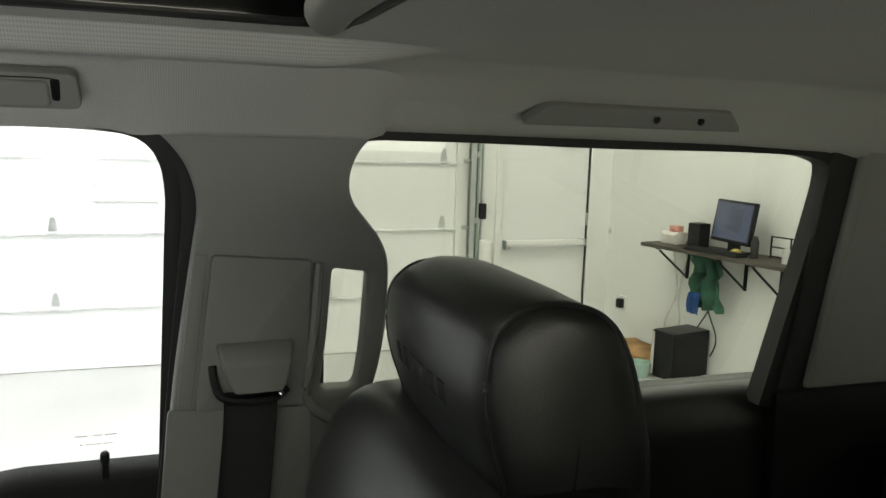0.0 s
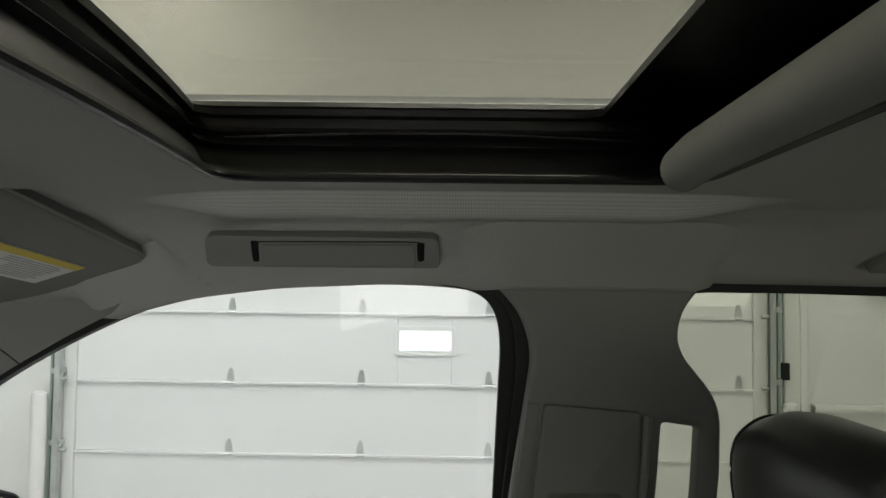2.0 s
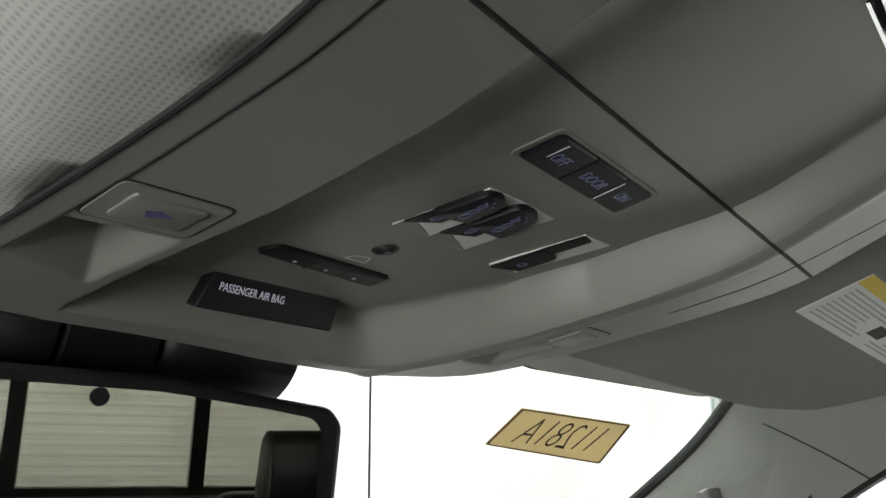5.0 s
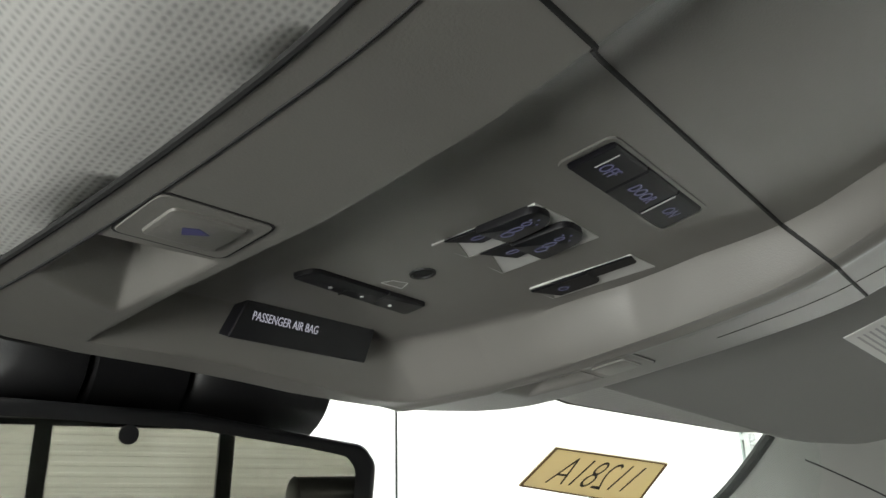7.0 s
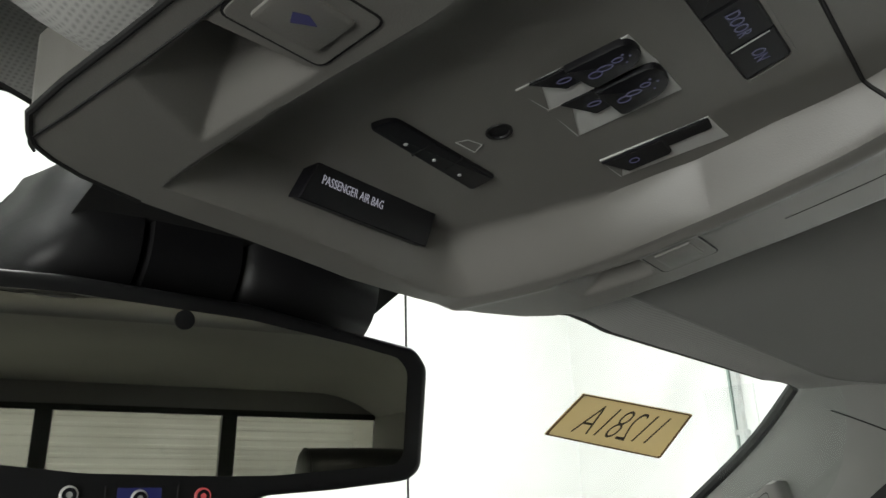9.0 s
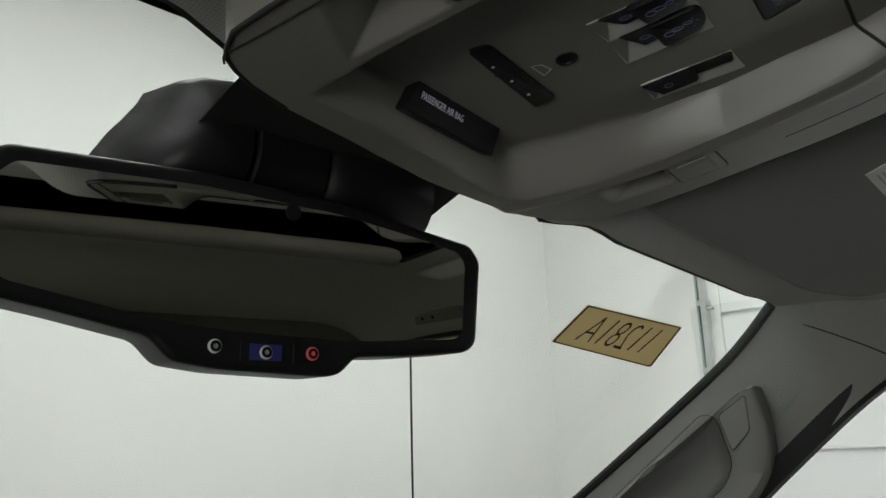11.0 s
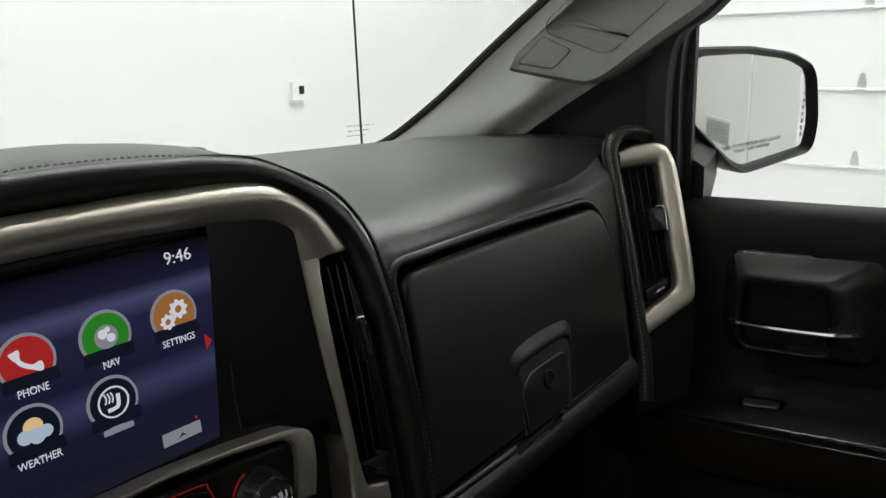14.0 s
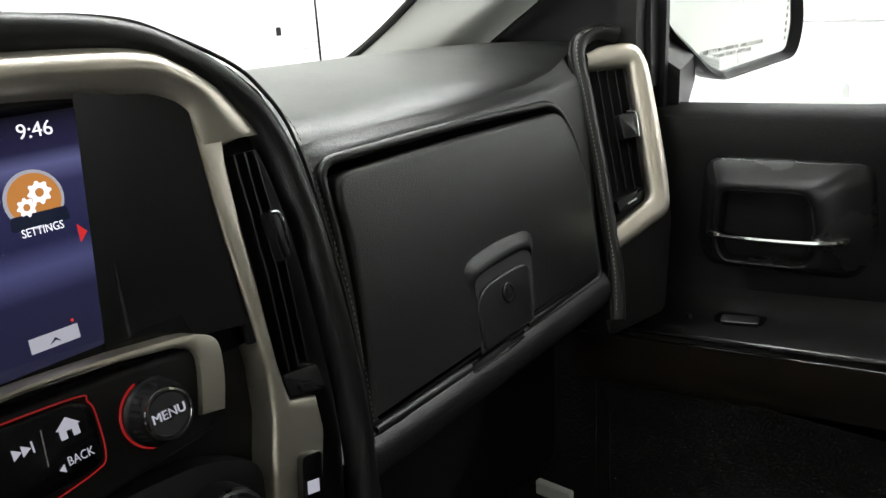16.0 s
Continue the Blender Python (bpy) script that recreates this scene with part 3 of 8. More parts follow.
shelf = thing("wall_shelf", "dark wooden wall shelf on black metal brackets", "shelf", on_wall(1.3, 0.9, 0))
SZ = 0.90
P("board", wbox(0.72, 2.2, SZ, SZ + 0.025, 0.005, 0.36, 0.004), material("dark_shelf_board", (0.06, 0.05, 0.04), 0.6, vary=0.2, vscale=12), shelf)
for s in (0.84, 1.345, 1.62, 1.95):
    bm = wbox(s, s + 0.022, SZ - 0.24, SZ, 0.0, 0.012)
    wbox(s, s + 0.022, SZ - 0.012, SZ, 0.0, 0.33, bm=bm)
    tube([on_wall(s + 0.011, SZ - 0.23, 0.01), on_wall(s + 0.011, SZ - 0.02, 0.30)], 0.008, 6, bm=bm)
    P("bracket", bm, M_BLACK, shelf, "black metal bracket")
mon = thing("computer_monitor", "black computer monitor, lit, standing on the shelf", "monitor", on_wall(1.345, SZ + .025, 0.15))
MF = WM @ Matrix.Translation((1.345, SZ + 0.232, 0.17)) @ pose(0, 0, 0, -8, -14, 0)
P("case", prism(MF, fillet([(-0.195, -0.14), (0.195, -0.14), (0.195, 0.14), (-0.195, 0.14)], 0.01), -0.03, 0.0, 0.004), M_BLACK, mon)
P("display", prism(MF, [(-0.178, -0.118), (0.178, -0.118), (0.178, 0.122), (-0.178, 0.122)], -0.01, 0.002), glow("monitor_picture", (0.16, 0.20, 0.36), 0.55), mon)
P("shown_window", prism(MF, [(-0.05, -0.06), (0.09, -0.06), (0.09, 0.09), (-0.05, 0.09)], 0.002, 0.0035), glow("monitor_window", (0.10, 0.13, 0.26), 0.5), mon)
bm = wbox(1.305, 1.385, SZ + 0.025, SZ + 0.12, 0.12, 0.15)
wbox(1.245, 1.445, SZ + 0.025, SZ + 0.035, 0.07, 0.22, bm=bm)
P("stand", bm, M_BLACK, mon)
spk = thing("desktop_speaker", "small black desktop speaker on the shelf", "speaker", on_wall(1.05, SZ + .025, .15))
P("cabinet", wbox(1.00, 1.10, SZ + 0.026, SZ + 0.19, 0.09, 0.2, 0.006), M_BLACK, spk)
P("driver", lathe(WM @ Matrix.Translation((1.05, SZ + 0.09, 0.2)), [(0.035, 0.0), (0.033, 0.003), (0.012, 0.001)], 16), M_RUBBER, spk)
kb = thing("keyboard", "black keyboard lying on the shelf", "keyboard", on_wall(1.3, SZ + .025, .28))
P("base", wbox(1.10, 1.53, SZ + 0.026, SZ + 0.042, 0.23, 0.345, 0.004), M_BLACK, kb)
for i in range(3):
    P("key_row", wbox(1.115, 1.515, SZ + 0.042, SZ + 0.049, 0.245 + i * 0.032, 0.268 + i * 0.032, 0.003), M_SWITCH, kb)
cupm = material("red_white_pack", (0.55, 0.25, 0.2), 0.6, vary=0.3, vscale=30)
pk = thing("paper_bag", "crumpled white and red paper pack on the shelf", "bag", on_wall(.86, SZ + .025, .2))
bm = wbox(0.79, 0.93, SZ + 0.026, SZ + 0.11, 0.12, 0.24, 0.02)
for v in bm.verts:
    v.co += Vector((noise.noise(v.co * 30), noise.noise(v.co * 31 + Vector((5, 0, 0))), 0)) * 0.02
P("pack", bm, material("white_pack", (0.7, 0.68, 0.64), 0.7, vary=0.15, vscale=40), pk)
bm = wbox(0.83, 0.91, SZ + 0.10, SZ + 0.15, 0.14, 0.21, 0.015)
P("contents", bm, cupm, pk, "red crumpled contents")
rack = thing("wire_rack", "small dark wire rack with odds and ends on the shelf", "rack", on_wall(1.75, SZ + .025, .2))
for s in (1.60, 1.74, 1.88, 2.02, 2.16):
    P("upright", tube([on_wall(s, SZ + 0.026, 0.1), on_wall(s, SZ + 0.17, 0.1)], 0.006, 6), M_BLACK, rack)
for z in (0.04, 0.10, 0.165):
    P("rail", tube([on_wall(1.60, SZ + z, 0.1), on_wall(2.16, SZ + z, 0.1)], 0.005, 6), M_BLACK, rack)
for nm, s, w, h, c in (("spray_can", 1.57, 0.05, 0.14, (0.02, 0.02, 0.02)), ("bottle", 1.80, 0.05, 0.10, (0.5, 0.5, 0.48)), ("jar", 1.93, 0.06, 0.09, (0.1, 0.1, 0.1)), ("tape_roll", 1.43, 0.07, 0.04, (0.5, 0.42, 0.1))):
    o = thing(nm, "small shop %s standing on the shelf" % nm.replace("_", " "), nm.replace("_", " "), on_wall(s, SZ + .026, .2))
    P("body", lathe(Matrix.Translation(on_wall(s, SZ + 0.026, 0.22)), [(w / 2, 0), (w / 2, h * 0.75), (w / 3.2, h * 0.9), (w / 4, h)], 14), material(nm + "_surface", c, 0.5, vary=0.15, vscale=40), o)
pc = thing("computer_tower", "black computer tower standing on the floor", "computer", on_wall(1.02, 0, .2))
P("case", wbox(0.92, 1.115, 0.012, 0.335, 0.03, 0.385, 0.006), M_BLACK, pc)
P("front_strip", wbox(0.922, 0.945, 0.02, 0.325, 0.385, 0.392, 0.002), M_SWITCHGREY, pc, "grey front edge")
PCS = Matrix(((wnrm.x, 0, wa.x, 0), (wnrm.y, 0, wa.y, 0), (0, 1, 0, 0), (0, 0, 0, 1)))
PCS = Matrix.Translation(on_wall(1.115, 0, 0.0)) @ PCS
P("side_panel", prism(PCS, [(0.045, 0.03), (0.37, 0.03), (0.37, 0.32), (0.045, 0.32)], 0.0, 0.004, 0.002), M_SWITCH, pc)
for d0 in (0.06, 0.34):
    P("foot", wbox(0.94, 1.10, 0.0, 0.013, d0, d0 + 0.02), M_RUBBER, pc)
hang = thing("green_jacket", "green and blue work cloth hanging under the shelf", "cloth", on_wall(1.1, .7, .1))
rows = []
for i in range(10):
    z = SZ - 0.02 - i * 0.042
    rows.append([on_wall(1.0 + 0.02 * i * (1 if i < 4 else 0.4) + 0.24 * j / 12 + 0.012 * noise.noise(Vector((i, j, 3))), z, 0.14 + 0.05 * math.sin(j * 1.1 + i * 0.3) + 0.03 * noise.noise(Vector((i * .7, j * .6, 0)))) for j in range(13)])
P("cloth", loft(rows), material("green_cloth", (0.05, 0.14, 0.09), 0.9, vary=0.5, vscale=9, grain=0.4, gscale=200), hang)
rows = [[on_wall(1.06 + 0.1 * j / 6, 0.62 - i * 0.05, 0.21 + 0.02 * math.sin(j * 2 + i)) for j in range(7)] for i in range(4)]
P("lower_cloth", loft(rows), material("blue_cloth", (0.03, 0.09, 0.26), 0.9, vary=0.3, vscale=14), hang, "blue lower part")
for k, (s0, s1, bend) in enumerate(((0.74, 0.80, 0.06), (0.90, 0.62, -0.08), (1.06, 1.08, 0.06), (1.12, 1.16, -0.05))):
    cab = thing("power_cable", "thin grey cable hanging from the shelf", "cable", on_wall(s0, .5, .05), "cables under the shelf")
    P("wire", tube(spline([on_wall(s0, SZ, 0.05), on_wall(s0 + bend, 0.55, 0.04), on_wall((s0 + s1) / 2 - bend, 0.3, 0.05), on_wall(s1, 0.16, 0.06)], 16), 0.005, 6), M_SWITCHGREY if k < 2 else M_BLACK, cab)
sk = thing("wall_outlet", "dark socket with a plug on the partition wall", "socket", on_wall(0.21, .35, 0))
P("plate", wbox(0.172, 0.250, 0.295, 0.410, 0, 0.01, 0.003), M_WHITEPVC, sk)
P("plug", wbox(0.186, 0.238, 0.315, 0.385, 0.01, 0.06, 0.01), M_BLACK, sk, "black plug")
bx = thing("cardboard_scrap", "torn brown cardboard lying on the floor by the wall", "cardboard", on_wall(.62, 0, .24))
bm = bmesh.new()
bmesh.ops.create_icosphere(bm, subdivisions=3, radius=1)
for v in bm.verts:
    k = 1 + 0.25 * noise.noise(v.co * 2.2)
    v.co = on_wall(0.62 + v.co.x * 0.26 * k, max(0.0, 0.07 + v.co.y * 0.09 * k), 0.24 + v.co.z * 0.15 * k)
P("flap", bm, material("brown_card", (0.34, 0.2, 0.09), 0.9, vary=0.45, vscale=7), bx)
tb = thing("plastic_tub", "pale green plastic tub beside the computer", "tub", on_wall(.90, 0, .47))
P("tub", lathe(Matrix.Translation(on_wall(0.90, 0.001, 0.47)), [(0.06, 0), (0.075, 0.10), (0.07, 0.105), (0.055, 0.02)], 18), material("pale_green_plastic", (0.35, 0.5, 0.45), 0.5, vary=0.1), tb)

lsw = thing("light_switch", "small dark light switch on a white plate", "switch", on_wall(0.02, .9, 0))
P("plate", wbox(0.0, 0.055, 0.86, 0.95, 0, 0.008, 0.003), M_WHITEPVC, lsw)
P("toggle", wbox(0.017, 0.035, 0.885, 0.925, 0.008, 0.018, 0.003), M_STEEL, lsw, "grey toggle")

# ---- the truck's cab ----
CX = 0.035
MIRX = Matrix(((-1, 0, 0, 2 * CX), (0, 1, 0, 0), (0, 0, 1, 0), (0, 0, 0, 1)))


def mirrored(ob):
    """The same thing on the other side of the cab."""
    return copy_thing(ob, MIRX @ Matrix.Translation(ob.location))


# headliner
HX, HY0, HY1 = 0.362, 0.129, 0.515


def bowed(x, y, amount=0.034):
    """The front edge of the sunroof bows back towards the middle."""
    t = min(max((y - 0.36) / 0.12, 0.0), 1.0)
    return y - amount * max(0.0, 1 - (x / 0.45) ** 2) * t * t * (3 - 2 * t)


BASE = [(-1.1, 1.690), (-0.5, 1.712), (0.2, 1.717), (0.52, 1.716), (0.8, 1.690), (0.90, 1.674), (0.985, 1.652), (1.2, 1.62)]
DROP = [(0, 0), (0.52, 0.0), (0.58, 0.010), (0.64, 0.032), (0.69, 0.064), (0.745, 0.083), (0.80, 0.09)]
KDROP = [(-1.1, 1.0), (0.5, 1.0), (0.70, 1.22), (0.85, 0.95), (0.93, 0.55), (1.0, 0.28), (1.2, 0.2)]


def smooth_table(tab, x, w=0.03):
    return (lerp_table(tab, x - w) + 2 * lerp_table(tab, x) + lerp_table(tab, x + w)) / 4


def visor_z(x, y):
    return 1.6535 - 0.121 * (x - 0.6) - 0.3205 * (y - 0.74)


def ease(t):
    t = min(max(t, 0.0), 1.0)
    return t * t * (3 - 2 * t)

# rim of the overhead console: height and left edge along y
ZR = [(0.55, 1.7125), (0.575, 1.706), (0.62, 1.688), (0.66, 1.672), (0.72, 1.652), (0.78, 1.641), (0.85, 1.631), (0.92, 1.622), (0.985, 1.616)]
LE = [(0.553, 0.0), (0.557, -0.04), (0.575, -0.074), (0.61, -0.092), (0.66, -0.100), (0.75, -0.109), (0.83, -0.119), (0.89, -0.127), (0.915, -0.129), (0.932, -0.123), (0.943, -0.106), (0.950, -0.07), (0.954, 0.0)]


def liner_z(x, y):
    ax = abs(x - CX)
    z = smooth_table(BASE, y, 0.06) - smooth_table(DROP, ax, 0.012) * lerp_table(KDROP, y)
    # a fold runs beside the sunroof
    if -0.25 < y < 0.62:
        fade = ease((y - 0.0) / 0.14) * ease((0.62 - y) / 0.12)
        z -= fade * 0.020 * ease((ax - 0.432) / 0.026) * (1 - ease((ax - 0.48) / 0.12))
        z += fade * 0.005 * math.exp(-((ax - 0.434) / 0.009) ** 2)
    # the cloth dips to the overhead console
    if 0.5 < y < 1.0:
        reach = ease((0.36 - ax) / 0.20) * ease((y - 0.54) / 0.14) * ease((1.04 - y) / 0.08)
        if x > CX:
            z -= 0.034 * reach * ease((ax - 0.152) / 0.036)
        else:
            low = smooth_table(ZR, y, 0.015) + 0.0008
            reach = ease((0.26 - ax) / 0.11) * ease((y - 0.54) / 0.14) * ease((0.92 - y) / 0.07)
            z = z if z < low else max(z - 0.055 * reach * ease((lerp_table(LE, y) + 0.022 - x) / 0.016), low)
    # the front edge hangs over the windshield
    if y > 0.90 and x > CX:
        z += (1.641 - 0.022 * ax - z) * ease((y - 0.90) / 0.08) * ease((ax - 0.24) / 0.08) * ease((0.74 - ax) / 0.10)
    # room for the folded visors
    out = max((0.22 if x > CX else 0.275) - ax, ax - 0.685, 0.655 - y, y - 0.95, 0.0)
    return max(z, visor_z(ax + CX, y) + 0.017 - 1.6 * out)


liner = thing("headliner", "grey woven cloth headliner with a sunroof opening", "headliner", (CX, 0.2, 1.7))
hole = resample([(x + CX, bowed(x, y, 0.030), 0) for x, y in fine_edge(fillet([(HX, (HY0 + HY1) / 2), (HX, HY1), (-HX, HY1), (-HX, HY0), (HX, HY0)], [0, .05, .05, .05, .05], 8))], 420)
edge = [(0.712, 0.33), (0.712, 0.70), (0.757, 1.003), (0.55, 0.994), (0.3, 0.987), (0, 0.985), (-0.10, 0.975), (-0.17, 0.950), (-0.3, 0.950), (-0.50, 0.965), (-0.757, 1.003), (-0.712, 0.70), (-0.712, -1.0), (0.712, -1.0)]
outer = resample([(x + CX, y, 0) for x, y in edge], 200)
# pair the outlines by their angle round the opening
cen = Vector((CX, (HY0 + HY1) / 2, 0))


def by_angle(poly, angs):
    out = []
    n = len(poly)
    for a in angs:
        d = Vector((math.cos(a), math.sin(a), 0))
        best = None
        for i in range(n):
            p, q = poly[i] - cen, poly[(i + 1) % n] - cen
            den = d.x * (q.y - p.y) - d.y * (q.x - p.x)
            if abs(den) < 1e-12:
                continue
            t = (p.x * (q.y - p.y) - p.y * (q.x - p.x)) / den
            s = (p.x * d.y - p.y * d.x) / den
            if t > 0 and -1e-6 <= s <= 1 + 1e-6:
                best = t if best is None else max(best, t)
        out.append(cen + d * best)
    return out


angs = [math.atan2(p.y - cen.y, p.x - cen.x) for p in hole]
outer = by_angle([Vector((x + CX, y, 0)) for x, y in edge], angs)
rows = []
for z, k in ((0.004, 0.003), (0.0012, 0.0)):
    rows.append([Vector((p.x, p.y, liner_z(p.x, p.y) + z)) + (p - cen).normalized() * k for p in hole])
for i in range(80):
    t = (i + 0.35) / 79.35
    rows.append([Vector((w.x, w.y, liner_z(w.x, w.y))) for w in (p.lerp(q, t) for p, q in zip(hole, outer))])
rows.append([Vector((q.x, q.y, liner_z(q.x, q.y) + 0.012)) + (q - cen).normalized() * 0.006 for q in outer])
P("liner_cloth", loft(rows, closed=True), M_LINER, liner, smooth=60)
P("opening_edge", tube([p + Vector((0, 0, liner_z(p.x, p.y) + 0.0030)) - (p - cen).normalized() * 0.0010 for p in hole[::3]], 0.0036, 8, closed=True), M_WELL, liner, "black edge of the sunroof opening")
FRONT_LINE = [(-0.757, 1.005), (-0.50, 0.968), (-0.3, 0.953), (-0.17, 0.953), (-0.10, 0.978), (0.0, 0.989), (0.3, 0.991), (0.757, 1.003)]
P("front_edge", tube([(x + CX, lerp_table(FRONT_LINE, x), liner_z(x + CX, lerp_table(FRONT_LINE, x) - 0.003) + 0.004) for x in np.linspace(-0.75, 0.75, 60)], 0.004, 6), M_RUBBER, liner, "black edge at the windshield")

DOOR_TOP = [(-0.76, 1.625), (-0.66, 1.650), (-0.05, 1.6585), (0.05, 1.652), (0.12, 1.646), (0.24, 1.642), (0.282, 1.644), (0.33, 1.650), (0.40, 1.652), (0.536, 1.645), (0.640, 1.631), (0.722, 1.609), (0.820, 1.563), (0.90, 1.514)]
for side in (1, -1):
    rows = []
    for y in np.linspace(-0.74, 0.80, 90):
        zt = smooth_table(DOOR_TOP, y, 0.02) - 0.0145
        w = ease((y - 0.0) / 0.045) * ease((0.305 - y) / 0.045)
        zt += (1.6335 - zt) * w
        ax_ = 0.655 - 0.085 * ease((y + 0.09) / 0.16) * ease((0.40 - y) / 0.16)
        a, b = Vector((ax_, y, liner_z(CX + ax_, y) - 0.0006)), Vector((0.7215 + 0.010 * ease((y - 0.62) / 0.15) - 0.0485 * w, y, zt))
        b = b.lerp(a + Vector((0.02, 0, 0.006)), ease((y - 0.735) / 0.065))
        m = Vector((0.694 - 0.045 * w, y, max(a.z, b.z) * 0.45 + min(a.z, b.z) * 0.55 - 0.004))
        row = [a * (1 - t) ** 2 + m * 2 * t * (1 - t) + b * t * t for t in np.linspace(0, 1, 12)] + [b + Vector((0.012, 0, 0.004)), b + Vector((0.02, 0, 0.012))]
        rows.append([Vector((CX + side * p.x, p.y, p.z)) for p in row])
    P("side_rail", loft(rows), M_LINER, liner, "cloth roll over the door opening", smooth=70)

# sunroof
roof = thing("sunroof", "closed tinted glass sunroof in a black frame", "sunroof", (CX, 0.35, 1.78))


def rrect(hx, y0, y1, r, z):
    return [Vector((x + CX, bowed(x, y), z)) for x, y in ((p.x, p.y) for p in resample([(a, b, 0) for a, b in fillet([(hx, (y0 + y1) / 2), (hx, y1), (-hx, y1), (-hx, y0), (hx, y0)], [0, r, r, r, r], 6)], 120))]


rows = [rrect(0.368, 0.125, 0.521, 0.05, 1.7225), rrect(0.405, 0.10, 0.535, 0.04, 1.734), rrect(0.432, 0.10, 0.545, 0.04, 1.752), rrect(0.428, 0.105, 0.54, 0.04, 1.756), rrect(0.445, 0.10, 0.552, 0.04, 1.765), rrect(0.440, 0.12, 0.548, 0.03, 1.770),
        rrect(0.452, 0.13, 0.556, 0.03, 1.776), rrect(0.452, 0.17, 0.556, 0.02, 1.784), rrect(0.446, 0.19, 0.55, 0.014, 1.786), rrect(0.446, 0.19, 0.55, 0.014, 1.792)]
P("frame", loft(rows, closed=True), M_WELL, roof, smooth=25)
P("pane", prism(Matrix.Translation((CX, 0, 1.793)), [(x, bowed(x, y)) for x, y in fine_edge(fillet([(-0.47, 0.17), (0.47, 0.17), (0.47, 0.57), (-0.47, 0.57)], 0.02))], 0, 0.004), M_ROOFGLASS, roof, "grey tinted glass pane")
for yy, bow in ((0.0, 0.01), (0.012, 0.022)):
    P("seal_rib", tube([(0.434 + CX + yy * 0.4, 0.16 + 0.36 * t, 1.752 + yy + bow * 0.25 * math.sin(math.pi * t)) for t in np.linspace(0, 1, 14)], 0.0012, 6), M_SATIN, roof)
shade = thing("sunshade", "rolled grey cloth sunshade at the sunroof's rear edge", "sunshade", (CX, 0.14, 1.735))
sec = [(0.0165 * math.cos(a), 0.0175 * math.sin(a)) for a in np.linspace(0, 2 * math.pi, 24, endpoint=False)]
path = [(-0.375 + CX, 0.150, 1.722), (-0.37 + CX, 0.150, 1.722), (-0.3 + CX, 0.155, 1.724), (CX, 0.158, 1.725), (0.3 + CX, 0.155, 1.724), (0.352 + CX, 0.152, 1.722), (0.366 + CX, 0.150, 1.722), (0.372 + CX, 0.150, 1.722)]
P("roll", sweep([(x - 0.012, y - 0.003, z + 0.004) for x, y, z in path], sec, scale=[0.3, 0.75, 1, 1, 1, 1, 0.8, 0.35]), M_SHADE, shade, smooth=60)
# black rod draws the soft shade line behind the roll
P("slot_shade", tube([(-0.36 + CX, 0.1330, 1.7195), (CX, 0.1335, 1.7195), (0.355 + CX, 0.1330, 1.7195)], 0.0038, 8), M_BLACK, shade, "black rod for the shade behind the roll")

# outer roof, rear wall and floor close the cab
body = thing("pickup_cab", "pickup truck cab shell of painted steel", "cab", (CX, 0, 0.5))
rows = [rrect(0.46, 0.175, 0.565, 0.02, 1.797), rrect(0.48, 0.15, 0.58, 0.02, 1.806), rrect(0.66, -0.9, 0.88, 0.05, 1.80), rrect(0.72, -1.0, 0.96, 0.05, 1.77), rrect(0.765, -1.04, 0.99, 0.04, 1.70), rrect(0.772, -1.05, 0.992, 0.03, 1.662)]
P("roof_panel", loft(rows, closed=True), M_BLACK, body)
P("floor_pan", box(-0.8 + CX, 0.8 + CX, -1.05, 1.9, 0.52, 0.56), M_CARPET, body, "black carpeted cab floor")
P("kick_panel", box(0.715, 0.84, 1.14, 1.62, 0.52, 1.12), M_CARPET, body, "black kick panel")
P("kick_panel", box(-0.80, -0.66, 1.14, 1.62, 0.52, 1.12), M_CARPET, body, "black kick panel")
P("firewall", box(-0.8 + CX, 0.8 + CX, 1.55, 1.6, 0.5, 1.10), M_CARPET, body)
RW = Matrix(((-1, 0, 0, CX), (0, 0, -1, -1.02), (0, 1, 0, 0), (0, 0, 0, 1)))
bm = prism(RW, [(-0.8, 0.5), (0.8, 0.5), (0.8, 1.29), (-0.8, 1.29)], 0, 0.04)
for a, b in ((-0.8, -0.73), (0.73, 0.8)):
    prism(RW, [(a, 1.29), (b, 1.29), (b, 1.72), (a, 1.72)], 0, 0.04, bm=bm)
prism(RW, [(-0.73, 1.635), (0.73, 1.635), (0.73, 1.72), (-0.73, 1.72)], 0, 0.04, bm=bm)
P("rear_wall", bm, M_TRIM, body)
rearwin = thing("rear_window", "sliding rear cab window with black frames", "window", (CX, -1.0, 1.4))
for a, b in ((-0.73, -0.25), (-0.25, 0.25), (0.25, 0.73)):
    P("pane", prism(RW, [(a, 1.29), (b, 1.29), (b, 1.635), (a, 1.635)], 0.018, 0.022), M_REARGLASS, rearwin)
for a in (-0.73, -0.25, 0.25, 0.73):
    P("frame_post", prism(RW, [(a - 0.022, 1.28), (a + 0.022, 1.28), (a + 0.022, 1.645), (a - 0.022, 1.645)], 0.004, 0.05, 0.004), M_BLACK, rearwin, "black frame post")
for z in (1.295, 1.635):
    P("frame_rail", prism(RW, [(-0.75, z - 0.018), (0.75, z - 0.018), (0.75, z + 0.018), (-0.75, z + 0.018)], 0.003, 0.048, 0.004), M_BLACK, rearwin, "black frame rail")


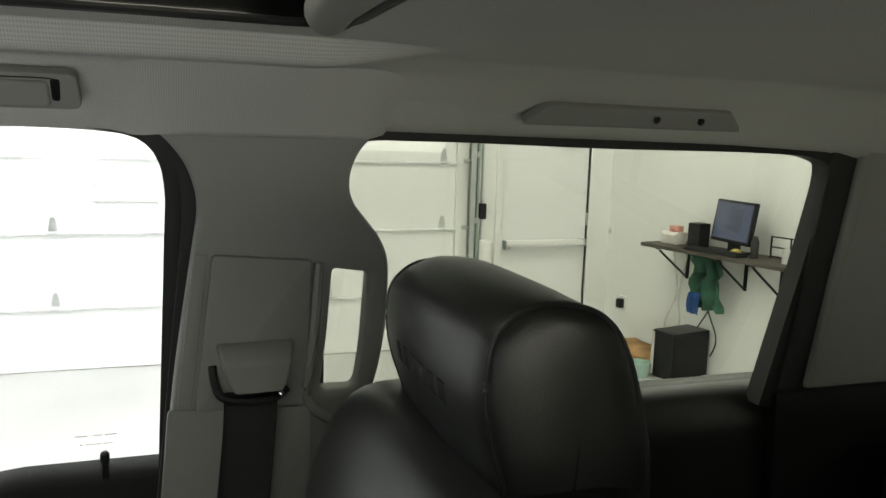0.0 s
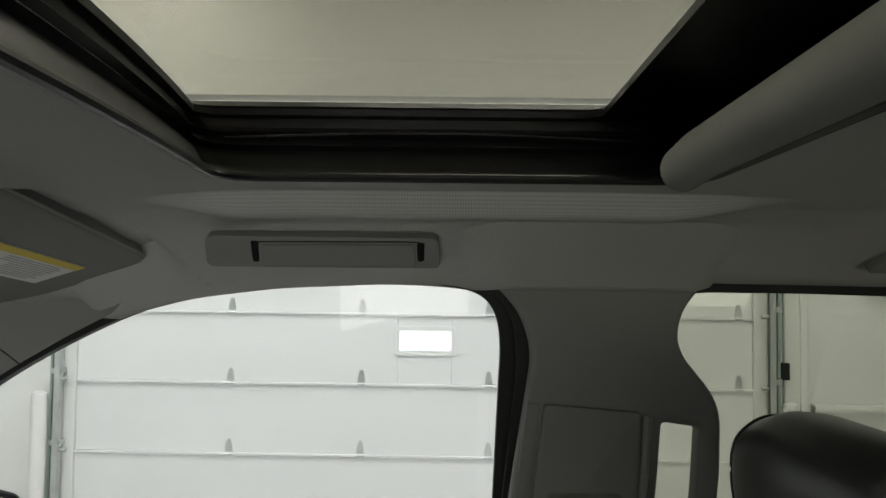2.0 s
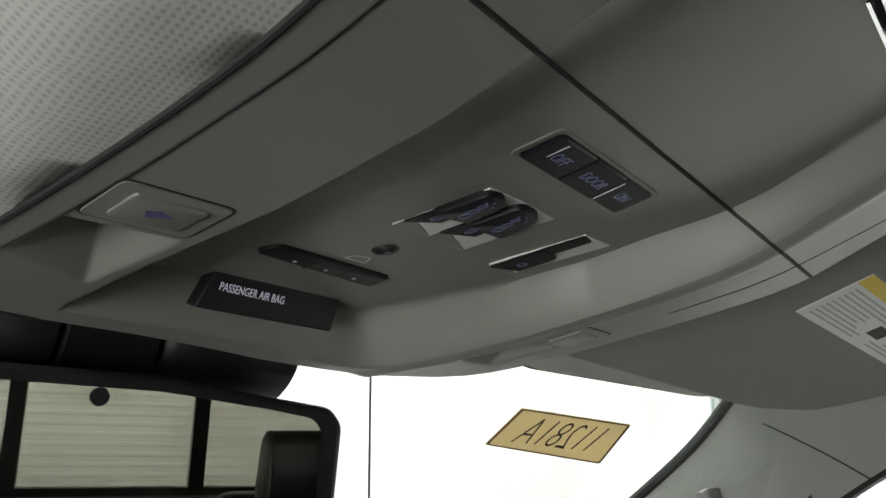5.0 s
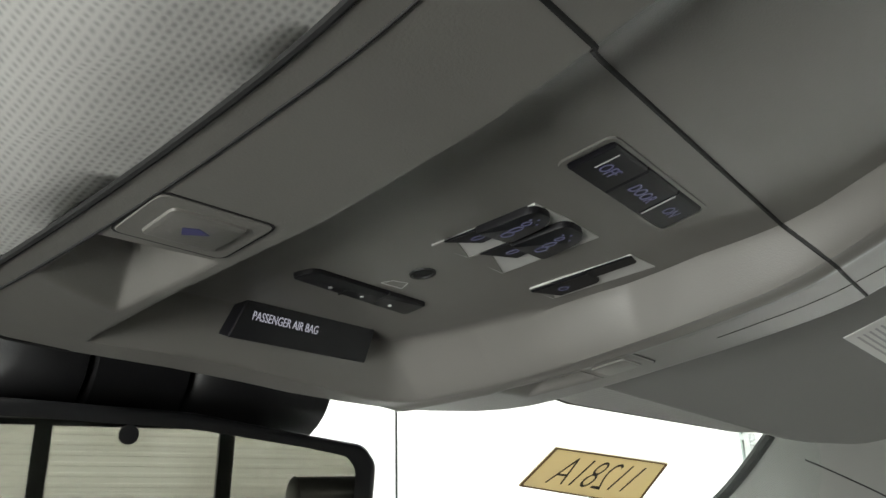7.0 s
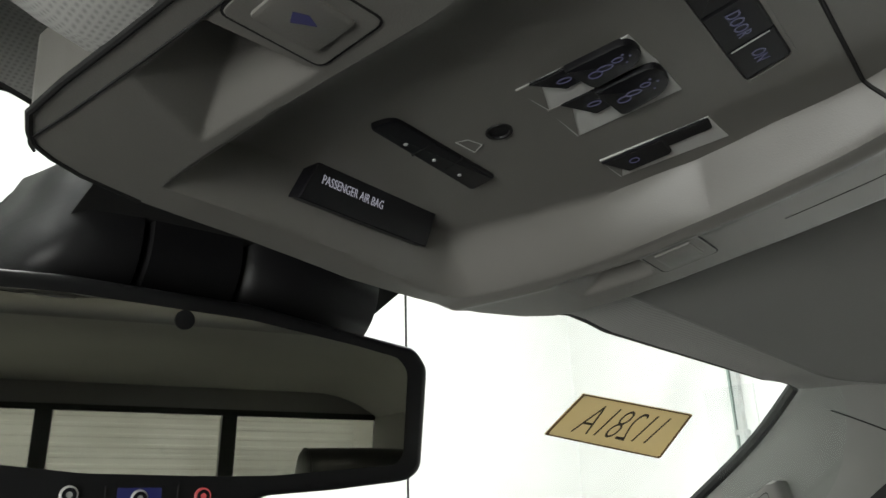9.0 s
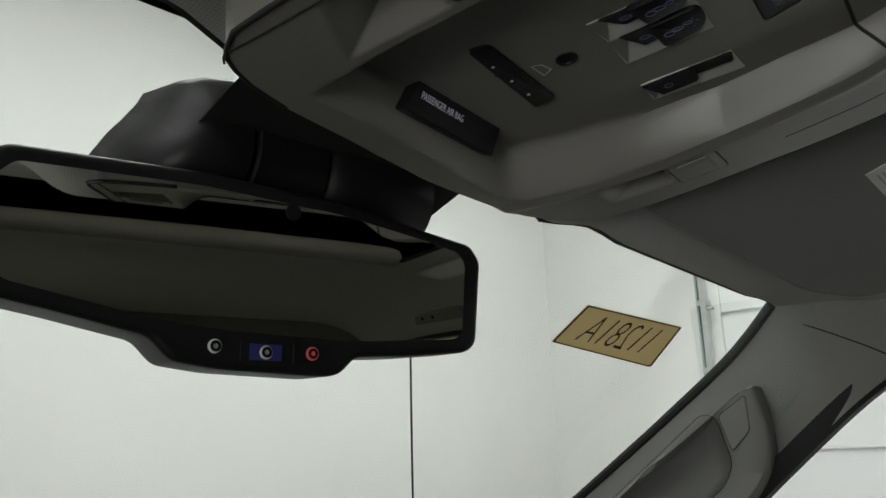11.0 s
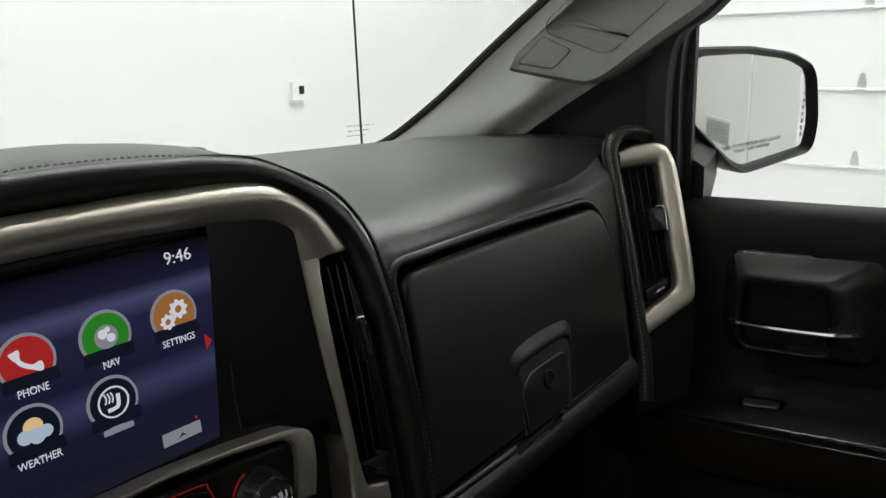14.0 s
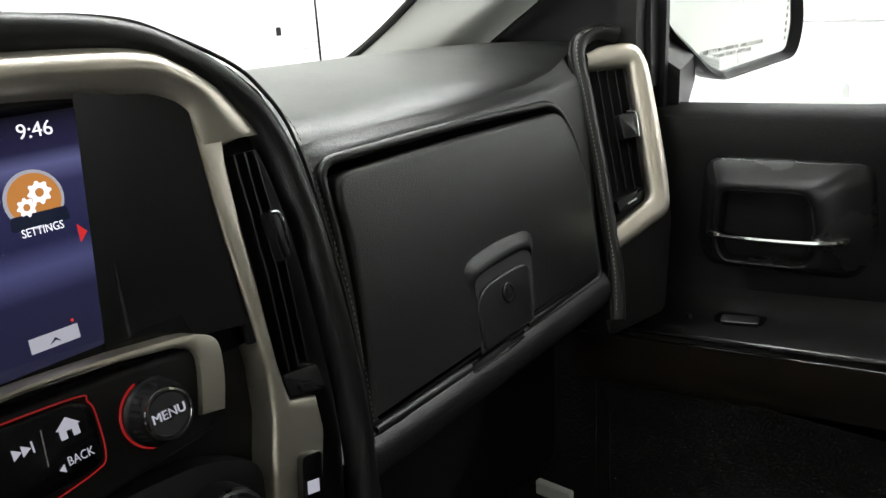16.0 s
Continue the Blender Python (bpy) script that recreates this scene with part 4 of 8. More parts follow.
# front door with its window frame
def front_door():
    root = thing("front_door", "dark front passenger door panel with window raised", "car door", (0.80, 0.7, 0.6))
    sill = [(0.255, 1.222), (0.44, 1.222), (0.60, 1.19), (0.76, 1.145), (0.86, 1.126), (1.11, 1.118), (1.2, 1.13)]
    # the panel is a wall of soft steps from the sill to the armrest
    rows = []
    ys = np.linspace(0.24, 1.16, 40)
    prof = [(0.0, 0.845), (-0.004, 0.822), (-0.016, 0.812), (-0.05, 0.806), (-0.1, 0.802), (-0.17, 0.800), (-0.22, 0.796)]
    for dz, x in prof:
        rows.append([Vector((x, y, lerp_table(sill, y) + dz * (1 + (lerp_table(sill, y) - 1.12) * 3))) for y in ys])
    arm = lambda y: 0.862 + 0.10 * (1.045 - y)
    rows += [[Vector((x, y, arm(y) + dz)) for y in ys] for dz, x in ((0.032, 0.794), (0.022, 0.790), (0.013, 0.781), (0.007, 0.766), (0.003, 0.74), (0.001, 0.712), (-0.001, 0.706))]
    panel = P("upper_panel", loft(rows), M_DOORTRIM, root, "soft black upper panel", smooth=60)
    P("arm_edge", tube([(0.7035, y, arm(y) - 0.001) for y in ys], 0.0032, 8), M_SATIN, root, "satin black armrest edge")
    P("arm_groove", loft([[Vector((x, y, arm(y) + dz)) for y in ys] for dz, x in ((-0.002, 0.704), (-0.006, 0.708), (-0.010, 0.703))]), M_RUBBER, root)
    P("chrome_strip", tube([(0.7015, y, arm(y) - 0.0105) for y in ys], 0.0016, 8), M_CHROME, root, "thin chrome strip")
    rows = [[Vector((x, y, arm(y) + dz)) for y in ys] for dz, x in ((-0.011, 0.702), (-0.035, 0.700), (-0.07, 0.704), (-0.082, 0.712))]
    P("wood_trim", loft(rows), M_WOOD, root, "dark wood trim panel")
    rows = [[Vector((x, y, z)) for y in ys] for z, x in ((0.79, 0.715), (0.745, 0.735), (0.70, 0.752), (0.60, 0.755), (0.56, 0.76))]
    P("lower_panel", loft(rows), M_CARPET, root, "black lower panel")
    P("outer_skin", box(0.86, 0.885, 0.24, 1.2, 0.55, 1.11, 0.01), M_BLACK, root)
    # pull cup with its chrome handle
    o = fillet([(1.040, 1.062), (0.852, 1.070), (0.838, 0.985), (0.852, 0.934), (1.030, 0.924), (1.044, 0.95)], [.02, .02, .03, .02, .02, .02])
    q = fillet([(1.008, 1.026), (0.916, 1.030), (0.906, 0.985), (0.913, 0.948), (1.004, 0.942), (1.012, 0.96)], [.01, .01, .01, .008, .008, .01])
    YZm = Matrix(((0, 0, -1, 0.803), (1, 0, 0, 0), (0, 1, 0, 0), (0, 0, 0, 1)))
    ro, rq = resample([(*p, 0) for p in o], 90), resample([(*p, 0) for p in q], 90)
    cup = P("handle_bezel", loft([[YZm @ Vector((*a.lerp(b, t)[:2], d)) for a, b in zip(ro, rq)] for t, d in ((0, -0.006), (0.03, 0.003), (0.12, 0.0065), (0.68, 0.023), (0.82, 0.0255), (0.93, 0.0245), (0.985, 0.019), (1, 0.012), (1, -0.012))], closed=True), M_SATIN, root, "glossy black handle bezel", smooth=70)
    sub("cup", prism(YZm, q, -0.02, -0.012), M_BLACK, cup)
    sub("lever", sweep(spline([(0.789, 1.024, 0.972), (0.777, 1.012, 0.972), (0.773, 0.96, 0.975), (0.772, 0.90, 0.980), (0.778, 0.880, 0.982), (0.79, 0.872, 0.983)], 20), disc(0.0062, 10, 0.0045)), M_CHROME, cup, "chrome door handle")
    sub("pull_slot", prism(YZm, fillet([(1.0, 0.946), (0.915, 0.953), (0.918, 0.966), (0.997, 0.962)], .004), -0.013, -0.006), M_SWITCHGREY, cup, "grey release slot")
    # window switch and screws on the armrest
    sw = P("window_switch", prism(basis((0.762, 0.972, 0.874), (0, -1, 0.10), (-1, 0, -.05)), fillet([(-0.030, -0.020), (0.030, -0.020), (0.030, 0.016), (-0.030, 0.016)], .012), 0.004, -0.004, 0.003), M_GLOSSBLACK, root, "black window switch")
    sub("switch_lip", prism(basis((0.752, 0.970, 0.879), (0, -1, 0.10), (-1, 0, -.35)), fillet([(-0.022, -0.004), (0.022, -0.006), (0.024, 0.008), (-0.020, 0.010)], .004), 0.003, -0.002, 0.0015), M_SATIN, sw, "glossy switch tongue")
    for bx_, by_ in ((0.752, 1.031), (0.782, 1.037)):
        P("lock_button", lathe(Matrix.Translation((bx_, by_, arm(by_) + 0.002)), [(0.004, 0), (0.004, 0.006), (0.0025, 0.0075)], 10), M_SATIN, root, "small lock button")
    # sail panel in front of the glass
    P("sail_panel", prism(YZm, [(1.105, 1.10), (1.46, 1.10), (1.46, 1.16), (1.16, 1.36), (1.105, 1.385)], -0.03, -0.02), M_BLACK, root, "black corner sail panel")
    # window surround, seal and glass
    top = [(0.262, 1.20), (0.250, 1.50), (0.248, 1.570), (0.257, 1.612), (0.282, 1.638), (0.33, 1.650), (0.40, 1.652), (0.536, 1.645), (0.640, 1.631), (0.722, 1.609), (0.820, 1.563), (0.915, 1.504), (1.016, 1.422), (1.075, 1.370), (1.130, 1.315), (1.133, 1.12)]
    curve = spline([(0.765 + 0.022 * ease((y - 0.62) / 0.15), y, z) for y, z in top], 90)
    P("window_seal", sweep(curve, [(-0.013, -0.012), (0.013, -0.012), (0.013, 0.012), (-0.013, 0.012)], (1, 0, 0)), M_RUBBER, root, "black rubber seal")
    P("pillar_seal", sweep(spline([(0.748, y, z) for y, z in ((0.262, 1.20), (0.242, 1.40), (0.229, 1.53), (0.231, 1.585), (0.240, 1.614), (0.256, 1.634), (0.278, 1.645))], 40), [(-0.014, -0.012), (0.014, -0.012), (0.014, 0.008), (0.004, 0.013), (-0.008, 0.012), (-0.014, 0.006)], (1, 0, 0)), M_RUBBER, root, "black rubber pillar seal")
    curve = spline([(0.792 + 0.022 * ease((y - 0.62) / 0.15), y - 0.02 * (y < 0.3), z + 0.022) for y, z in top], 90)
    P("window_frame", sweep(curve, [(-0.02, -0.014), (0.02, -0.014), (0.02, 0.014), (-0.02, 0.014)], (1, 0, 0)), M_BLACK, root, "black window frame")
    P("glass_pane", loft([[(0.83 - (z - 1.1) * 0.1, y, z) for z in (1.08, 1.2, 1.4, 1.64)] for y in (0.22, 0.5, 0.8, 1.12)]), M_SIDEGLASS, root, "clear side window glass")
    P("lock_knob", lathe(Matrix.Translation((0.80, 0.335, 1.215)), [(0.004, 0), (0.004, 0.02), (0.0055, 0.022), (0.0055, 0.032), (0.003, 0.035)], 12), M_BLACK, root, "black lock knob")
    return root


fd = front_door()
words("window_print", "----  --- ----\n- ----- ---", basis((0.812, 0.345, 1.262), (0, -1, 0), (0, 0, 1)), 0.011, M_PRINT, fd)


def rear_door_side():
    root = thing("rear_door", "dark rear passenger door panel with tinted window", "car door", (0.80, -0.3, 0.6))
    ys = np.linspace(-0.86, 0.10, 30)
    rows = [[Vector((x, y, z)) for y in ys] for z, x in ((1.268, 0.84), (1.265, 0.80), (1.25, 0.775), (1.20, 0.765), (1.1, 0.76), (0.95, 0.76), (0.90, 0.70), (0.86, 0.69), (0.7, 0.74), (0.55, 0.75))]
    P("door_panel", loft(rows), M_DASH, root, smooth=60)
    P("outer_skin", box(0.86, 0.885, -0.9, 0.2, 0.55, 1.24, 0.01), M_BLACK, root)
    curve = spline([(0.765, y, z) for y, z in ((0.10, 1.25), (0.10, 1.45), (0.09, 1.60), (0.05, 1.648), (-0.05, 1.655), (-0.3, 1.652), (-0.55, 1.652), (-0.665, 1.645), (-0.705, 1.61), (-0.685, 1.5), (-0.645, 1.35), (-0.615, 1.24))], 80)
    P("window_seal", sweep(curve, [(-0.022, -0.016), (0.022, -0.016), (0.022, 0.016), (-0.022, 0.016)], (1, 0, 0)), M_RUBBER, root, "black rubber seal")
    P("glass_pane", loft([[(0.83 - (z - 1.1) * 0.1, y, z) for z in (1.2, 1.4, 1.67)] for y in (-0.75, -0.3, 0.16)]), M_DARKGLASS, root, "tinted side window glass")
    return root


rd = rear_door_side()


# B-pillar trim with its upright grab handle
def b_pillar():
    root = thing("pillar_trim", "grey plastic door pillar trim with a grab handle", "pillar trim", (0.73, 0.15, 1.4))
    F = Matrix(((0, 0, -1, 0.745), (1, 0, 0, 0), (0, 1, 0, 0), (0, 0, 0, 1)))
    o = fillet([(0.284, 1.645), (0.262, 1.632), (0.238, 1.603), (0.225, 1.56), (0.262, 1.32), (0.275, 1.05), (0.09, 1.05), (0.088, 1.25), (0.035, 1.292), (0.008, 1.39), (0.006, 1.505), (0.058, 1.568), (0.052, 1.612), (0.022, 1.645)], [0, .01, .03, .1, .1, 0, 0, .01, .05, .05, .03, .025, .03, .03])
    o = [(y, z) for y, z in o]
    q = fillet([(0.075, 1.482), (0.081, 1.40), (0.089, 1.334), (0.044, 1.334), (0.036, 1.39), (0.031, 1.476)], [.006, .05, .01, .012, .05, .006])
    # left part and the loop are one skin with an opening
    bm = bmesh.new()
    main = [p for p in o]
    vo = [bm.verts.new((p[0], p[1], 0)) for p in main]
    vi = [bm.verts.new((p[0], p[1], 0)) for p in q]
    eo = [bm.edges.new((vo[i], vo[(i + 1) % len(vo)])) for i in range(len(vo))]
    ei = [bm.edges.new((vi[i], vi[(i + 1) % len(vi)])) for i in range(len(vi))]
    res = bmesh.ops.triangle_fill(bm, use_beauty=True, use_dissolve=False, edges=eo + ei)
    ext = bmesh.ops.extrude_face_region(bm, geom=list(bm.faces))
    for v in [g for g in ext["geom"] if isinstance(g, bmesh.types.BMVert)]:
        v.co.z = 0.03
    bmesh.ops.recalc_face_normals(bm, faces=bm.faces)
    rim = [e for e in bm.edges if len(e.link_faces) == 2 and all(v.co.z > 0.02 for v in e.verts) and any(abs(f.normal.z) < 0.5 for f in e.link_faces)]
    bmesh.ops.bevel(bm, geom=rim, offset=0.009, segments=3, affect="EDGES", profile=0.6)
    bm.transform(F)
    skin = P("trim_skin", bm, M_TRIM, root, smooth=50)
    # adjuster cover, belt guide, belt
    cover = P("adjuster_cover", prism(F, fillet([(0.212, 1.502), (0.100, 1.494), (0.104, 1.36), (0.112, 1.32), (0.232, 1.322), (0.222, 1.42)], .006), 0.03, 0.036, 0.004), M_TRIM, root)
    P("cover_step", prism(F, fillet([(0.232, 1.503), (0.216, 1.502), (0.236, 1.326), (0.252, 1.326)], .003), 0.03, 0.033, 0.002), M_TRIM, root)
    P("handle_edge", sweep(spline([F @ Vector(p) for p in ((0.092, 1.49, 0.034), (0.098, 1.40, 0.038), (0.106, 1.33, 0.036), (0.07, 1.296, 0.034))], 18), disc(0.006, 8)), M_TRIM, root)
    GZ_ = F @ pose(0.165, 1.376, 0.034)
    rowsg = [[GZ_ @ Vector((x * k + dx, z * k2 + dz, d)) for x, z in fillet([(0.045, 0.024), (-0.043, 0.026), (-0.032, -0.026), (0.030, -0.028)], .006)] for k, k2, dx, dz, d in ((1.0, 1.0, 0, 0, 0.0), (1.0, 1.0, 0, 0, 0.006), (0.90, 0.72, 0, -0.006, 0.030), (0.86, 0.66, 0, -0.008, 0.034), (0.80, 0.58, 0, -0.009, 0.0355))]
    bz = P("belt_guide", loft(rowsg, closed=True, caps=True), M_TRIM, root, "grey belt guide", smooth=32)
    sub("guide_slot", sweep(spline([F @ Vector(p) for p in ((0.213, 1.375, 0.036), (0.210, 1.352, 0.045), (0.196, 1.338, 0.05), (0.15, 1.336, 0.05), (0.130, 1.345, 0.042))], 18), disc(0.005, 8)), M_BLACK, bz, "black guide loop")
    sub("guide_pin", lathe(F @ Matrix.Translation((0.138, 1.342, 0.05)), [(0.004, 0), (0.004, 0.004), (0.002, 0.005)], 10), M_CHROME, bz)
    P("lower_trim", prism(F, fillet([(0.262, 1.325), (0.10, 1.318), (0.095, 1.05), (0.285, 1.05)], .006), 0.028, 0.033, 0.003), M_TRIM, root)
    return root


bp = b_pillar()
belt = thing("seat_belt", "black seat belt hanging from its guide", "seat belt", (0.70, 0.18, 1.0))
rows = []
for z, y0, y1, x in ((1.345, 0.200, 0.142, 0.700), (1.30, 0.203, 0.146, 0.688), (1.22, 0.211, 0.154, 0.678), (1.1, 0.22, 0.163, 0.676), (0.9, 0.23, 0.173, 0.68), (0.62, 0.24, 0.18, 0.70)):
    rows.append([Vector((x, y0, z)), Vector((x - 0.002, (y0 + y1) / 2, z)), Vector((x, y1, z)), Vector((x + 0.002, y1, z)), Vector((x + 0.002, y0, z))])
P("webbing", loft(rows, closed=True), M_BELT, belt)
for k in (0, 2):
    P("woven_edge", tube(spline([r[k] + Vector((-0.0004, 0, 0)) for r in rows], 40), 0.0011, 6), M_BELT, belt, "thick woven belt edge")


# C-pillar trim
def c_pillar():
    root = thing("pillar_trim", "grey plastic rear pillar trim", "pillar trim", (0.74, -0.85, 1.4))
    F = Matrix(((0, 0, -1, 0.765), (1, 0, 0, 0), (0, 1, 0, 0), (0, 0, 0, 1)))
    P("trim_skin", prism(F, fillet([(-0.738, 1.66), (-0.70, 1.45), (-0.668, 1.27), (-1.03, 1.27), (-1.03, 1.69)], [.03, .1, .01, 0, 0]), 0, 0.03, 0.008, 3), M_TRIM, root, smooth=50)
    P("seal_band", prism(F, fillet([(-0.690, 1.66), (-0.655, 1.45), (-0.622, 1.27), (-0.70, 1.26), (-0.76, 1.66)], .01), 0, 0.022, 0.006), M_RUBBER, root, "black seal band")
    P("lower_trim", prism(F, [(-0.62, 1.265), (-0.64, 0.6), (-1.03, 0.6), (-1.03, 1.265)], -0.005, 0.024, 0.006), M_BLACK, root)
    return root


cp = c_pillar()


def inside(p, poly):
    hit = False
    for (x0, y0), (x1, y1) in zip(poly, poly[1:] + poly[:1]):
        if (y0 > p[1]) != (y1 > p[1]) and p[0] < x0 + (p[1] - y0) * (x1 - x0) / (y1 - y0):
            hit = not hit
    return hit


# A-pillar trim and its slanted grab handle
def a_pillar():
    root = thing("pillar_trim", "grey plastic windshield pillar trim with grab handle", "pillar trim", (0.76, 1.2, 1.3))
    G = spline([(0.790, 1.003, 1.628), (0.816, 1.080, 1.566), (0.836, 1.206, 1.481), (0.846, 1.317, 1.407), (0.857, 1.443, 1.324), (0.866, 1.58, 1.230), (0.85, 1.685, 1.160), (0.80, 1.72, 1.14)], 90)
    D = spline([(0.748, 0.735, 1.597), (0.752, 0.812, 1.556), (0.757, 0.905, 1.498), (0.760, 1.005, 1.416), (0.748, 1.06, 1.372), (0.738, 1.14, 1.312), (0.752, 1.26, 1.245), (0.775, 1.372, 1.180)], 90)
    Mi = spline([(0.752, 0.86, 1.622), (0.775, 0.94, 1.575), (0.815, 1.05, 1.505), (0.825, 1.13, 1.432), (0.82, 1.22, 1.362), (0.80, 1.34, 1.276), (0.785, 1.47, 1.205), (0.79, 1.54, 1.150)], 90)
    rows = []
    for i, (g, m, d) in enumerate(zip(G, Mi, D)):
        push = Vector((0.028, 0.0135, -0.002)) * ease((i - 6) / 44)
        row = [g + Vector((0.02, 0.012, 0.012))]
        for t in np.linspace(0, 1, 30):
            row.append(g * (1 - t) ** 2 + m * 2 * t * (1 - t) + d * t * t + push * ease((t - 0.66) / 0.30))
        row.append(row[-1] + Vector((0.02, 0.0, 0.004)))
        rows.append(row)
    tuck = [p + Vector((-0.012, -0.035, 0.035)) for p in rows[0]]
    skin = loft([tuck] + rows)
    P("glass_edge", tube([p + Vector((0.001, 0.006, 0.003)) for p in G], 0.0075, 8), M_RUBBER, root, "black glass edge")
    seam = [rows[3 + k // 2][k].lerp(rows[4 + k // 2][k], k % 2 / 2) + Vector((-0.0006, -0.0004, -0.0004)) for k in range(8, 31)]
    P("seam", tube(seam, 0.0009, 6), M_RUBBER, root)
    # grab handle: frame round a deep finger opening, with two cover caps
    H = basis((0.745, 1.17, 1.33), (0.15, -1, 0), (0, 0, 1))
    out = [(0.134, 0.196), (0.150, 0.128), (0.1446, 0.0826), (0.1139, 0.0415), (-0.0215, -0.0478), (-0.0458, -0.057), (-0.1603, -0.0358), (-0.150, -0.018)]
    inn = [(0.0811, 0.1502), (0.0952, 0.0924), (0.0841, 0.0674), (-0.0071, -0.0099), (-0.0232, -0.0121), (-0.0963, 0.0146), (-0.0956, 0.0297), (0.0626, 0.1557)]
    o, q = fillet(out, [.006, .03, .03, .03, .02, .012, .006, .006]), fillet(inn, [.012, .012, .012, .008, .01, .01, .01, .012])
    mx, my = sum(p[0] for p in inn) / 8, sum(p[1] for p in inn) / 8
    # the skin is open behind the finger cup
    hi = H.inverted()
    cut = [f for f in skin.faces if inside((hi @ f.calc_center_median())[:2], q)]
    bmesh.ops.delete(skin, geom=cut, context="FACES")
    P("trim_skin", skin, M_TRIM, root, smooth=60)
    hd = P("grab_handle", ringprism(H, o, q, -0.06, 0.012, 130, 0.007, inner_d=0.010), M_TRIM, root, "grey grab handle", smooth=50)
    deep = Vector((0.052, 0.066, 0))
    ring = [Vector((p.x, p.y, 0)) for p in resample([(x, y, 0) for x, y in q], 110)]
    rows = [[H @ Vector((*deep.lerp(p, k)[:2], 0.0025 - 0.044 * (1 - k ** 3.2))) for p in ring] for k in np.linspace(0.998, 0.0004, 22)]
    sub("finger_cup", loft(rows, closed=True), M_TRIM, hd, smooth=80)
    sub("cup_ledge", prism(H, fillet([(-0.094, 0.028), (-0.094, 0.0155), (-0.024, -0.0115), (-0.005, -0.009), (0.012, 0.006), (-0.02, 0.012), (-0.06, 0.026)], [.004, .008, .008, .006, .004, .01, .01]), -0.046, -0.010, 0.004, 2), M_TRIM, hd, "lower lip of the finger cup")
    grow = lambda k: [((x - mx) * (1 + k / 0.09) + mx, (y - my) * (1 + k / 0.07) + my) for x, y in q]
    sub("cup_line", ringprism(H, grow(0.0030), grow(0.0024), 0.010, 0.0122, 130), M_RUBBER, hd, "thin dark line")
    for cap in ([(0.086, 0.1552), (0.1237, 0.1809), (0.1244, 0.1349), (0.0991, 0.1091)], [(-0.1407, -0.0264), (-0.1048, 0.008), (-0.0645, -0.0101), (-0.0905, -0.0341)]):
        kx, ky = sum(p[0] for p in cap) / 4, sum(p[1] for p in cap) / 4
        c = fillet(cap, .006)
        sub("cover_cap", prism(H, c, 0.008, 0.0126, 0.0008, 1), M_TRIM, hd)
        sub("cap_line", ringprism(H, [((x - kx) * 1.03 + kx, (y - ky) * 1.03 + ky) for x, y in c], c, 0.010, 0.0123, 60), M_RUBBER, hd)
    return root


ap = a_pillar()
for ob in (fd, rd, bp, cp, ap):
    mirrored(ob)

# roof grab handle over the door
gh = thing("roof_grab_handle", "grey folding grab handle in the headliner", "grab handle", (0.64, 0.45, 1.67))
GF = basis((0.632, 0.46, 1.672), (0, -1, 0.0), (0.5, 0, -0.86)) @ Matrix.Diagonal((1, 1, -1, 1))
P("housing", prism(GF, fillet([(-0.124, -0.0175), (0.124, -0.0175), (0.128, 0.019), (-0.126, 0.020)], [.01, .008, .01, .01]), -0.012, 0.0016, 0.0014, 3), M_VISOR, gh)
P("bar", prism(GF, fillet([(-0.066, -0.0085), (0.100, -0.0105), (0.102, 0.0165), (-0.066, 0.0175)], [.006, .006, .008, .008]), -0.004, 0.0056, 0.0035, 4), M_VISOR, gh, "grey folding grip bar")
P("grip_pad", prism(GF, fillet([(-0.030, -0.0065), (0.030, -0.0075), (0.028, -0.001), (-0.026, 0.0)], .003), 0.004, 0.0062, 0.0005, 2), M_VISOR, gh)
# thin black tube drawn as the shadow along the grip's top
P("bar_shadow", tube(spline([GF @ Vector(p) for p in ((-0.069, -0.004, 0.0016), (-0.067, -0.0095, 0.0016), (-0.06, -0.0112, 0.0016), (0.02, -0.0122, 0.0016), (0.098, -0.0128, 0.0016), (0.104, -0.0095, 0.0016))], 30), 0.0008, 6), M_RUBBER, gh, "dark shadow line over the grip")
for s, h in ((-0.0712, 0.013), (0.1060, 0.010)):
    P("hinge_slot", prism(GF, fillet([(s - 0.0040, -0.0125), (s + 0.0045, -0.0125), (s + 0.0035, h), (s - 0.0035, h)], .003), -0.006, 0.0020), M_BLACK, gh, "dark hinge slot")
mirrored(gh)
rgh = thing("roof_grab_handle", "grey rear grab handle folded into the headliner", "grab handle", (0.66, -0.3, 1.67))
GR = basis((0.668, -0.30, 1.672), (0, -1, 0.0), (0.66, 0, -0.75)) @ Matrix.Diagonal((1, 1, -1, 1))
P("housing", prism(GR, fillet([(-0.16, 0.018), (-0.13, -0.012), (0.13, -0.012), (0.16, 0.018)], .01), -0.01, 0.003, 0.0025, 3), M_VISOR, rgh)
for s in (0.02, 0.085):
    P("hook", prism(GR, fillet([(s - 0.004, -0.004), (s + 0.004, -0.004), (s + 0.003, 0.004), (s - 0.003, 0.004)], .002), 0.004, 0.009, 0.002), M_BLACK, rgh)

# windshield
def ws_point(u, t):
    """u: -1..1 across, t: 0 top .. 1 bottom."""
    top = Vector((0.80 * u, 1.005 + 0.012 * u * u, 1.672 - 0.03 * u * u))
    bot = Vector((0.90 * u, 1.95 - 0.25 * u * u, 1.165 - 0.02 * u * u))
    p = top.lerp(bot, t) + Vector((0, 0.03, 0.045)) * math.sin(math.pi * t) * (1 - 0.35 * u * u)
    return p + Vector((CX, 0, 0))


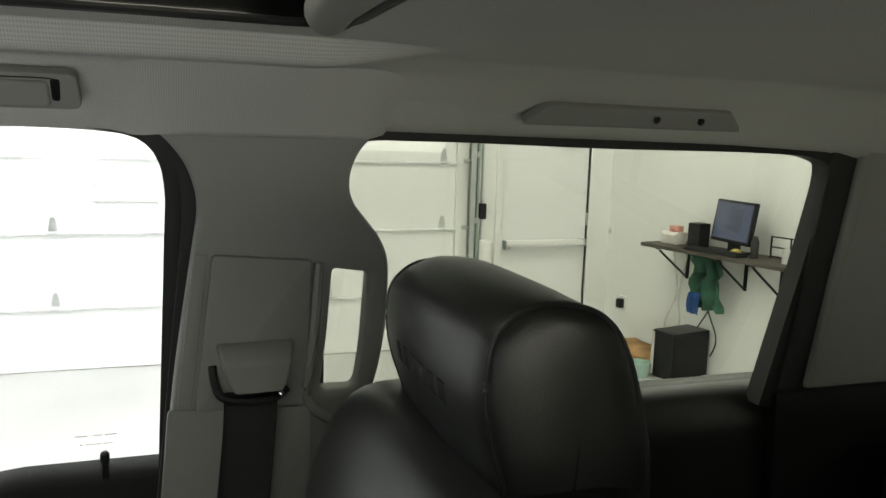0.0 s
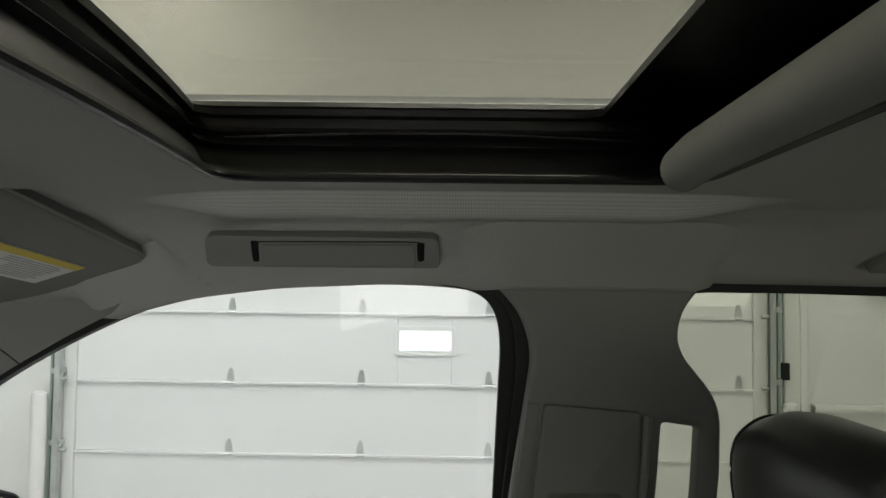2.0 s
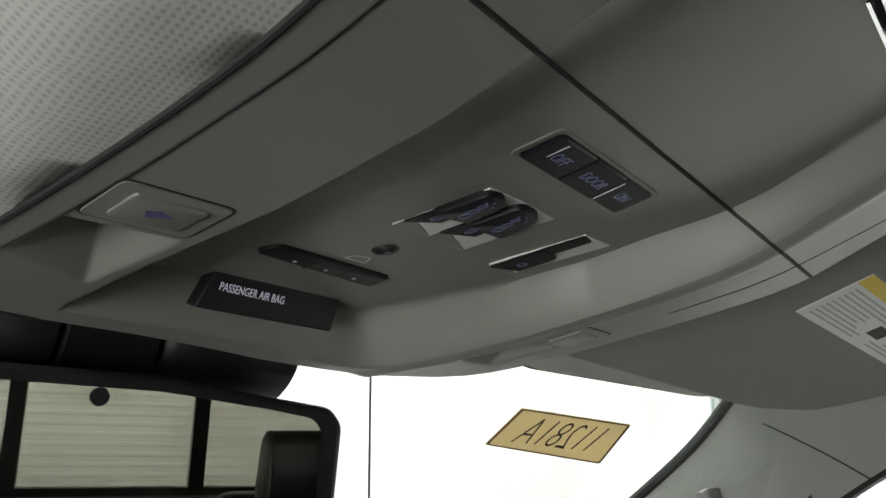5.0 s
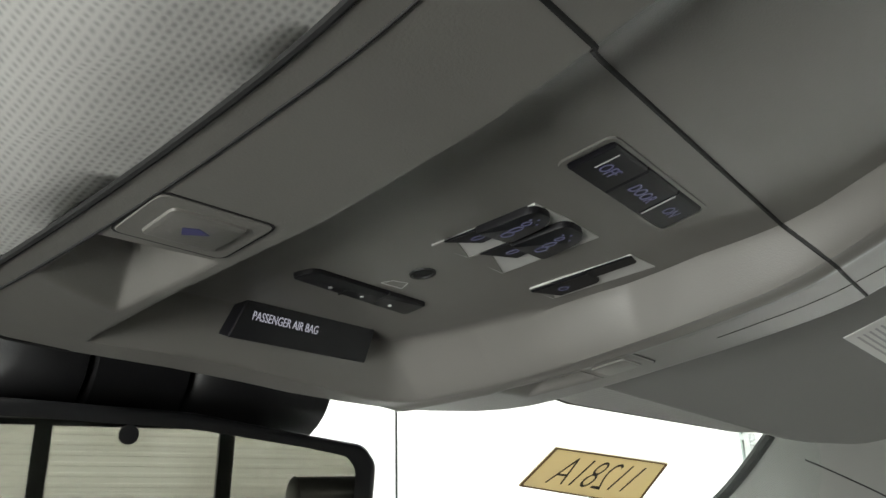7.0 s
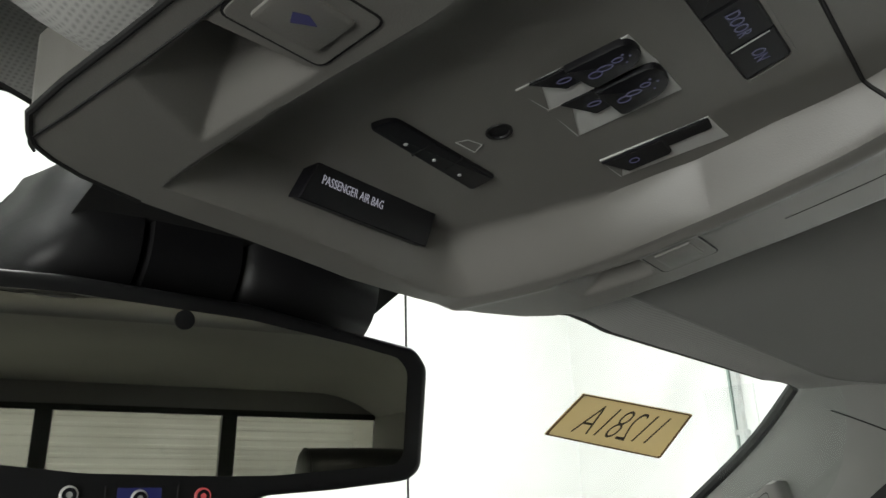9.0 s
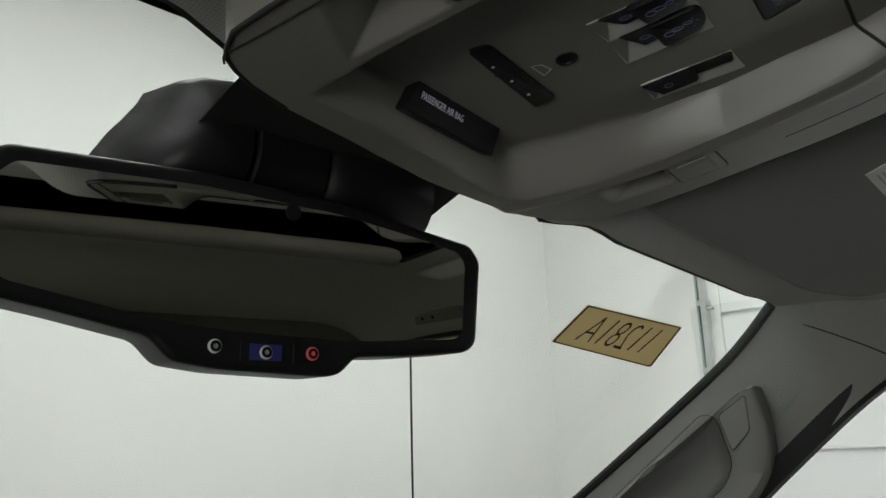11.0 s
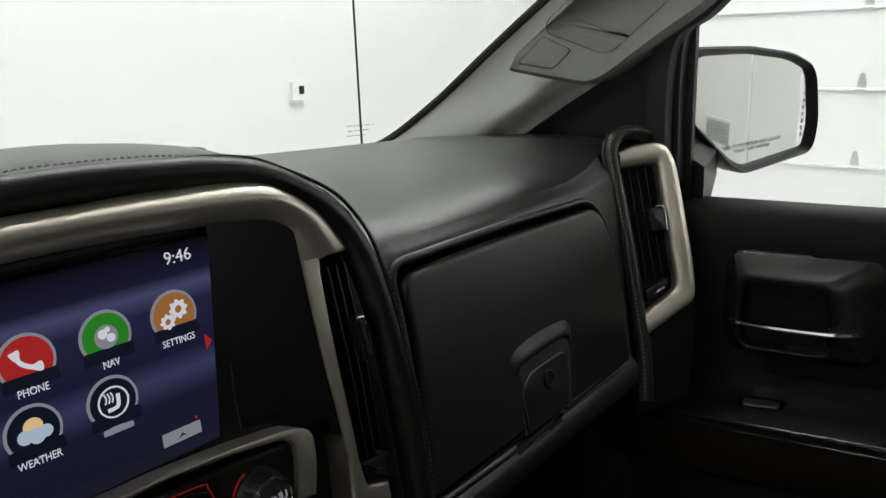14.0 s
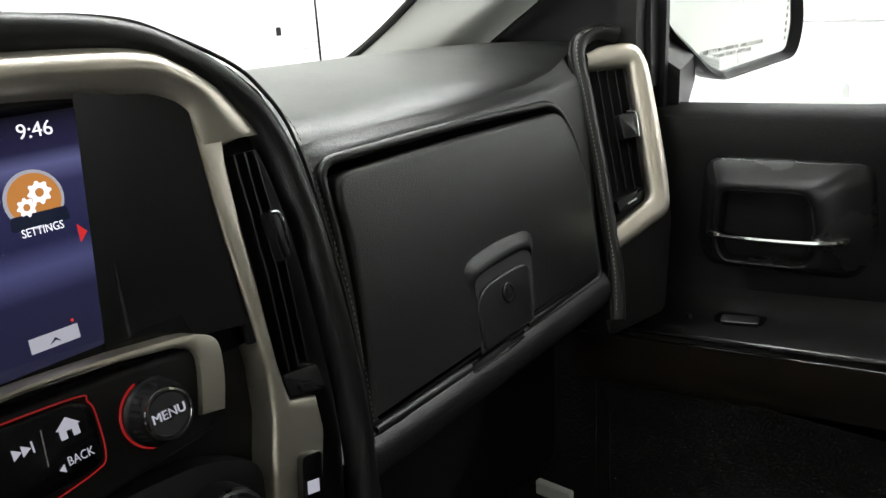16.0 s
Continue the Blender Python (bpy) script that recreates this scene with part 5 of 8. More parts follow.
wsh = thing("windshield", "clear curved laminated truck windshield", "windshield", (CX, 1.5, 1.15))
us = np.linspace(-1.12, 1.12, 37)
P("pane", loft([[ws_point(u, t) for u in us] for t in np.linspace(-0.03, 1.03, 17)]), M_WSGLASS, wsh, smooth=80)
P("print_band", loft([[ws_point(u, t) + Vector((0, -0.006, -0.006)) for u in np.linspace(-0.12, 0.17, 9)] for t in (-0.02, 0.1, 0.2)]), M_RUBBER, wsh, "black printed band behind the mirror")

# sign card stuck to the windshield, lettered to be read from outside
sign = thing("windshield_sign", "tan card with a marker stock number on the windshield", "sign", (0.6, 1.14, 1.58))
SG = basis((0.604, 1.138, 1.586), (0.163, -0.039, -0.015), (-0.006, -0.060, 0.0355))
SG = SG @ Matrix.Rotation(math.pi, 4, "X") if SG.to_3x3().col[2].y > 0 else SG
corners = [Vector(p) for p in ((0.513, 1.126, 1.612), (0.676, 1.087, 1.596), (0.700, 1.155, 1.562), (0.515, 1.183, 1.575))]
qu = (corners[1] - corners[0])
qv = (corners[0] - corners[3])
SM = basis(sum(corners, Vector()) / 4, qu, qv)
inv = SM.inverted()
poly = [tuple((inv @ c)[:2]) for c in corners]
P("card", prism(SM, poly, 0.0, -0.0012), M_CARD, sign)
cx0 = sum(p[0] for p in poly) / 4
cy0 = sum(p[1] for p in poly) / 4
P("dark_border", ringprism(SM, poly, [(cx0 + (x - cx0) * 0.965, cy0 + (y - cy0) * 0.95) for x, y in poly], 0.0, 0.0006, 80), material("brown_edge", (0.12, 0.07, 0.03), 0.8), sign, "dark border line")
shear = Matrix(((1, -0.16, 0, 0), (0, 1, 0, 0), (0, 0, 1, 0), (0, 0, 0, 1)))
words("lettering", "11281A", SM @ Matrix.Translation((cx0, cy0, 0.001)) @ Matrix.Diagonal((-1, 1, 1, 1)) @ shear, 0.070, M_INK, sign, 0.0002, stretch=0.56, thin=-0.0014)

words("window_print", "-- ---- -- -\n-- ------\n--- ----", basis((0.742, 1.655, 1.195), (0.9, -0.35, 0), (0.0, -0.5, 0.42)), 0.014, M_INK, wsh)

# antenna mast, cowl and wiper outside the glass
ant = thing("antenna_mast", "thin black antenna mast on the front fender", "antenna", (0.83, 1.74, 0.95))
P("mast", tube([(0.826, 1.735, 0.95), (0.827, 1.735, 1.5), (0.829, 1.733, 1.95)], 0.0022, 8), M_BLACK, ant)
P("base", lathe(Matrix.Translation((0.826, 1.735, 0.95)), [(0.02, 0), (0.018, 0.02), (0.006, 0.05)], 14), M_BLACK, ant)
hood = thing("truck_hood", "truck hood and cowl in front of the windshield", "hood", (CX, 2.2, 1.0))
P("cowl", loft([[Vector((CX + 0.9 * u, 1.94 - 0.25 * u * u + d, 1.150 - 0.02 * u * u - h)) for u in np.linspace(-1, 1, 25)] for d, h in ((-0.06, -0.01), (0.0, 0.0), (0.10, 0.02), (0.2, 0.03))]), M_BLACK, hood, "black plastic cowl")
P("hood_panel", loft([[Vector((CX + 0.95 * u, 2.12 - 0.18 * u * u + d, 1.12 - 0.04 * u * u - h)) for u in np.linspace(-1, 1, 25)] for d, h in ((0, 0), (0.3, 0.0), (0.6, 0.05), (0.75, 0.2))]), material("grey_paint", (0.15, 0.15, 0.155), 0.3, 0.4, vary=0.03, coat=0.6), hood)
M_WIPER = material("worn_black_plastic", (0.05, 0.05, 0.05), 0.5, vary=0.1)
wip = thing("windshield_wiper", "black wiper arm at the windshield's foot", "wiper", (0.5, 1.84, 1.17))
P("arm", sweep(spline([(0.645, 1.795, 1.150), (0.56, 1.825, 1.158), (0.52, 1.835, 1.172), (0.47, 1.84, 1.172), (0.40, 1.85, 1.166), (0.1, 1.89, 1.180), (-0.1, 1.9, 1.182)], 40), disc(0.010, 8, 0.007)), M_BLACK, wip)
P("pivot_cap", box(0.475, 0.545, 1.80, 1.84, 1.150, 1.183, 0.012, 3), M_WIPER, wip)

# ---- dashboard ----
dash = thing("dashboard", "black soft dashboard with stitched edges", "dashboard", (CX, 1.3, 0.8))
FRONT = [(-0.80, 1.16, 1.172), (-0.20, 1.10, 1.18), (-0.17, 1.11, 1.255), (-0.10, 1.12, 1.278), (0.0, 1.122, 1.279), (0.046, 1.121, 1.2765), (0.106, 1.117, 1.2695), (0.139, 1.114, 1.2565), (0.173, 1.109, 1.2375), (0.190, 1.105, 1.2205), (0.203, 1.101, 1.196), (0.213, 1.112, 1.173), (0.235, 1.142, 1.168), (0.29, 1.160, 1.168), (0.5, 1.164, 1.168), (0.60, 1.166, 1.170), (0.66, 1.172, 1.177), (0.70, 1.178, 1.187), (0.735, 1.184, 1.200), (0.80, 1.20, 1.19), (0.84, 1.24, 1.17)]
HUMP = [(-0.3, 0.0), (-0.2, 0.5), (-0.1, 1.0), (0.10, 1.0), (0.2, 0.45), (0.32, 0.0)]


def front_edge(x):
    return Vector((x, lerp_table([(a, b) for a, b, c in FRONT], x), lerp_table([(a, c) for a, b, c in FRONT], x)))


def pad(x, t):
    """A point of the dash top: t runs from the windshield to the front edge."""
    u = (x - CX) / 0.9
    h = smooth_table(HUMP, x, 0.04)
    pts = Vector((x, 1.93 - 0.25 * u * u, 1.163 - 0.02 * u * u)), Vector((x, 1.62, 1.187 + 0.046 * h)), Vector((x, 1.22 + 0.02 * h, 1.212 + 0.088 * h)), front_edge(x)
    return pts[0] * (1 - t) ** 3 + pts[1] * 3 * t * (1 - t) ** 2 + pts[2] * 3 * t * t * (1 - t) + pts[3] * t ** 3


xs = sorted(set(list(np.linspace(-0.78, 0.84, 70)) + [f[0] for f in FRONT[1:-1]]))
rows = []
for t in list(np.linspace(0, 0.86, 14)) + [0.9, 0.93, 0.96, 0.98, 1.0]:
    rows.append([pad(x, t) for x in xs])
P("top_pad", loft(rows), M_DASH, dash, "black grained dash top", smooth=70)
# passenger face, open where the glovebox sits
GB = basis((0.274, 1.133, 1.141), (1, 0.03, 0), (0, -0.245, -0.97))
gbo = fillet([(-0.005, -0.003), (0.16, -0.0025), (0.358, 0.003), (0.377, 0.055), (0.373, 0.128), (0.358, 0.192), (0.345, 0.195), (-0.036, 0.194), (-0.019, 0.137), (-0.0105, 0.09), (-0.0055, 0.046)], [.021, .05, .036, .05, .05, .012, .01, .006, .05, .05, .05], 7)
gbx = fillet([(-0.011, -0.0145), (0.16, -0.0138), (0.356, -0.0075), (0.3825, 0.05), (0.378, 0.128), (0.362, 0.202), (-0.042, 0.201), (-0.0245, 0.137), (-0.0158, 0.09), (-0.0115, 0.046)], [.018, .05, .04, .05, .05, .006, .006, .05, .05, .05], 7)
fx = [x for x in np.linspace(0.203, 0.70, 130)]
prof = [(1.172, 1.168), (1.165, 1.155), (1.155, 1.144), (1.145, 1.137), (1.05, 1.114), (0.962, 1.092), (0.95, 1.086), (0.938, 1.076), (0.925, 1.073), (0.912, 1.078), (0.90, 1.10), (0.86, 1.2), (0.80, 1.36)]
coarse = []
for k, (z, y) in enumerate(prof):
    row = []
    for x in fx:
        w = ease(1 - k / 4)
        row.append(Vector((x, y + 0.012 * (x - 0.27) / 0.4, z)).lerp(front_edge(x), w))
    coarse.append(row)
columns = [even(c, 90) for c in zip(*coarse)]
face = loft([list(r) for r in zip(*columns)])
gi = GB.inverted()
bmesh.ops.delete(face, geom=[f for f in face.faces if abs((gi @ f.calc_center_median()).z) < 0.03 and inside((gi @ f.calc_center_median())[:2], gbx)], context="FACES")
P("front_face", face, M_DASH, dash, "black grained dash face", smooth=60)
P("face_lip", sweep([GB @ Vector((p.x, p.y, 0.0024)) for p in resample([(x, y, 0) for x, y in gbx], 150)], disc(0.0042, 10, 0.0042), (0, -1, 0.2), closed=True), M_DASH, dash, "rounded lip round the glovebox", smooth=80)
P("glovebox_well", loft([[GB @ Vector((x, y, d)) for x, y in gbx] for d in (0.003, 0.05)], closed=True), M_RUBBER, dash, "dark well behind the glovebox door")
P("knee_panel", box(-0.75, 0.72, 1.2, 1.24, 0.62, 0.92, 0.02), M_BLACK, dash)

gb = P("glovebox_door", prism(GB, gbo, 0.012, -0.0050, 0.007, 5), M_DASH, dash, "black grained glovebox door")
brow = even([(0.1255, 0.146), (0.1265, 0.137), (0.1295, 0.1300), (0.1400, 0.1258), (0.165, 0.1238), (0.200, 0.1232), (0.2190, 0.1245), (0.2262, 0.1300), (0.2265, 0.137), (0.225, 0.146)], 40)
mid = Vector((0.174, 0.20, 0))
rows = []
for k, d in ((0.0, -0.0048), (0.002, -0.0088), (0.005, -0.0098), (0.010, -0.0082), (0.016, -0.0060), (0.021, -0.0046)):
    row = []
    for i, p in enumerate(brow):
        fade = ease(i / 9) * ease((len(brow) - 1 - i) / 9)
        q = p + (p - mid).normalized() * k
        row.append(GB @ Vector((q.x, q.y, -0.0046 + (d + 0.0046) * fade)))
    rows.append(row)
sub("latch_brow", loft(rows), M_DASH, gb, "soft bulge over the latch", smooth=80)
sub("latch_gap", prism(GB, [tuple(p[:2]) for p in brow] + [(0.2075, 0.194), (0.1135, 0.194)], -0.003, -0.0056), M_RUBBER, gb, "dark gap over the latch")
sub("latch", prism(GB, fillet([(0.1235, 0.152), (0.1315, 0.1400), (0.145, 0.1362), (0.175, 0.1345), (0.205, 0.1355), (0.2160, 0.1395), (0.2020, 0.1925), (0.118, 0.1935)], [.01, .008, .02, .05, .02, .006, .006, .006]), -0.004, -0.0082, 0.0025, 3), M_DASH, gb, "black glovebox latch")
sub("lock_cylinder", lathe(GB @ Matrix.Translation((0.1715, 0.1540, -0.0082)) @ pose(0, 0, 0, 180), [(0.0100, 0), (0.0100, 0.0012), (0.0090, 0.0020), (0.0076, 0.002), (0.0070, 0.0006), (0, 0.0006)], 28), M_BLACK, gb, "black key cylinder")
sub("key_slot", prism(GB @ Matrix.Translation((0.1715, 0.1540, -0.0082)), [(-0.0009, -0.005), (0.0009, -0.005), (0.0009, 0.005), (-0.0009, 0.005)], 0, -0.0012), M_RUBBER, gb)
sub("pull_lip", prism(GB, fillet([(0.100, 0.1985), (0.192, 0.1975), (0.180, 0.2105), (0.096, 0.212)], .004), 0.02, -0.004, 0.003, 2), M_BLACK, gb)
sub("pull_edge", tube([GB @ Vector((0.1039, 0.2055, -0.0046)), GB @ Vector((0.1845, 0.2046, -0.0046))], 0.0011, 6), M_SATIN, gb, "satin edge of the pull")
for a, b in (((-0.03, 0.199), (0.100, 0.201)), ((0.200, 0.197), (0.352, 0.193))):
    P("lower_roll", tube([GB @ Vector((*a, 0.002)), GB @ Vector((*b, 0.002))], 0.0055, 10), M_DASH, dash)
P("lower_lip", tube([GB @ Vector((0.0755, 0.2311, 0.0)), GB @ Vector((0.1496, 0.2299, 0.0))], 0.0012, 6), M_SWITCHGREY, dash)

# centre stack
S = basis((0, 1.100, 1.193), (1, 0, 0), (0, -0.215, -0.977))
stack = thing("center_stack", "center console stack with touch screen and pewter trim", "center stack", (0, 1.1, 1.1))
P("backing", prism(S, [(-0.21, -0.085), (0.10, -0.075), (0.15, -0.058), (0.185, -0.028), (0.198, 0.01), (0.205, 0.08), (0.205, 0.16), (0.198, 0.23), (0.17, 0.34), (-0.2, 0.34)], 0.035, 0.022), M_BLACK, stack)
rimpath = [(-0.21, -0.080), (-0.04, -0.0805), (0.02, -0.079), (0.098, -0.0715), (0.142, -0.0535), (0.176, -0.025), (0.193, 0.008), (0.2015, 0.055), (0.2035, 0.10), (0.2035, 0.160), (0.197, 0.23), (0.178, 0.34)]
rim = P("padded_rim", sweep(spline([S @ Vector((*p, 0.002)) for p in rimpath], 80), [(x, y) for x, y in disc(0.0105, 14, 0.013)], (0, -1, 0.2)), M_LEATHER, stack, "black leather rim")
edge_line = [(-0.21, -0.0885), (-0.04, -0.0885), (0.046, -0.0855), (0.106, -0.0795), (0.139, -0.0665), (0.173, -0.0475), (0.190, -0.0305), (0.2050, -0.003), (0.2135, 0.044), (0.2155, 0.085), (0.2170, 0.127), (0.2145, 0.169), (0.208, 0.23)]
P("rim_gap", tube(spline([S @ Vector((*p, -0.003)) for p in edge_line], 80), 0.0014, 6), M_RUBBER, stack, "black gap beside the rim")
sp = even([pad(u, 0.975) + Vector((0, -0.0004, 0.0006)) for u in (-0.21, -0.13, -0.04, 0.0, 0.046, 0.08, 0.106, 0.139, 0.16, 0.173, 0.19)] + [S @ Vector((p[0] + 0.0035, p[1] - 0.001, -0.003)) for p in edge_line[7:]], 330)
for i in range(2, 326, 2):
    sub("stitch", tube([sp[i], sp[i + 1]], 0.0005, 4, (0, 1, 0)), M_THREAD, rim)
P("screen_edge", tube(spline([S @ Vector(p) for p in ((0.0800, -0.031, 0.007), (0.0735, 0.006, 0.007), (0.0690, 0.042, 0.006), (0.0632, 0.092, 0.004))], 16), 0.0012, 6), M_SATIN, stack, "thin upright edge of the screen")
metal = [(-0.21, -0.068), (0.0, -0.068), (0.050, -0.067), (0.108, -0.063), (0.134, -0.052), (0.158, -0.034), (0.174, -0.012), (0.181, -0.004), (0.153, 0.001), (0.1515, 0.010), (0.1495, 0.048), (0.1492, 0.10), (0.1485, 0.146), (0.1490, 0.158), (0.1505, 0.170), (0.1710, 0.1755), (0.170, 0.2), (0.156, 0.24), (0.135, 0.32), (0.095, 0.32), (0.119, 0.222), (0.1268, 0.1985), (0.1350, 0.174), (0.1394, 0.142), (0.1385, 0.109), (0.1370, 0.085), (0.1350, 0.0435), (0.1338, -0.012), (0.1285, -0.029), (0.112, -0.037), (0.042, -0.043), (-0.05, -0.046), (-0.21, -0.046)]
P("metal_leg", prism(S, metal, 0.022, -0.003, 0.004, 3), M_METAL, stack, "brushed pewter trim leg", smooth=50)
# the arch over the screen is a rounded band
outer_b = spline([(-0.21, -0.0685, 0), (-0.10, -0.0690, 0), (0.0, -0.0685, 0), (0.050, -0.0675, 0), (0.108, -0.0635, 0), (0.134, -0.0525, 0), (0.158, -0.0345, 0), (0.174, -0.0125, 0), (0.181, -0.001, 0)], 60)
inner_b = spline([(-0.21, -0.0455, 0), (-0.10, -0.0455, 0), (-0.01, -0.0450, 0), (0.042, -0.0425, 0), (0.098, -0.0385, 0), (0.118, -0.0345, 0), (0.1300, -0.0265, 0), (0.1350, -0.014, 0), (0.1370, -0.002, 0)], 60)
rows = []
for k, (a, b) in enumerate(zip(outer_b, inner_b)):
    h = 0.016 - 0.011 * max(0, (k - 34) / 25)
    rows.append([S @ Vector((*a.lerp(b, t)[:2], -0.002 - h * math.sin(math.pi * t) ** 0.7)) for t in np.linspace(0, 1, 15)])
P("metal_arch", loft(rows), M_METAL, stack, "brushed pewter trim arch", smooth=70)
P("bezel", prism(S, fillet([(-0.21, -0.047), (0.04, -0.044), (0.112, -0.038), (0.130, -0.030), (0.138, -0.008), (0.140, 0.056), (0.142, 0.11), (0.14, 0.125), (-0.21, 0.125)], [0, 0, 0, .01, 0, 0, 0, 0, 0]), 0.02, 0.010), M_GLOSSBLACK, stack, "gloss black screen bezel")
P("bezel_edge", sweep(spline([S @ Vector((*p, 0.004)) for p in ((-0.21, -0.043), (0.04, -0.041), (0.108, -0.035), (0.126, -0.027), (0.133, -0.008), (0.1355, 0.056), (0.138, 0.125))], 50), disc(0.004, 8)), M_BLACK, stack)
SC = basis((-0.020, 1.0985, 1.163), (1, 0, 0), (0, 0.085, 1))
P("side_recess", loft([[Vector((0.058 + 0.117 * (z - 1.163), 1.0945 + 0.085 * (z - 1.163), z)), Vector((0.100, 1.098 + 0.13 * (z - 1.163), z)), Vector((0.134, 1.090 + 0.2 * (z - 1.163), z))] for z in (1.085, 1.12, 1.16, 1.20, 1.2365)]), M_BLACK, stack, "matt black side wall")
scr = P("screen", prism(SC, fillet([(-0.095, -0.062), (0.071, -0.062), (0.086, 0.066), (-0.095, 0.066)], .002), 0.0, 0.004), glow("screen_off", (0, 0, 0), 0), stack, "colour touch screen, lit")


def screen_material():
    ma = bpy.data.materials.new("screen_picture")
    ma.use_nodes = True
    n, l = ma.node_tree.nodes, ma.node_tree.links
    b = n["Principled BSDF"]
    b.inputs["Base Color"].default_value = (0.005, 0.005, 0.008, 1)
    b.inputs["Roughness"].default_value = 0.12
    co, sp_, ra, ns = n.new("ShaderNodeTexCoord"), n.new("ShaderNodeSeparateXYZ"), n.new("ShaderNodeValToRGB"), n.new("ShaderNodeTexNoise")
    l.new(co.outputs["Generated"], sp_.inputs["Vector"])
    l.new(sp_.outputs["Z"], ra.inputs["Fac"])
    e = ra.color_ramp.elements
    e[0].position, e[0].color = 0.0, (0.010, 0.010, 0.026, 1)
    e[1].position, e[1].color = 1.0, (0.002, 0.002, 0.004, 1)
    for pos, col in ((0.28, (0.012, 0.012, 0.034, 1)), (0.40, (0.045, 0.047, 0.12, 1)), (0.5, (0.012, 0.012, 0.04, 1)), (0.72, (0.02, 0.02, 0.06, 1)), (0.80, (0.07, 0.074, 0.165, 1)), (0.86, (0.012, 0.011, 0.034, 1)), (0.93, (0.009, 0.008, 0.024, 1))):
        k = e.new(pos)
        k.color = col
    l.new(ra.outputs["Color"], b.inputs["Emission Color"])
    b.inputs["Emission Strength"].default_value = 0.82
    return ma


scr.data.materials.clear()
scr.data.materials.append(screen_material())


def uv_on_screen(u, v):
    """From stack coordinates to the screen plane."""
    p = SC.inverted() @ (S @ Vector((u, v, 0)))
    return p.x, p.y


def icon(u, v, face, text, glyph):
    x, y = uv_on_screen(u, v)
    F = SC @ Matrix.Translation((x, y, 0.0042))
    ring = sub("icon_ring", lathe(F, [(0.0152, 0), (0.0152, 0.0005), (0.0, 0.0006)], 32), M_ICONGREY, scr, "grey icon ring")
    sub("icon_face", lathe(F, [(0.0135, 0.0006), (0.0135, 0.0009), (0.0, 0.001)], 32), face, scr, "round app icon")
    sub("icon_band", prism(F, fillet([(-0.0152, -0.014), (0.0152, -0.014), (0.0145, -0.0065), (-0.0145, -0.0065)], .002), 0.0010, 0.0013), M_ICONDARK, scr)
    if glyph == "phone":
        sub("glyph", sweep(spline([F @ Vector(p) for p in ((-0.006, 0.007, 0.0015), (-0.004, 0.001, 0.0015), (0.001, -0.003, 0.0015), (0.0065, -0.004, 0.0015))], 12), disc(0.0016, 8), (0, -1, 0), scale=[1.7, 1.7, 1.3, 0.8, 0.8, 0.8, 0.8, 0.8, 0.8, 1.3, 1.7, 1.7]), M_ICONWHITE, scr)
    elif glyph == "globe":
        sub("glyph", lathe(F, [(0.0068, 0.001), (0.0068, 0.0014), (0.0, 0.0015)], 24), M_ICONGREY, scr)
        for a, b2, r in ((-0.002, 0.002, 0.0028), (0.0025, -0.001, 0.0025), (0.001, 0.004, 0.0016)):
            sub("glyph_land", lathe(F @ Matrix.Translation((a, b2, 0)), [(r, 0.0015), (r, 0.0018), (0, 0.0019)], 10), M_ICONWHITE, scr)
    elif glyph == "gear":
        for a, b2, r in ((0.003, 0.003, 0.0052), (-0.005, -0.003, 0.0042)):
            pts = [((r * (1.18 if k % 4 < 2 else 0.92)) * math.cos(k * math.pi / 16), (r * (1.18 if k % 4 < 2 else 0.92)) * math.sin(k * math.pi / 16)) for k in range(32)]
            sub("glyph", ringprism(F @ Matrix.Translation((a, b2, 0)), pts, disc(r * 0.45, 32), 0.001, 0.0015, 64), M_ICONWHITE, scr)
    elif glyph == "cloud":
        sub("glyph_sun", lathe(F @ Matrix.Translation((0.0, 0.003, 0)), [(0.0052, 0.001), (0.0052, 0.0014), (0, 0.0015)], 18), glow("sun_glyph", (0.9, 0.65, 0.3), 0.8), scr)
        for a, b2, r in ((-0.005, -0.001, 0.004), (0.001, -0.002, 0.0045), (0.006, -0.001, 0.0035)):
            sub("glyph_cloud", lathe(F @ Matrix.Translation((a, b2, 0)), [(r, 0.0015), (r, 0.0018), (0, 0.0019)], 14), glow("cloud_glyph", (0.5, 0.6, 0.75), 0.8), scr)
    else:
        sub("glyph_ring", ringprism(F, disc(0.0092, 32), disc(0.0082, 32), 0.001, 0.0014, 64), M_ICONWHITE, scr)
        sub("glyph_seat", sweep(spline([F @ Vector(p) for p in ((0.003, 0.004, 0.0015), (0.002, -0.003, 0.0015), (-0.004, -0.004, 0.0015))], 8), disc(0.0012, 6), (0, -1, 0)), M_ICONWHITE, scr)
        for k in range(3):
            sub("glyph_wave", sweep(spline([F @ Vector(p) for p in ((-0.005 + k * 0.002, 0.006, 0.0015), (-0.004 + k * 0.002, 0.003, 0.0015), (-0.005 + k * 0.002, 0.0, 0.0015))], 6), disc(0.0004, 5), (0, -1, 0)), M_ICONWHITE, scr)
    if text:
        words("caption", text, F @ Matrix.Translation((0, -0.0158, 0.0014)), 0.0062, M_ICONWHITE, None, 0.0001, stretch=0.80, holder=scr)
    else:
        sub("caption_bar", prism(F, fillet([(-0.009, -0.018), (0.009, -0.018), (0.009, -0.0145), (-0.009, -0.0145)], .001), 0.0012, 0.0015), M_ICONGREY, scr)


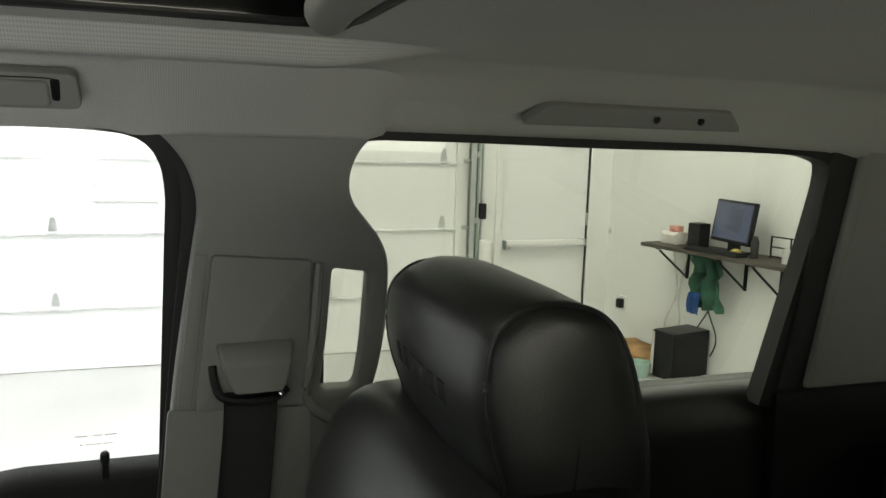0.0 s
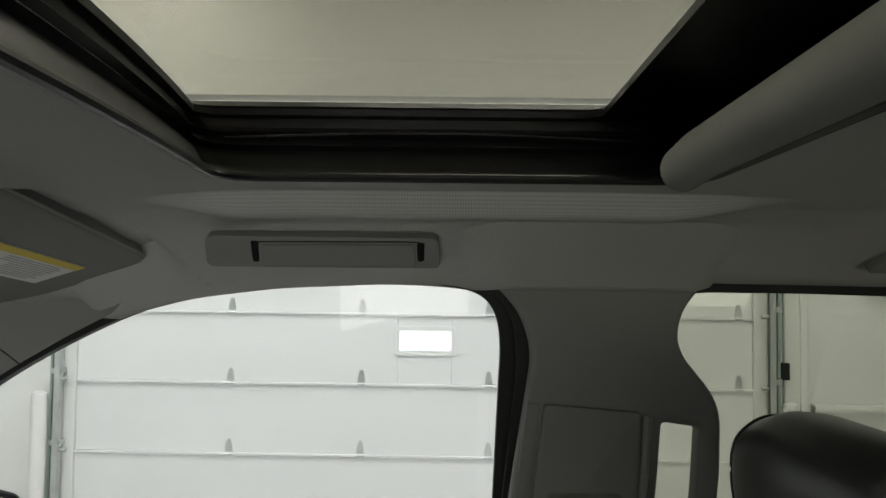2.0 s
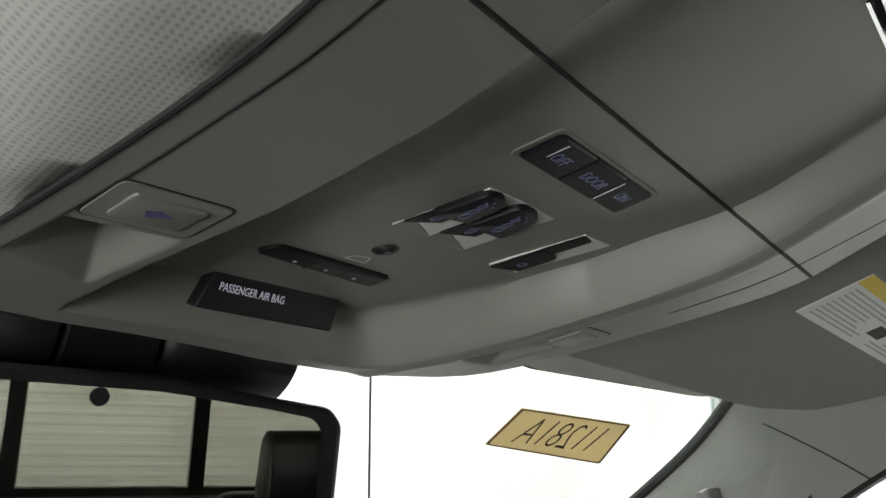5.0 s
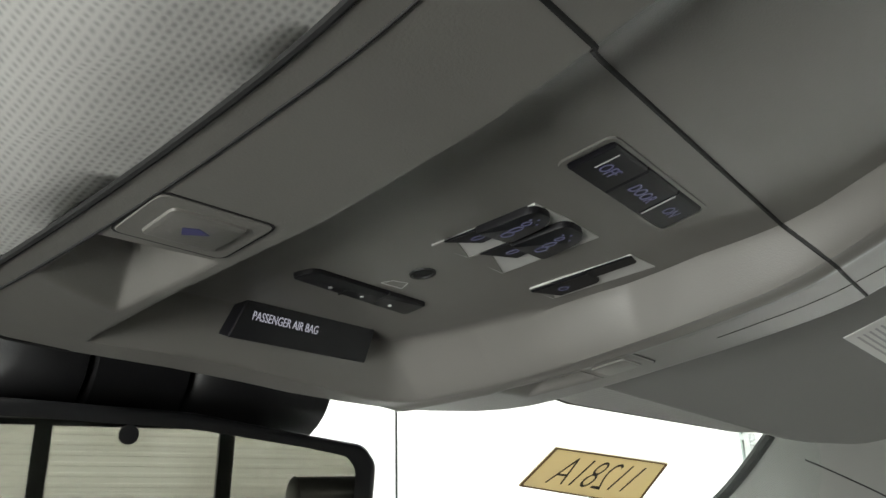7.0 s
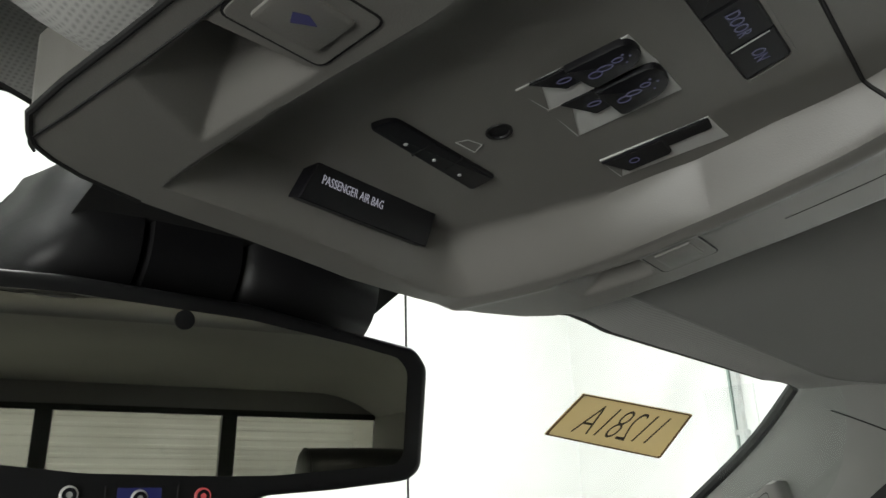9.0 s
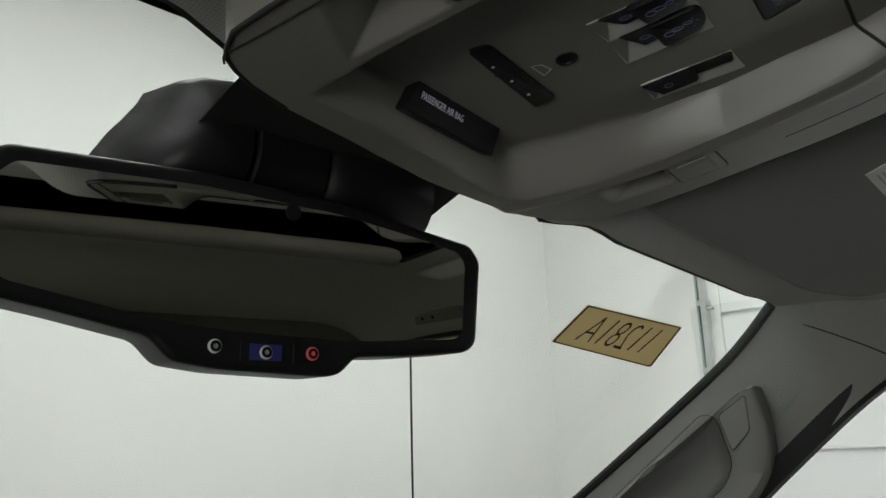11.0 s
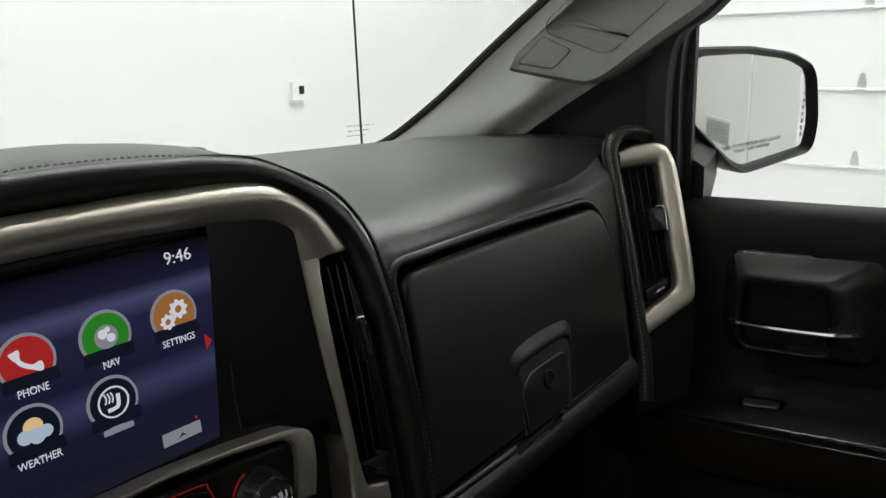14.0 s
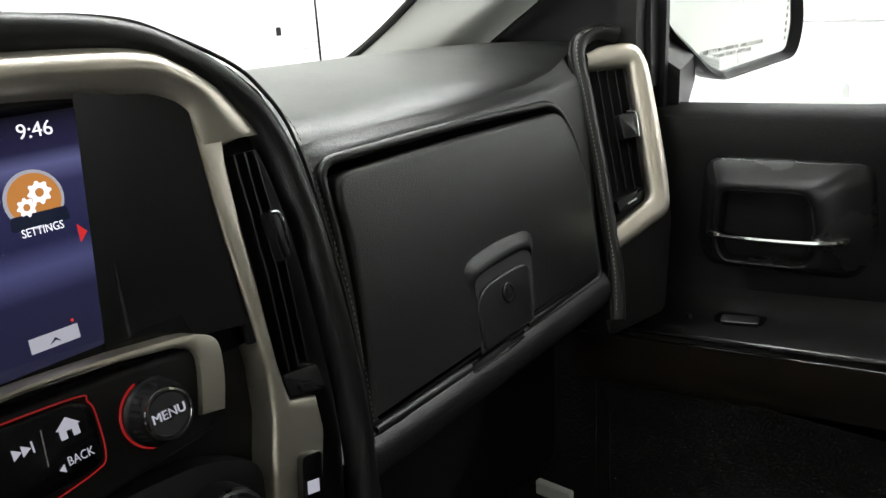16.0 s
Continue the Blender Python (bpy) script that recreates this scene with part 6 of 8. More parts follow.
icon(-0.052, 0.006, M_ICONRED, "PHONE", "phone")
icon(-0.009, 0.006, M_ICONGREEN, "NAV", "globe")
icon(0.034, 0.006, M_ICONORANGE, "SETTINGS", "gear")
icon(-0.056, 0.044, M_ICONDARK, "WEATHER", "cloud")
icon(-0.012, 0.044, M_ICONDARK, "", "seat")
icon(-0.095, 0.006, M_ICONDARK, "", "seat")
x, y = uv_on_screen(0.043, -0.028)
words("clock", "9:46", SC @ Matrix.Translation((x, y, 0.0044)), 0.0108, M_ICONWHITE, None, 0.0001, holder=scr)
x, y = uv_on_screen(0.054, 0.029)
sub("page_arrow", prism(SC @ Matrix.Translation((x, y, 0.004)), [(-0.002, -0.005), (0.0025, 0), (-0.002, 0.005)], 0.0, 0.0006), M_ICONRED, scr, "small red arrow")
x, y = uv_on_screen(0.026, 0.080)
sub("page_tab", prism(SC @ Matrix.Translation((x, y, 0.004)), [(-0.013, -0.004), (0.013, -0.004), (0.013, 0.004), (-0.013, 0.004)], 0.0, 0.0006), M_ICONGREY, scr, "grey tab")
sub("page_dot", lathe(SC @ Matrix.Translation((x + 0.011, y + 0.0065, 0.004)), [(0.0009, 0), (0.0009, 0.0005), (0, 0.0006)], 10), M_ICONRED, scr, "small red dot")
sub("page_tab_mark", prism(SC @ Matrix.Translation((x, y, 0.0047)), [(-0.003, -0.002), (0, 0.001), (0.003, -0.002), (0, -0.0005)], 0.0, 0.0004), M_ICONDARK, scr)

# control panel under the screen
P("control_panel", prism(S, fillet([(-0.21, 0.098), (-0.05, 0.102), (0.05, 0.106), (0.100, 0.111), (0.106, 0.135), (0.094, 0.162), (-0.21, 0.185)], [0, 0, 0, .008, .01, .01, 0]), 0.02, -0.004, 0.004, 3), M_BLACK, stack, "black control panel")
strip = [(-0.21, 0.0905), (-0.05, 0.0922), (0.0, 0.0930), (0.048, 0.0962), (0.085, 0.1004)] + [tuple(p[:2]) for p in spline([(0.0955, 0.1026, 0), (0.1045, 0.1072, 0), (0.1082, 0.1135, 0), (0.1075, 0.125, 0), (0.1050, 0.137, 0), (0.1000, 0.152, 0)], 14)] + [tuple(p[:2]) for p in spline([(0.0845, 0.149, 0), (0.0885, 0.136, 0), (0.0918, 0.122, 0), (0.0920, 0.114, 0), (0.0885, 0.1088, 0), (0.080, 0.1055, 0)], 14)] + [(0.047, 0.1004), (0.0, 0.0968), (-0.05, 0.0966), (-0.21, 0.0945)]
P("pewter_strip", prism(S, strip, 0.01, -0.009, 0.002, 2), M_METAL, stack, "pewter trim strip")
KF = S @ Matrix.Translation((0.0597, 0.1350, -0.004)) @ pose(0, 0, 0, 180)
kn = P("menu_knob", lathe(KF, [(0.0195, 0.0), (0.0195, 0.004), (0.0175, 0.006), (0.0160, 0.014), (0.0148, 0.0165), (0.0122, 0.0172), (0.0115, 0.0165), (0.0, 0.0168)], 40), M_BLACK, stack, "black menu knob")
sub("chrome_ring", lathe(KF, [(0.0148, 0.0163), (0.0143, 0.0178), (0.0130, 0.0180), (0.0126, 0.0167)], 40), M_CHROME, kn, "chrome ring")
sub("light_ring", tube([KF @ Vector((0.0200 * math.cos(a), 0.0200 * math.sin(a), 0.0012)) for a in np.linspace(1.9, 4.4, 24)], 0.0007, 6), M_RED, kn, "dim red lit arc")
for i in range(28):
    a = i * 2 * math.pi / 28
    sub("grip_rib", tube([KF @ Vector((0.0173 * math.cos(a), 0.0173 * math.sin(a), 0.0065)), KF @ Vector((0.0160 * math.cos(a), 0.0160 * math.sin(a), 0.0138))], 0.0007, 4), M_BLACK, kn)
words("lettering", "MENU", S @ Matrix.Translation((0.0597, 0.1350, -0.0212)) @ pose(0, 0, 0, 180), 0.0075, M_ICONGREY, None, 0.0001, holder=kn)
P("button_plate", prism(S, fillet([(-0.06, 0.106), (0.018, 0.110), (0.0255, 0.114), (0.0275, 0.122), (0.026, 0.144), (0.020, 0.149), (-0.06, 0.160)], [0, .003, .004, .006, .006, .004, 0]), 0.0, -0.008, 0.003), M_GLOSSBLACK, stack, "gloss black button plate")
P("red_edge", tube(spline([S @ Vector((*p, -0.006)) for p in ((-0.06, 0.105), (0.018, 0.109), (0.0265, 0.114), (0.0285, 0.123), (0.027, 0.145), (0.0195, 0.1505), (-0.008, 0.155), (-0.06, 0.162))], 40), 0.00045, 6), M_RED, stack, "red lit edge")
words("lettering", "BACK", S @ Matrix.Translation((0.0140, 0.1385, -0.0085)) @ pose(0, 0, 0, 180), 0.0068, M_ICONGREY, stack, 0.0001, stretch=0.8)
BP = S @ Matrix.Translation((0.0124, 0.1218, -0.0085)) @ pose(0, 0, 0, 180)
P("home_mark", prism(BP, [(-0.005, -0.005), (-0.0015, -0.005), (-0.0015, -0.001), (0.0015, -0.001), (0.0015, -0.005), (0.005, -0.005), (0.005, 0.0005), (0.0065, 0.0005), (0, 0.006), (-0.0065, 0.0005), (-0.005, 0.0005)], 0, 0.0004), M_ICONGREY, stack, "white home mark")
for dx in (0.0, 0.0045):
    P("skip_mark", prism(S @ Matrix.Translation((-0.0140 + dx, 0.1231, -0.0085)) @ pose(0, 0, 0, 180), [(-0.002, -0.003), (0.0025, 0), (-0.002, 0.003)], 0, 0.0004), M_ICONGREY, stack, "white skip mark")
P("back_mark", prism(S @ Matrix.Translation((0.0035, 0.1405, -0.0085)) @ pose(0, 0, 0, 180), [(0.0015, -0.0022), (-0.0015, 0), (0.0015, 0.0022)], 0, 0.0004), M_ICONGREY, stack, "white arrow mark")
P("skip_bar", prism(S @ Matrix.Translation((-0.0062, 0.1231, -0.0085)) @ pose(0, 0, 0, 180), [(-0.0004, -0.003), (0.0004, -0.003), (0.0004, 0.003), (-0.0004, 0.003)], 0, 0.0004), M_ICONGREY, stack)
P("button_gap", prism(S, [(-0.0005, 0.117), (0.0001, 0.117), (-0.0018, 0.136), (-0.0024, 0.136)], -0.006, -0.0084), M_SWITCHGREY, stack)
KL = S @ Matrix.Translation((0.077, 0.215, -0.004)) @ pose(0, 0, 0, 180)
kl = P("climate_knob", lathe(KL, [(0.024, 0.0), (0.0235, 0.012), (0.0225, 0.018), (0.020, 0.019), (0.019, 0.017), (0.0, 0.017)], 36), M_BLACK, stack, "black climate knob")
sub("chrome_ring", lathe(KL, [(0.0228, 0.017), (0.022, 0.0195), (0.0202, 0.0195), (0.0198, 0.017)], 36), M_CHROME, kl)
P("climate_panel", prism(S, fillet([(-0.21, 0.19), (0.03, 0.172), (0.085, 0.178), (0.118, 0.196), (0.10, 0.30), (-0.21, 0.33)], [0, .02, .02, .012, 0, 0]), 0.02, -0.003, 0.004), M_BLACK, stack)
P("seat_heat_button", prism(S, fillet([(0.142, 0.205), (0.158, 0.208), (0.148, 0.245), (0.131, 0.242)], .004), -0.004, -0.0105, 0.002), M_GLOSSBLACK, stack, "black seat heat button")
P("seat_heat_mark", prism(S, [(0.140, 0.222), (0.149, 0.224), (0.147, 0.232), (0.138, 0.230)], -0.0105, -0.0112), M_ICONGREY, stack)
# the upright air vent beside the screen
vt = P("vent_well", prism(S, [(0.148, 0.0), (0.186, -0.002), (0.192, 0.06), (0.191, 0.14), (0.182, 0.172), (0.147, 0.160)], 0.020, 0.016), M_RUBBER, stack, "dark air vent")
for k in range(3):
    u0 = 0.159 + 0.0082 * k
    sub("slat", loft([[S @ Vector((u0, 0.008, -0.001)), S @ Vector((u0 + 0.0008, 0.008, 0.014))], [S @ Vector((u0 + 0.001, 0.08, -0.001)), S @ Vector((u0 + 0.002, 0.08, 0.014))], [S @ Vector((u0 - 0.003, 0.152, -0.001)), S @ Vector((u0 - 0.002, 0.152, 0.014))]]), M_BLACK, vt)
    sub("slat_edge", tube([S @ Vector((u0, 0.008, -0.001)), S @ Vector((u0 + 0.001, 0.08, -0.001)), S @ Vector((u0 - 0.003, 0.152, -0.001))], 0.0008, 6), M_BLACK, vt)
sub("vent_tab", prism(S, fillet([(0.166, 0.048), (0.1745, 0.047), (0.176, 0.078), (0.168, 0.082)], .003), 0.0, -0.010, 0.003), M_BLACK, vt)
sub("tab_edge", sweep(spline([S @ Vector(p) for p in ((0.168, 0.048, -0.010), (0.1745, 0.050, -0.0095), (0.1765, 0.062, -0.009), (0.176, 0.078, -0.008))], 16), disc(0.0013, 8)), M_CHROME, vt, "chrome tab edge")
P("vent_wheel", prism(S, fillet([(0.1495, 0.152), (0.180, 0.156), (0.182, 0.176), (0.152, 0.1695)], .004), 0.012, -0.001, 0.003), M_BLACK, stack)
P("wheel_rib", prism(S, fillet([(0.158, 0.163), (0.172, 0.165), (0.172, 0.172), (0.160, 0.169)], .002), -0.001, -0.004, 0.001), M_SWITCH, stack)

# outer air vent on the passenger side
V = basis((0.724, 1.155, 1.174), (0.814, -0.581, 0), (0, -0.5, -1))
ov = thing("outer_vent", "upright outer air vent with pewter frame and stitched leather rim", "air vent", (0.74, 1.12, 1.0))
frame_out = even([(-0.006, -0.0165), (0.004, -0.0195), (0.018, -0.0242), (0.050, -0.0262), (0.0635, -0.0205), (0.0710, -0.0070), (0.0745, 0.010), (0.0755, 0.060), (0.0758, 0.118), (0.0740, 0.152), (0.0705, 0.176), (0.063, 0.1870), (0.045, 0.1955), (0.020, 0.2080), (-0.006, 0.2200)], 90)
frame_in = even([(-0.006, 0.0032), (0.010, 0.0027), (0.030, 0.0020), (0.0450, 0.0018), (0.0485, 0.0040), (0.0492, 0.010), (0.0488, 0.020), (0.0484, 0.060), (0.0482, 0.122), (0.0480, 0.150), (0.0472, 0.1590), (0.0440, 0.1655), (0.036, 0.1705), (0.018, 0.1805), (-0.006, 0.1935)], 90)
rows = []
for a, b in zip(frame_out, frame_in):
    rows.append([V @ Vector((*a.lerp(b, t)[:2], d)) for t, d in ((0, 0.03), (0, -0.001), (0.06, -0.0055), (0.16, -0.0080), (0.40, -0.0085), (0.72, -0.0070), (0.90, -0.0045), (0.98, -0.001), (1.0, 0.004), (1.0, 0.02))])
P("frame", loft(rows), M_METAL, ov, "pewter frame", smooth=60)
well = P("well", prism(V, [(-0.01, -0.01), (0.06, -0.01), (0.06, 0.17), (0.04, 0.19), (-0.01, 0.19)], 0.022, 0.014), M_RUBBER, ov, "dark vent well")
for k in range(4):
    u0 = 0.008 + 0.0115 * k
    sub("slat", loft([[V @ Vector((u0, 0.004, 0.0)), V @ Vector((u0 + 0.006, 0.004, 0.012))], [V @ Vector((u0, 0.15, 0.0)), V @ Vector((u0 + 0.006, 0.15, 0.012))]]), M_BLACK, well)
    sub("slat_edge", tube([V @ Vector((u0, 0.004, 0.0)), V @ Vector((u0, 0.15, 0.0))], 0.0008, 6), M_BLACK, well)
sub("vent_tab", prism(V, fillet([(0.020, 0.062), (0.042, 0.060), (0.042, 0.090), (0.022, 0.092)], .003), 0.002, -0.010, 0.003), M_BLACK, well)
sub("tab_edge", sweep(spline([V @ Vector(p) for p in ((0.030, 0.0595, -0.010), (0.041, 0.060, -0.0095), (0.0435, 0.065, -0.009), (0.043, 0.090, -0.008))], 16), disc(0.0013, 8)), M_CHROME, well, "chrome tab edge")
sub("wheel", prism(V, fillet([(0.002, 0.163), (0.038, 0.150), (0.034, 0.166), (0.004, 0.179)], .003), 0.01, -0.004, 0.003), M_BLACK, well)
sub("wheel_mark", tube([V @ Vector((0.016, 0.168, -0.005)), V @ Vector((0.028, 0.163, -0.005))], 0.0012, 6), M_SWITCHGREY, well)
rp = [(-0.020, 0.30), (-0.0125, 0.245), (-0.0115, 0.19), (-0.0108, 0.12), (-0.0130, 0.045), (-0.0145, -0.012), (-0.0085, -0.032), (0.006, -0.0415), (0.024, -0.0430), (0.042, -0.0375)]
r2 = P("leather_rim", sweep(spline([V @ Vector((*p, 0.002)) for p in rp], 60), disc(0.0095, 12, 0.011), (0, -1, 0.2)), M_LEATHER, ov, "black stitched leather rim")
sp = even([V @ Vector((p[0] - 0.0045, p[1] - 0.001, -0.0086)) for p in rp], 150)
P("rim_gap", tube(spline([V @ Vector((p[0] - 0.0092, p[1] - (0.0 if k < 6 else 0.006), -0.002)) for k, p in enumerate(rp)], 60), 0.0012, 6), M_RUBBER, ov, "black gap beside the rim")
for i in range(4, 146, 2):
    sub("stitch", tube([sp[i], sp[i + 1]], 0.0005, 4, (0, 1, 0)), M_THREAD, r2)
P("dash_end", prism(V, fillet([(-0.02, -0.03), (0.05, -0.04), (0.082, -0.01), (0.080, 0.19), (0.05, 0.30), (-0.03, 0.32)], .01), 0.07, 0.010, 0.006), M_DOORTRIM, ov, "black dash end cap")

# ---- overhead console ----
oc2 = thing("overhead_console", "grey plastic overhead console with switches and map lamps", "overhead console", (0.045, 0.78, 1.66))
DEEP = [(0.585, 0.0), (0.61, 0.006), (0.65, 0.014), (0.70, 0.014), (0.76, 0.019), (0.82, 0.0205), (0.95, 0.0205)]
RE = [(0.553, 0.03), (0.564, 0.096), (0.585, 0.172), (0.598, 0.208), (0.612, 0.221), (0.64, 0.226), (0.72, 0.2285), (0.80, 0.2225), (0.855, 0.2195), (0.885, 0.216), (0.905, 0.210), (0.918, 0.201), (0.930, 0.183), (0.942, 0.148), (0.954, 0.05)]
PANL = [(0.55, -0.02), (0.63, -0.036), (0.666, -0.040), (0.74, -0.049), (0.79, -0.054), (0.83, -0.061), (0.86, -0.0655), (0.92, -0.0715)]
PANR = [(0.55, 0.145), (0.62, 0.156), (0.66, 0.159), (0.70, 0.158), (0.76, 0.1560), (0.80, 0.1545), (0.85, 0.1515), (0.886, 0.1465), (0.905, 0.139), (0.95, 0.12)]
WALLR = [(0.58, 0.02), (0.66, 0.016), (0.72, 0.010), (0.80, 0.009), (0.84, 0.016), (0.87, 0.026), (0.95, 0.030)]
FRONT_WALL = [(-0.14, 0.920), (-0.063, 0.924), (0.006, 0.930), (0.09, 0.942), (0.15, 0.947), (0.25, 0.95)]


def in_quad(x, y, q):
    """Distances inside the four edges of a quad (negative outside)."""
    out = []
    for i in range(4):
        (x0, y0), (x1, y1) = q[i], q[(i + 1) % 4]
        ln = math.hypot(x1 - x0, y1 - y0)
        out.append(((x1 - x0) * (y - y0) - (y1 - y0) * (x - x0)) / ln)
    return out


# hollows of the two map lamps: edges run behind, beside and before the lens
HOLLOWS = [[(-0.1085, 0.8290), (-0.0665, 0.8305), (-0.0760, 0.8860), (-0.1125, 0.8640)], [(0.1635, 0.8503), (0.1975, 0.8559), (0.1885, 0.9030), (0.1500, 0.8986)]]


def rim_z(x, y):
    return smooth_table(ZR, y, 0.015) - 0.0075 * ease((x + 0.03) / 0.16) * ease((y - 0.60) / 0.15)


def pan_z(y):
    return smooth_table(ZR, y, 0.015) + lerp_table(DEEP, y) + 0.002 * ease((y - 0.85) / 0.07)


def console_z(x, y):
    zr = rim_z(x, y)
    rl = (x - lerp_table(PANL, y)) / 0.030
    rl = 1 - (1 - min(max(rl, 0.0), 1.0)) ** 2.2
    rr = (lerp_table(PANR, y) - x) / lerp_table(WALLR, y)
    rf = (lerp_table(FRONT_WALL, x) - y) / 0.014
    # round the corner between the right wall and the front wall
    a, b = 1 - min(max(rr, 0), 1), 1 - min(max(rf, 0), 1)
    s = min(rl, 1 - min(1.0, math.hypot(a, b)))
    s = min(max(s, 0.0), 1.0)
    s = 0.6 * s + 0.4 * ease(s)
    z = zr * (1 - s) + max(pan_z(y), zr) * s
    for k, q in enumerate(HOLLOWS):
        if s > 0:
            break
        d = in_quad(x, y, q)
        if min(d) > 0:
            rear, side, fore, out = d
            z += min(0.020, 0.75 * side, 0.50 * fore, 1.6 * out, 4.0 * rear) if k == 0 else min(0.012, 0.9 * side, 0.42 * fore, 0.40 * out, 4.0 * rear)
    # slim raised bead along the right rim
    if y > 0.6:
        z -= 0.0022 * math.exp(-((x - lerp_table(PANR, y) - 0.010) / 0.0055) ** 2) * ease((x - 0.10) / 0.03)
    return z


rows = []
NY, NX = 168, 160
for i in range(NY + 1):
    yb = 0.553 + (0.954 - 0.553) * (1 - (1 - i / NY) ** 1.12)
    le, re_ = lerp_table(LE, yb), lerp_table(RE, yb)
    row = []
    xs_ = [le]
    for stop, n in ((lerp_table(PANL, yb), 46), (lerp_table(PANL, yb) + 0.03, 18), (lerp_table(PANR, yb) - lerp_table(WALLR, yb), 42), (lerp_table(PANR, yb), 16), (re_, 38)):
        stop = min(max(stop, xs_[-1] + 0.0004 * n), re_ - 0.0001 if stop != re_ else re_)
        xs_ += [xs_[-1] + (stop - xs_[-1]) * (k + 1) / n for k in range(n)] if stop > xs_[-1] else [xs_[-1]] * n
    for x in xs_:
        y = yb + 0.10 * (x - 0.03) * ease((yb - 0.80) / 0.15)
        row.append(Vector((x, y, console_z(x, y))))
    up = [Vector((row[0].x - dx, row[0].y, row[0].z + dz)) for dx, dz in ((0.0012, 0.03), (0.0008, 0.010), (0.0004, 0.0030))]
    dn = [Vector((row[-1].x + dx, row[-1].y, row[-1].z + dz)) for dx, dz in ((0.0045, 0.0025), (0.0075, 0.010), (0.009, 0.03))]
    rows.append(up + row + dn)
for dy, dz in ((0.004, 0.0025), (0.007, 0.010), (0.008, 0.022)):
    rows.append([p + Vector((0, dy, dz)) for p in rows[NY]])
for dy, dz in ((0.003, 0.003), (0.004, 0.02)):
    rows.insert(0, [p + Vector((0, -dy, dz)) for p in rows[0]])
P("shell", loft(rows), M_CONSOLE, oc2, "grey console shell", smooth=38)


def on_shell(pts, lift, n=60):
    return [Vector((p.x, p.y, console_z(p.x, p.y) + lift)) for p in spline([(x, y, 0) for x, y in pts], n)]


cut = []
for x in np.linspace(-0.098, 0.226, 110):
    y = 0.70
    for k in range(12):
        y = 0.6995 + 0.1355 * (x + 0.026) + 0.84 * (console_z(x, y) - 1.672)
    cut.append(Vector((x, y, console_z(x, y) - 0.0002)))
P("parting_line", tube(cut, 0.0010, 6), M_RUBBER, oc2, "dark parting line")
P("rim_line", tube(on_shell([(-0.005, 0.583), (-0.04, 0.590), (-0.07, 0.610), (-0.086, 0.655), (-0.095, 0.717), (-0.102, 0.774), (-0.1075, 0.8176), (-0.1115, 0.844), (-0.1195, 0.892), (-0.1235, 0.912), (-0.1235, 0.918), (-0.120, 0.923)], 0.0001, 90), 0.0006, 6), M_RUBBER, oc2, "thin dark rim line")
P("rim_line", tube(on_shell([(-0.005, 0.583), (0.04, 0.585), (0.09, 0.591), (0.17, 0.607), (0.205, 0.618), (0.213, 0.630), (0.210, 0.66), (0.200, 0.72), (0.196, 0.78)], 0.0002, 70), 0.0005, 6), M_RUBBER, oc2, "thin dark rim line")
gap_l, gap_r = [r[3] for r in rows[2:NY + 2:3]], [r[-2] for r in rows[2:NY + 2:3]]
P("edge_gap", tube([p + Vector((-0.0008, 0, 0.0006)) for p in gap_l], 0.0014, 8), M_RUBBER, oc2, "dark gap to the headliner")
P("edge_gap", tube([p + Vector((0.001, 0, 0.001)) for p in gap_r], 0.0022, 6), M_RUBBER, oc2, "dark gap to the headliner")

CP = basis((0, 0.80, pan_z(0.80)), (1, 0, 0), (0, 1, pan_z(0.85) * 10 - pan_z(0.75) * 10))


def cxy(pts, dy=0.80):
    return [(x, (y - dy) * 1.008) for x, y in pts]


# airbag indicator on the front wall of the pan
AB = basis((0.0322, 0.9142, 1.6386), (0.0835, 0.0095, -0.0018), (0.0, -0.007, 0.0195))
ab = P("airbag_indicator", prism(AB, fillet([(-0.0465, -0.0107), (0.0425, -0.0097), (0.0435, 0.0097), (-0.0403, 0.0110)], .001), -0.006, 0.0018, 0.0006, 1), M_SWITCH, oc2, "black indicator panel with white lettering")
words("lettering", "PASSENGER AIR BAG", AB @ Matrix.Translation((-0.0160, 0.0012, 0.0020)), 0.0060, M_ICONGREY, None, 0.0001, stretch=0.74, holder=ab)
# three call buttons
ts = P("button_strip", prism(CP, fillet(cxy([(-0.0115, 0.868), (-0.0065, 0.857), (0.0675, 0.8665), (0.067, 0.881)]), [.004, .005, .001, .003]), 0.004, -0.0022, 0.0012), M_SWITCH, oc2, "black strip of three buttons")
for x, y in ((0.010, 0.868), (0.030, 0.8705), (0.050, 0.8735)):
    sub("button_dot", lathe(CP @ Matrix.Translation((x, (y - 0.8) * 1.008, -0.0022)) @ pose(0, 0, 0, 180), [(0.0010, 0), (0.0010, 0.0004), (0.0, 0.0005)], 10), M_WHITEINK, ts, "white dot")
for x in (0.0195, 0.0405):
    sub("button_gap", prism(CP, cxy([(x, 0.8625), (x + 0.0006, 0.8625), (x - 0.0002, 0.8735), (x - 0.0008, 0.8735)]), -0.001, -0.0024), M_RUBBER, ts)
P("microphone", lathe(CP @ Matrix.Translation((0.040, 0.040, -0.0002)) @ pose(0, 0, 0, 180), [(0.0062, 0), (0.0060, 0.0006), (0.0046, 0.0007), (0.004, -0.001), (0, -0.001)], 24), M_BLACK, oc2, "black microphone grille")
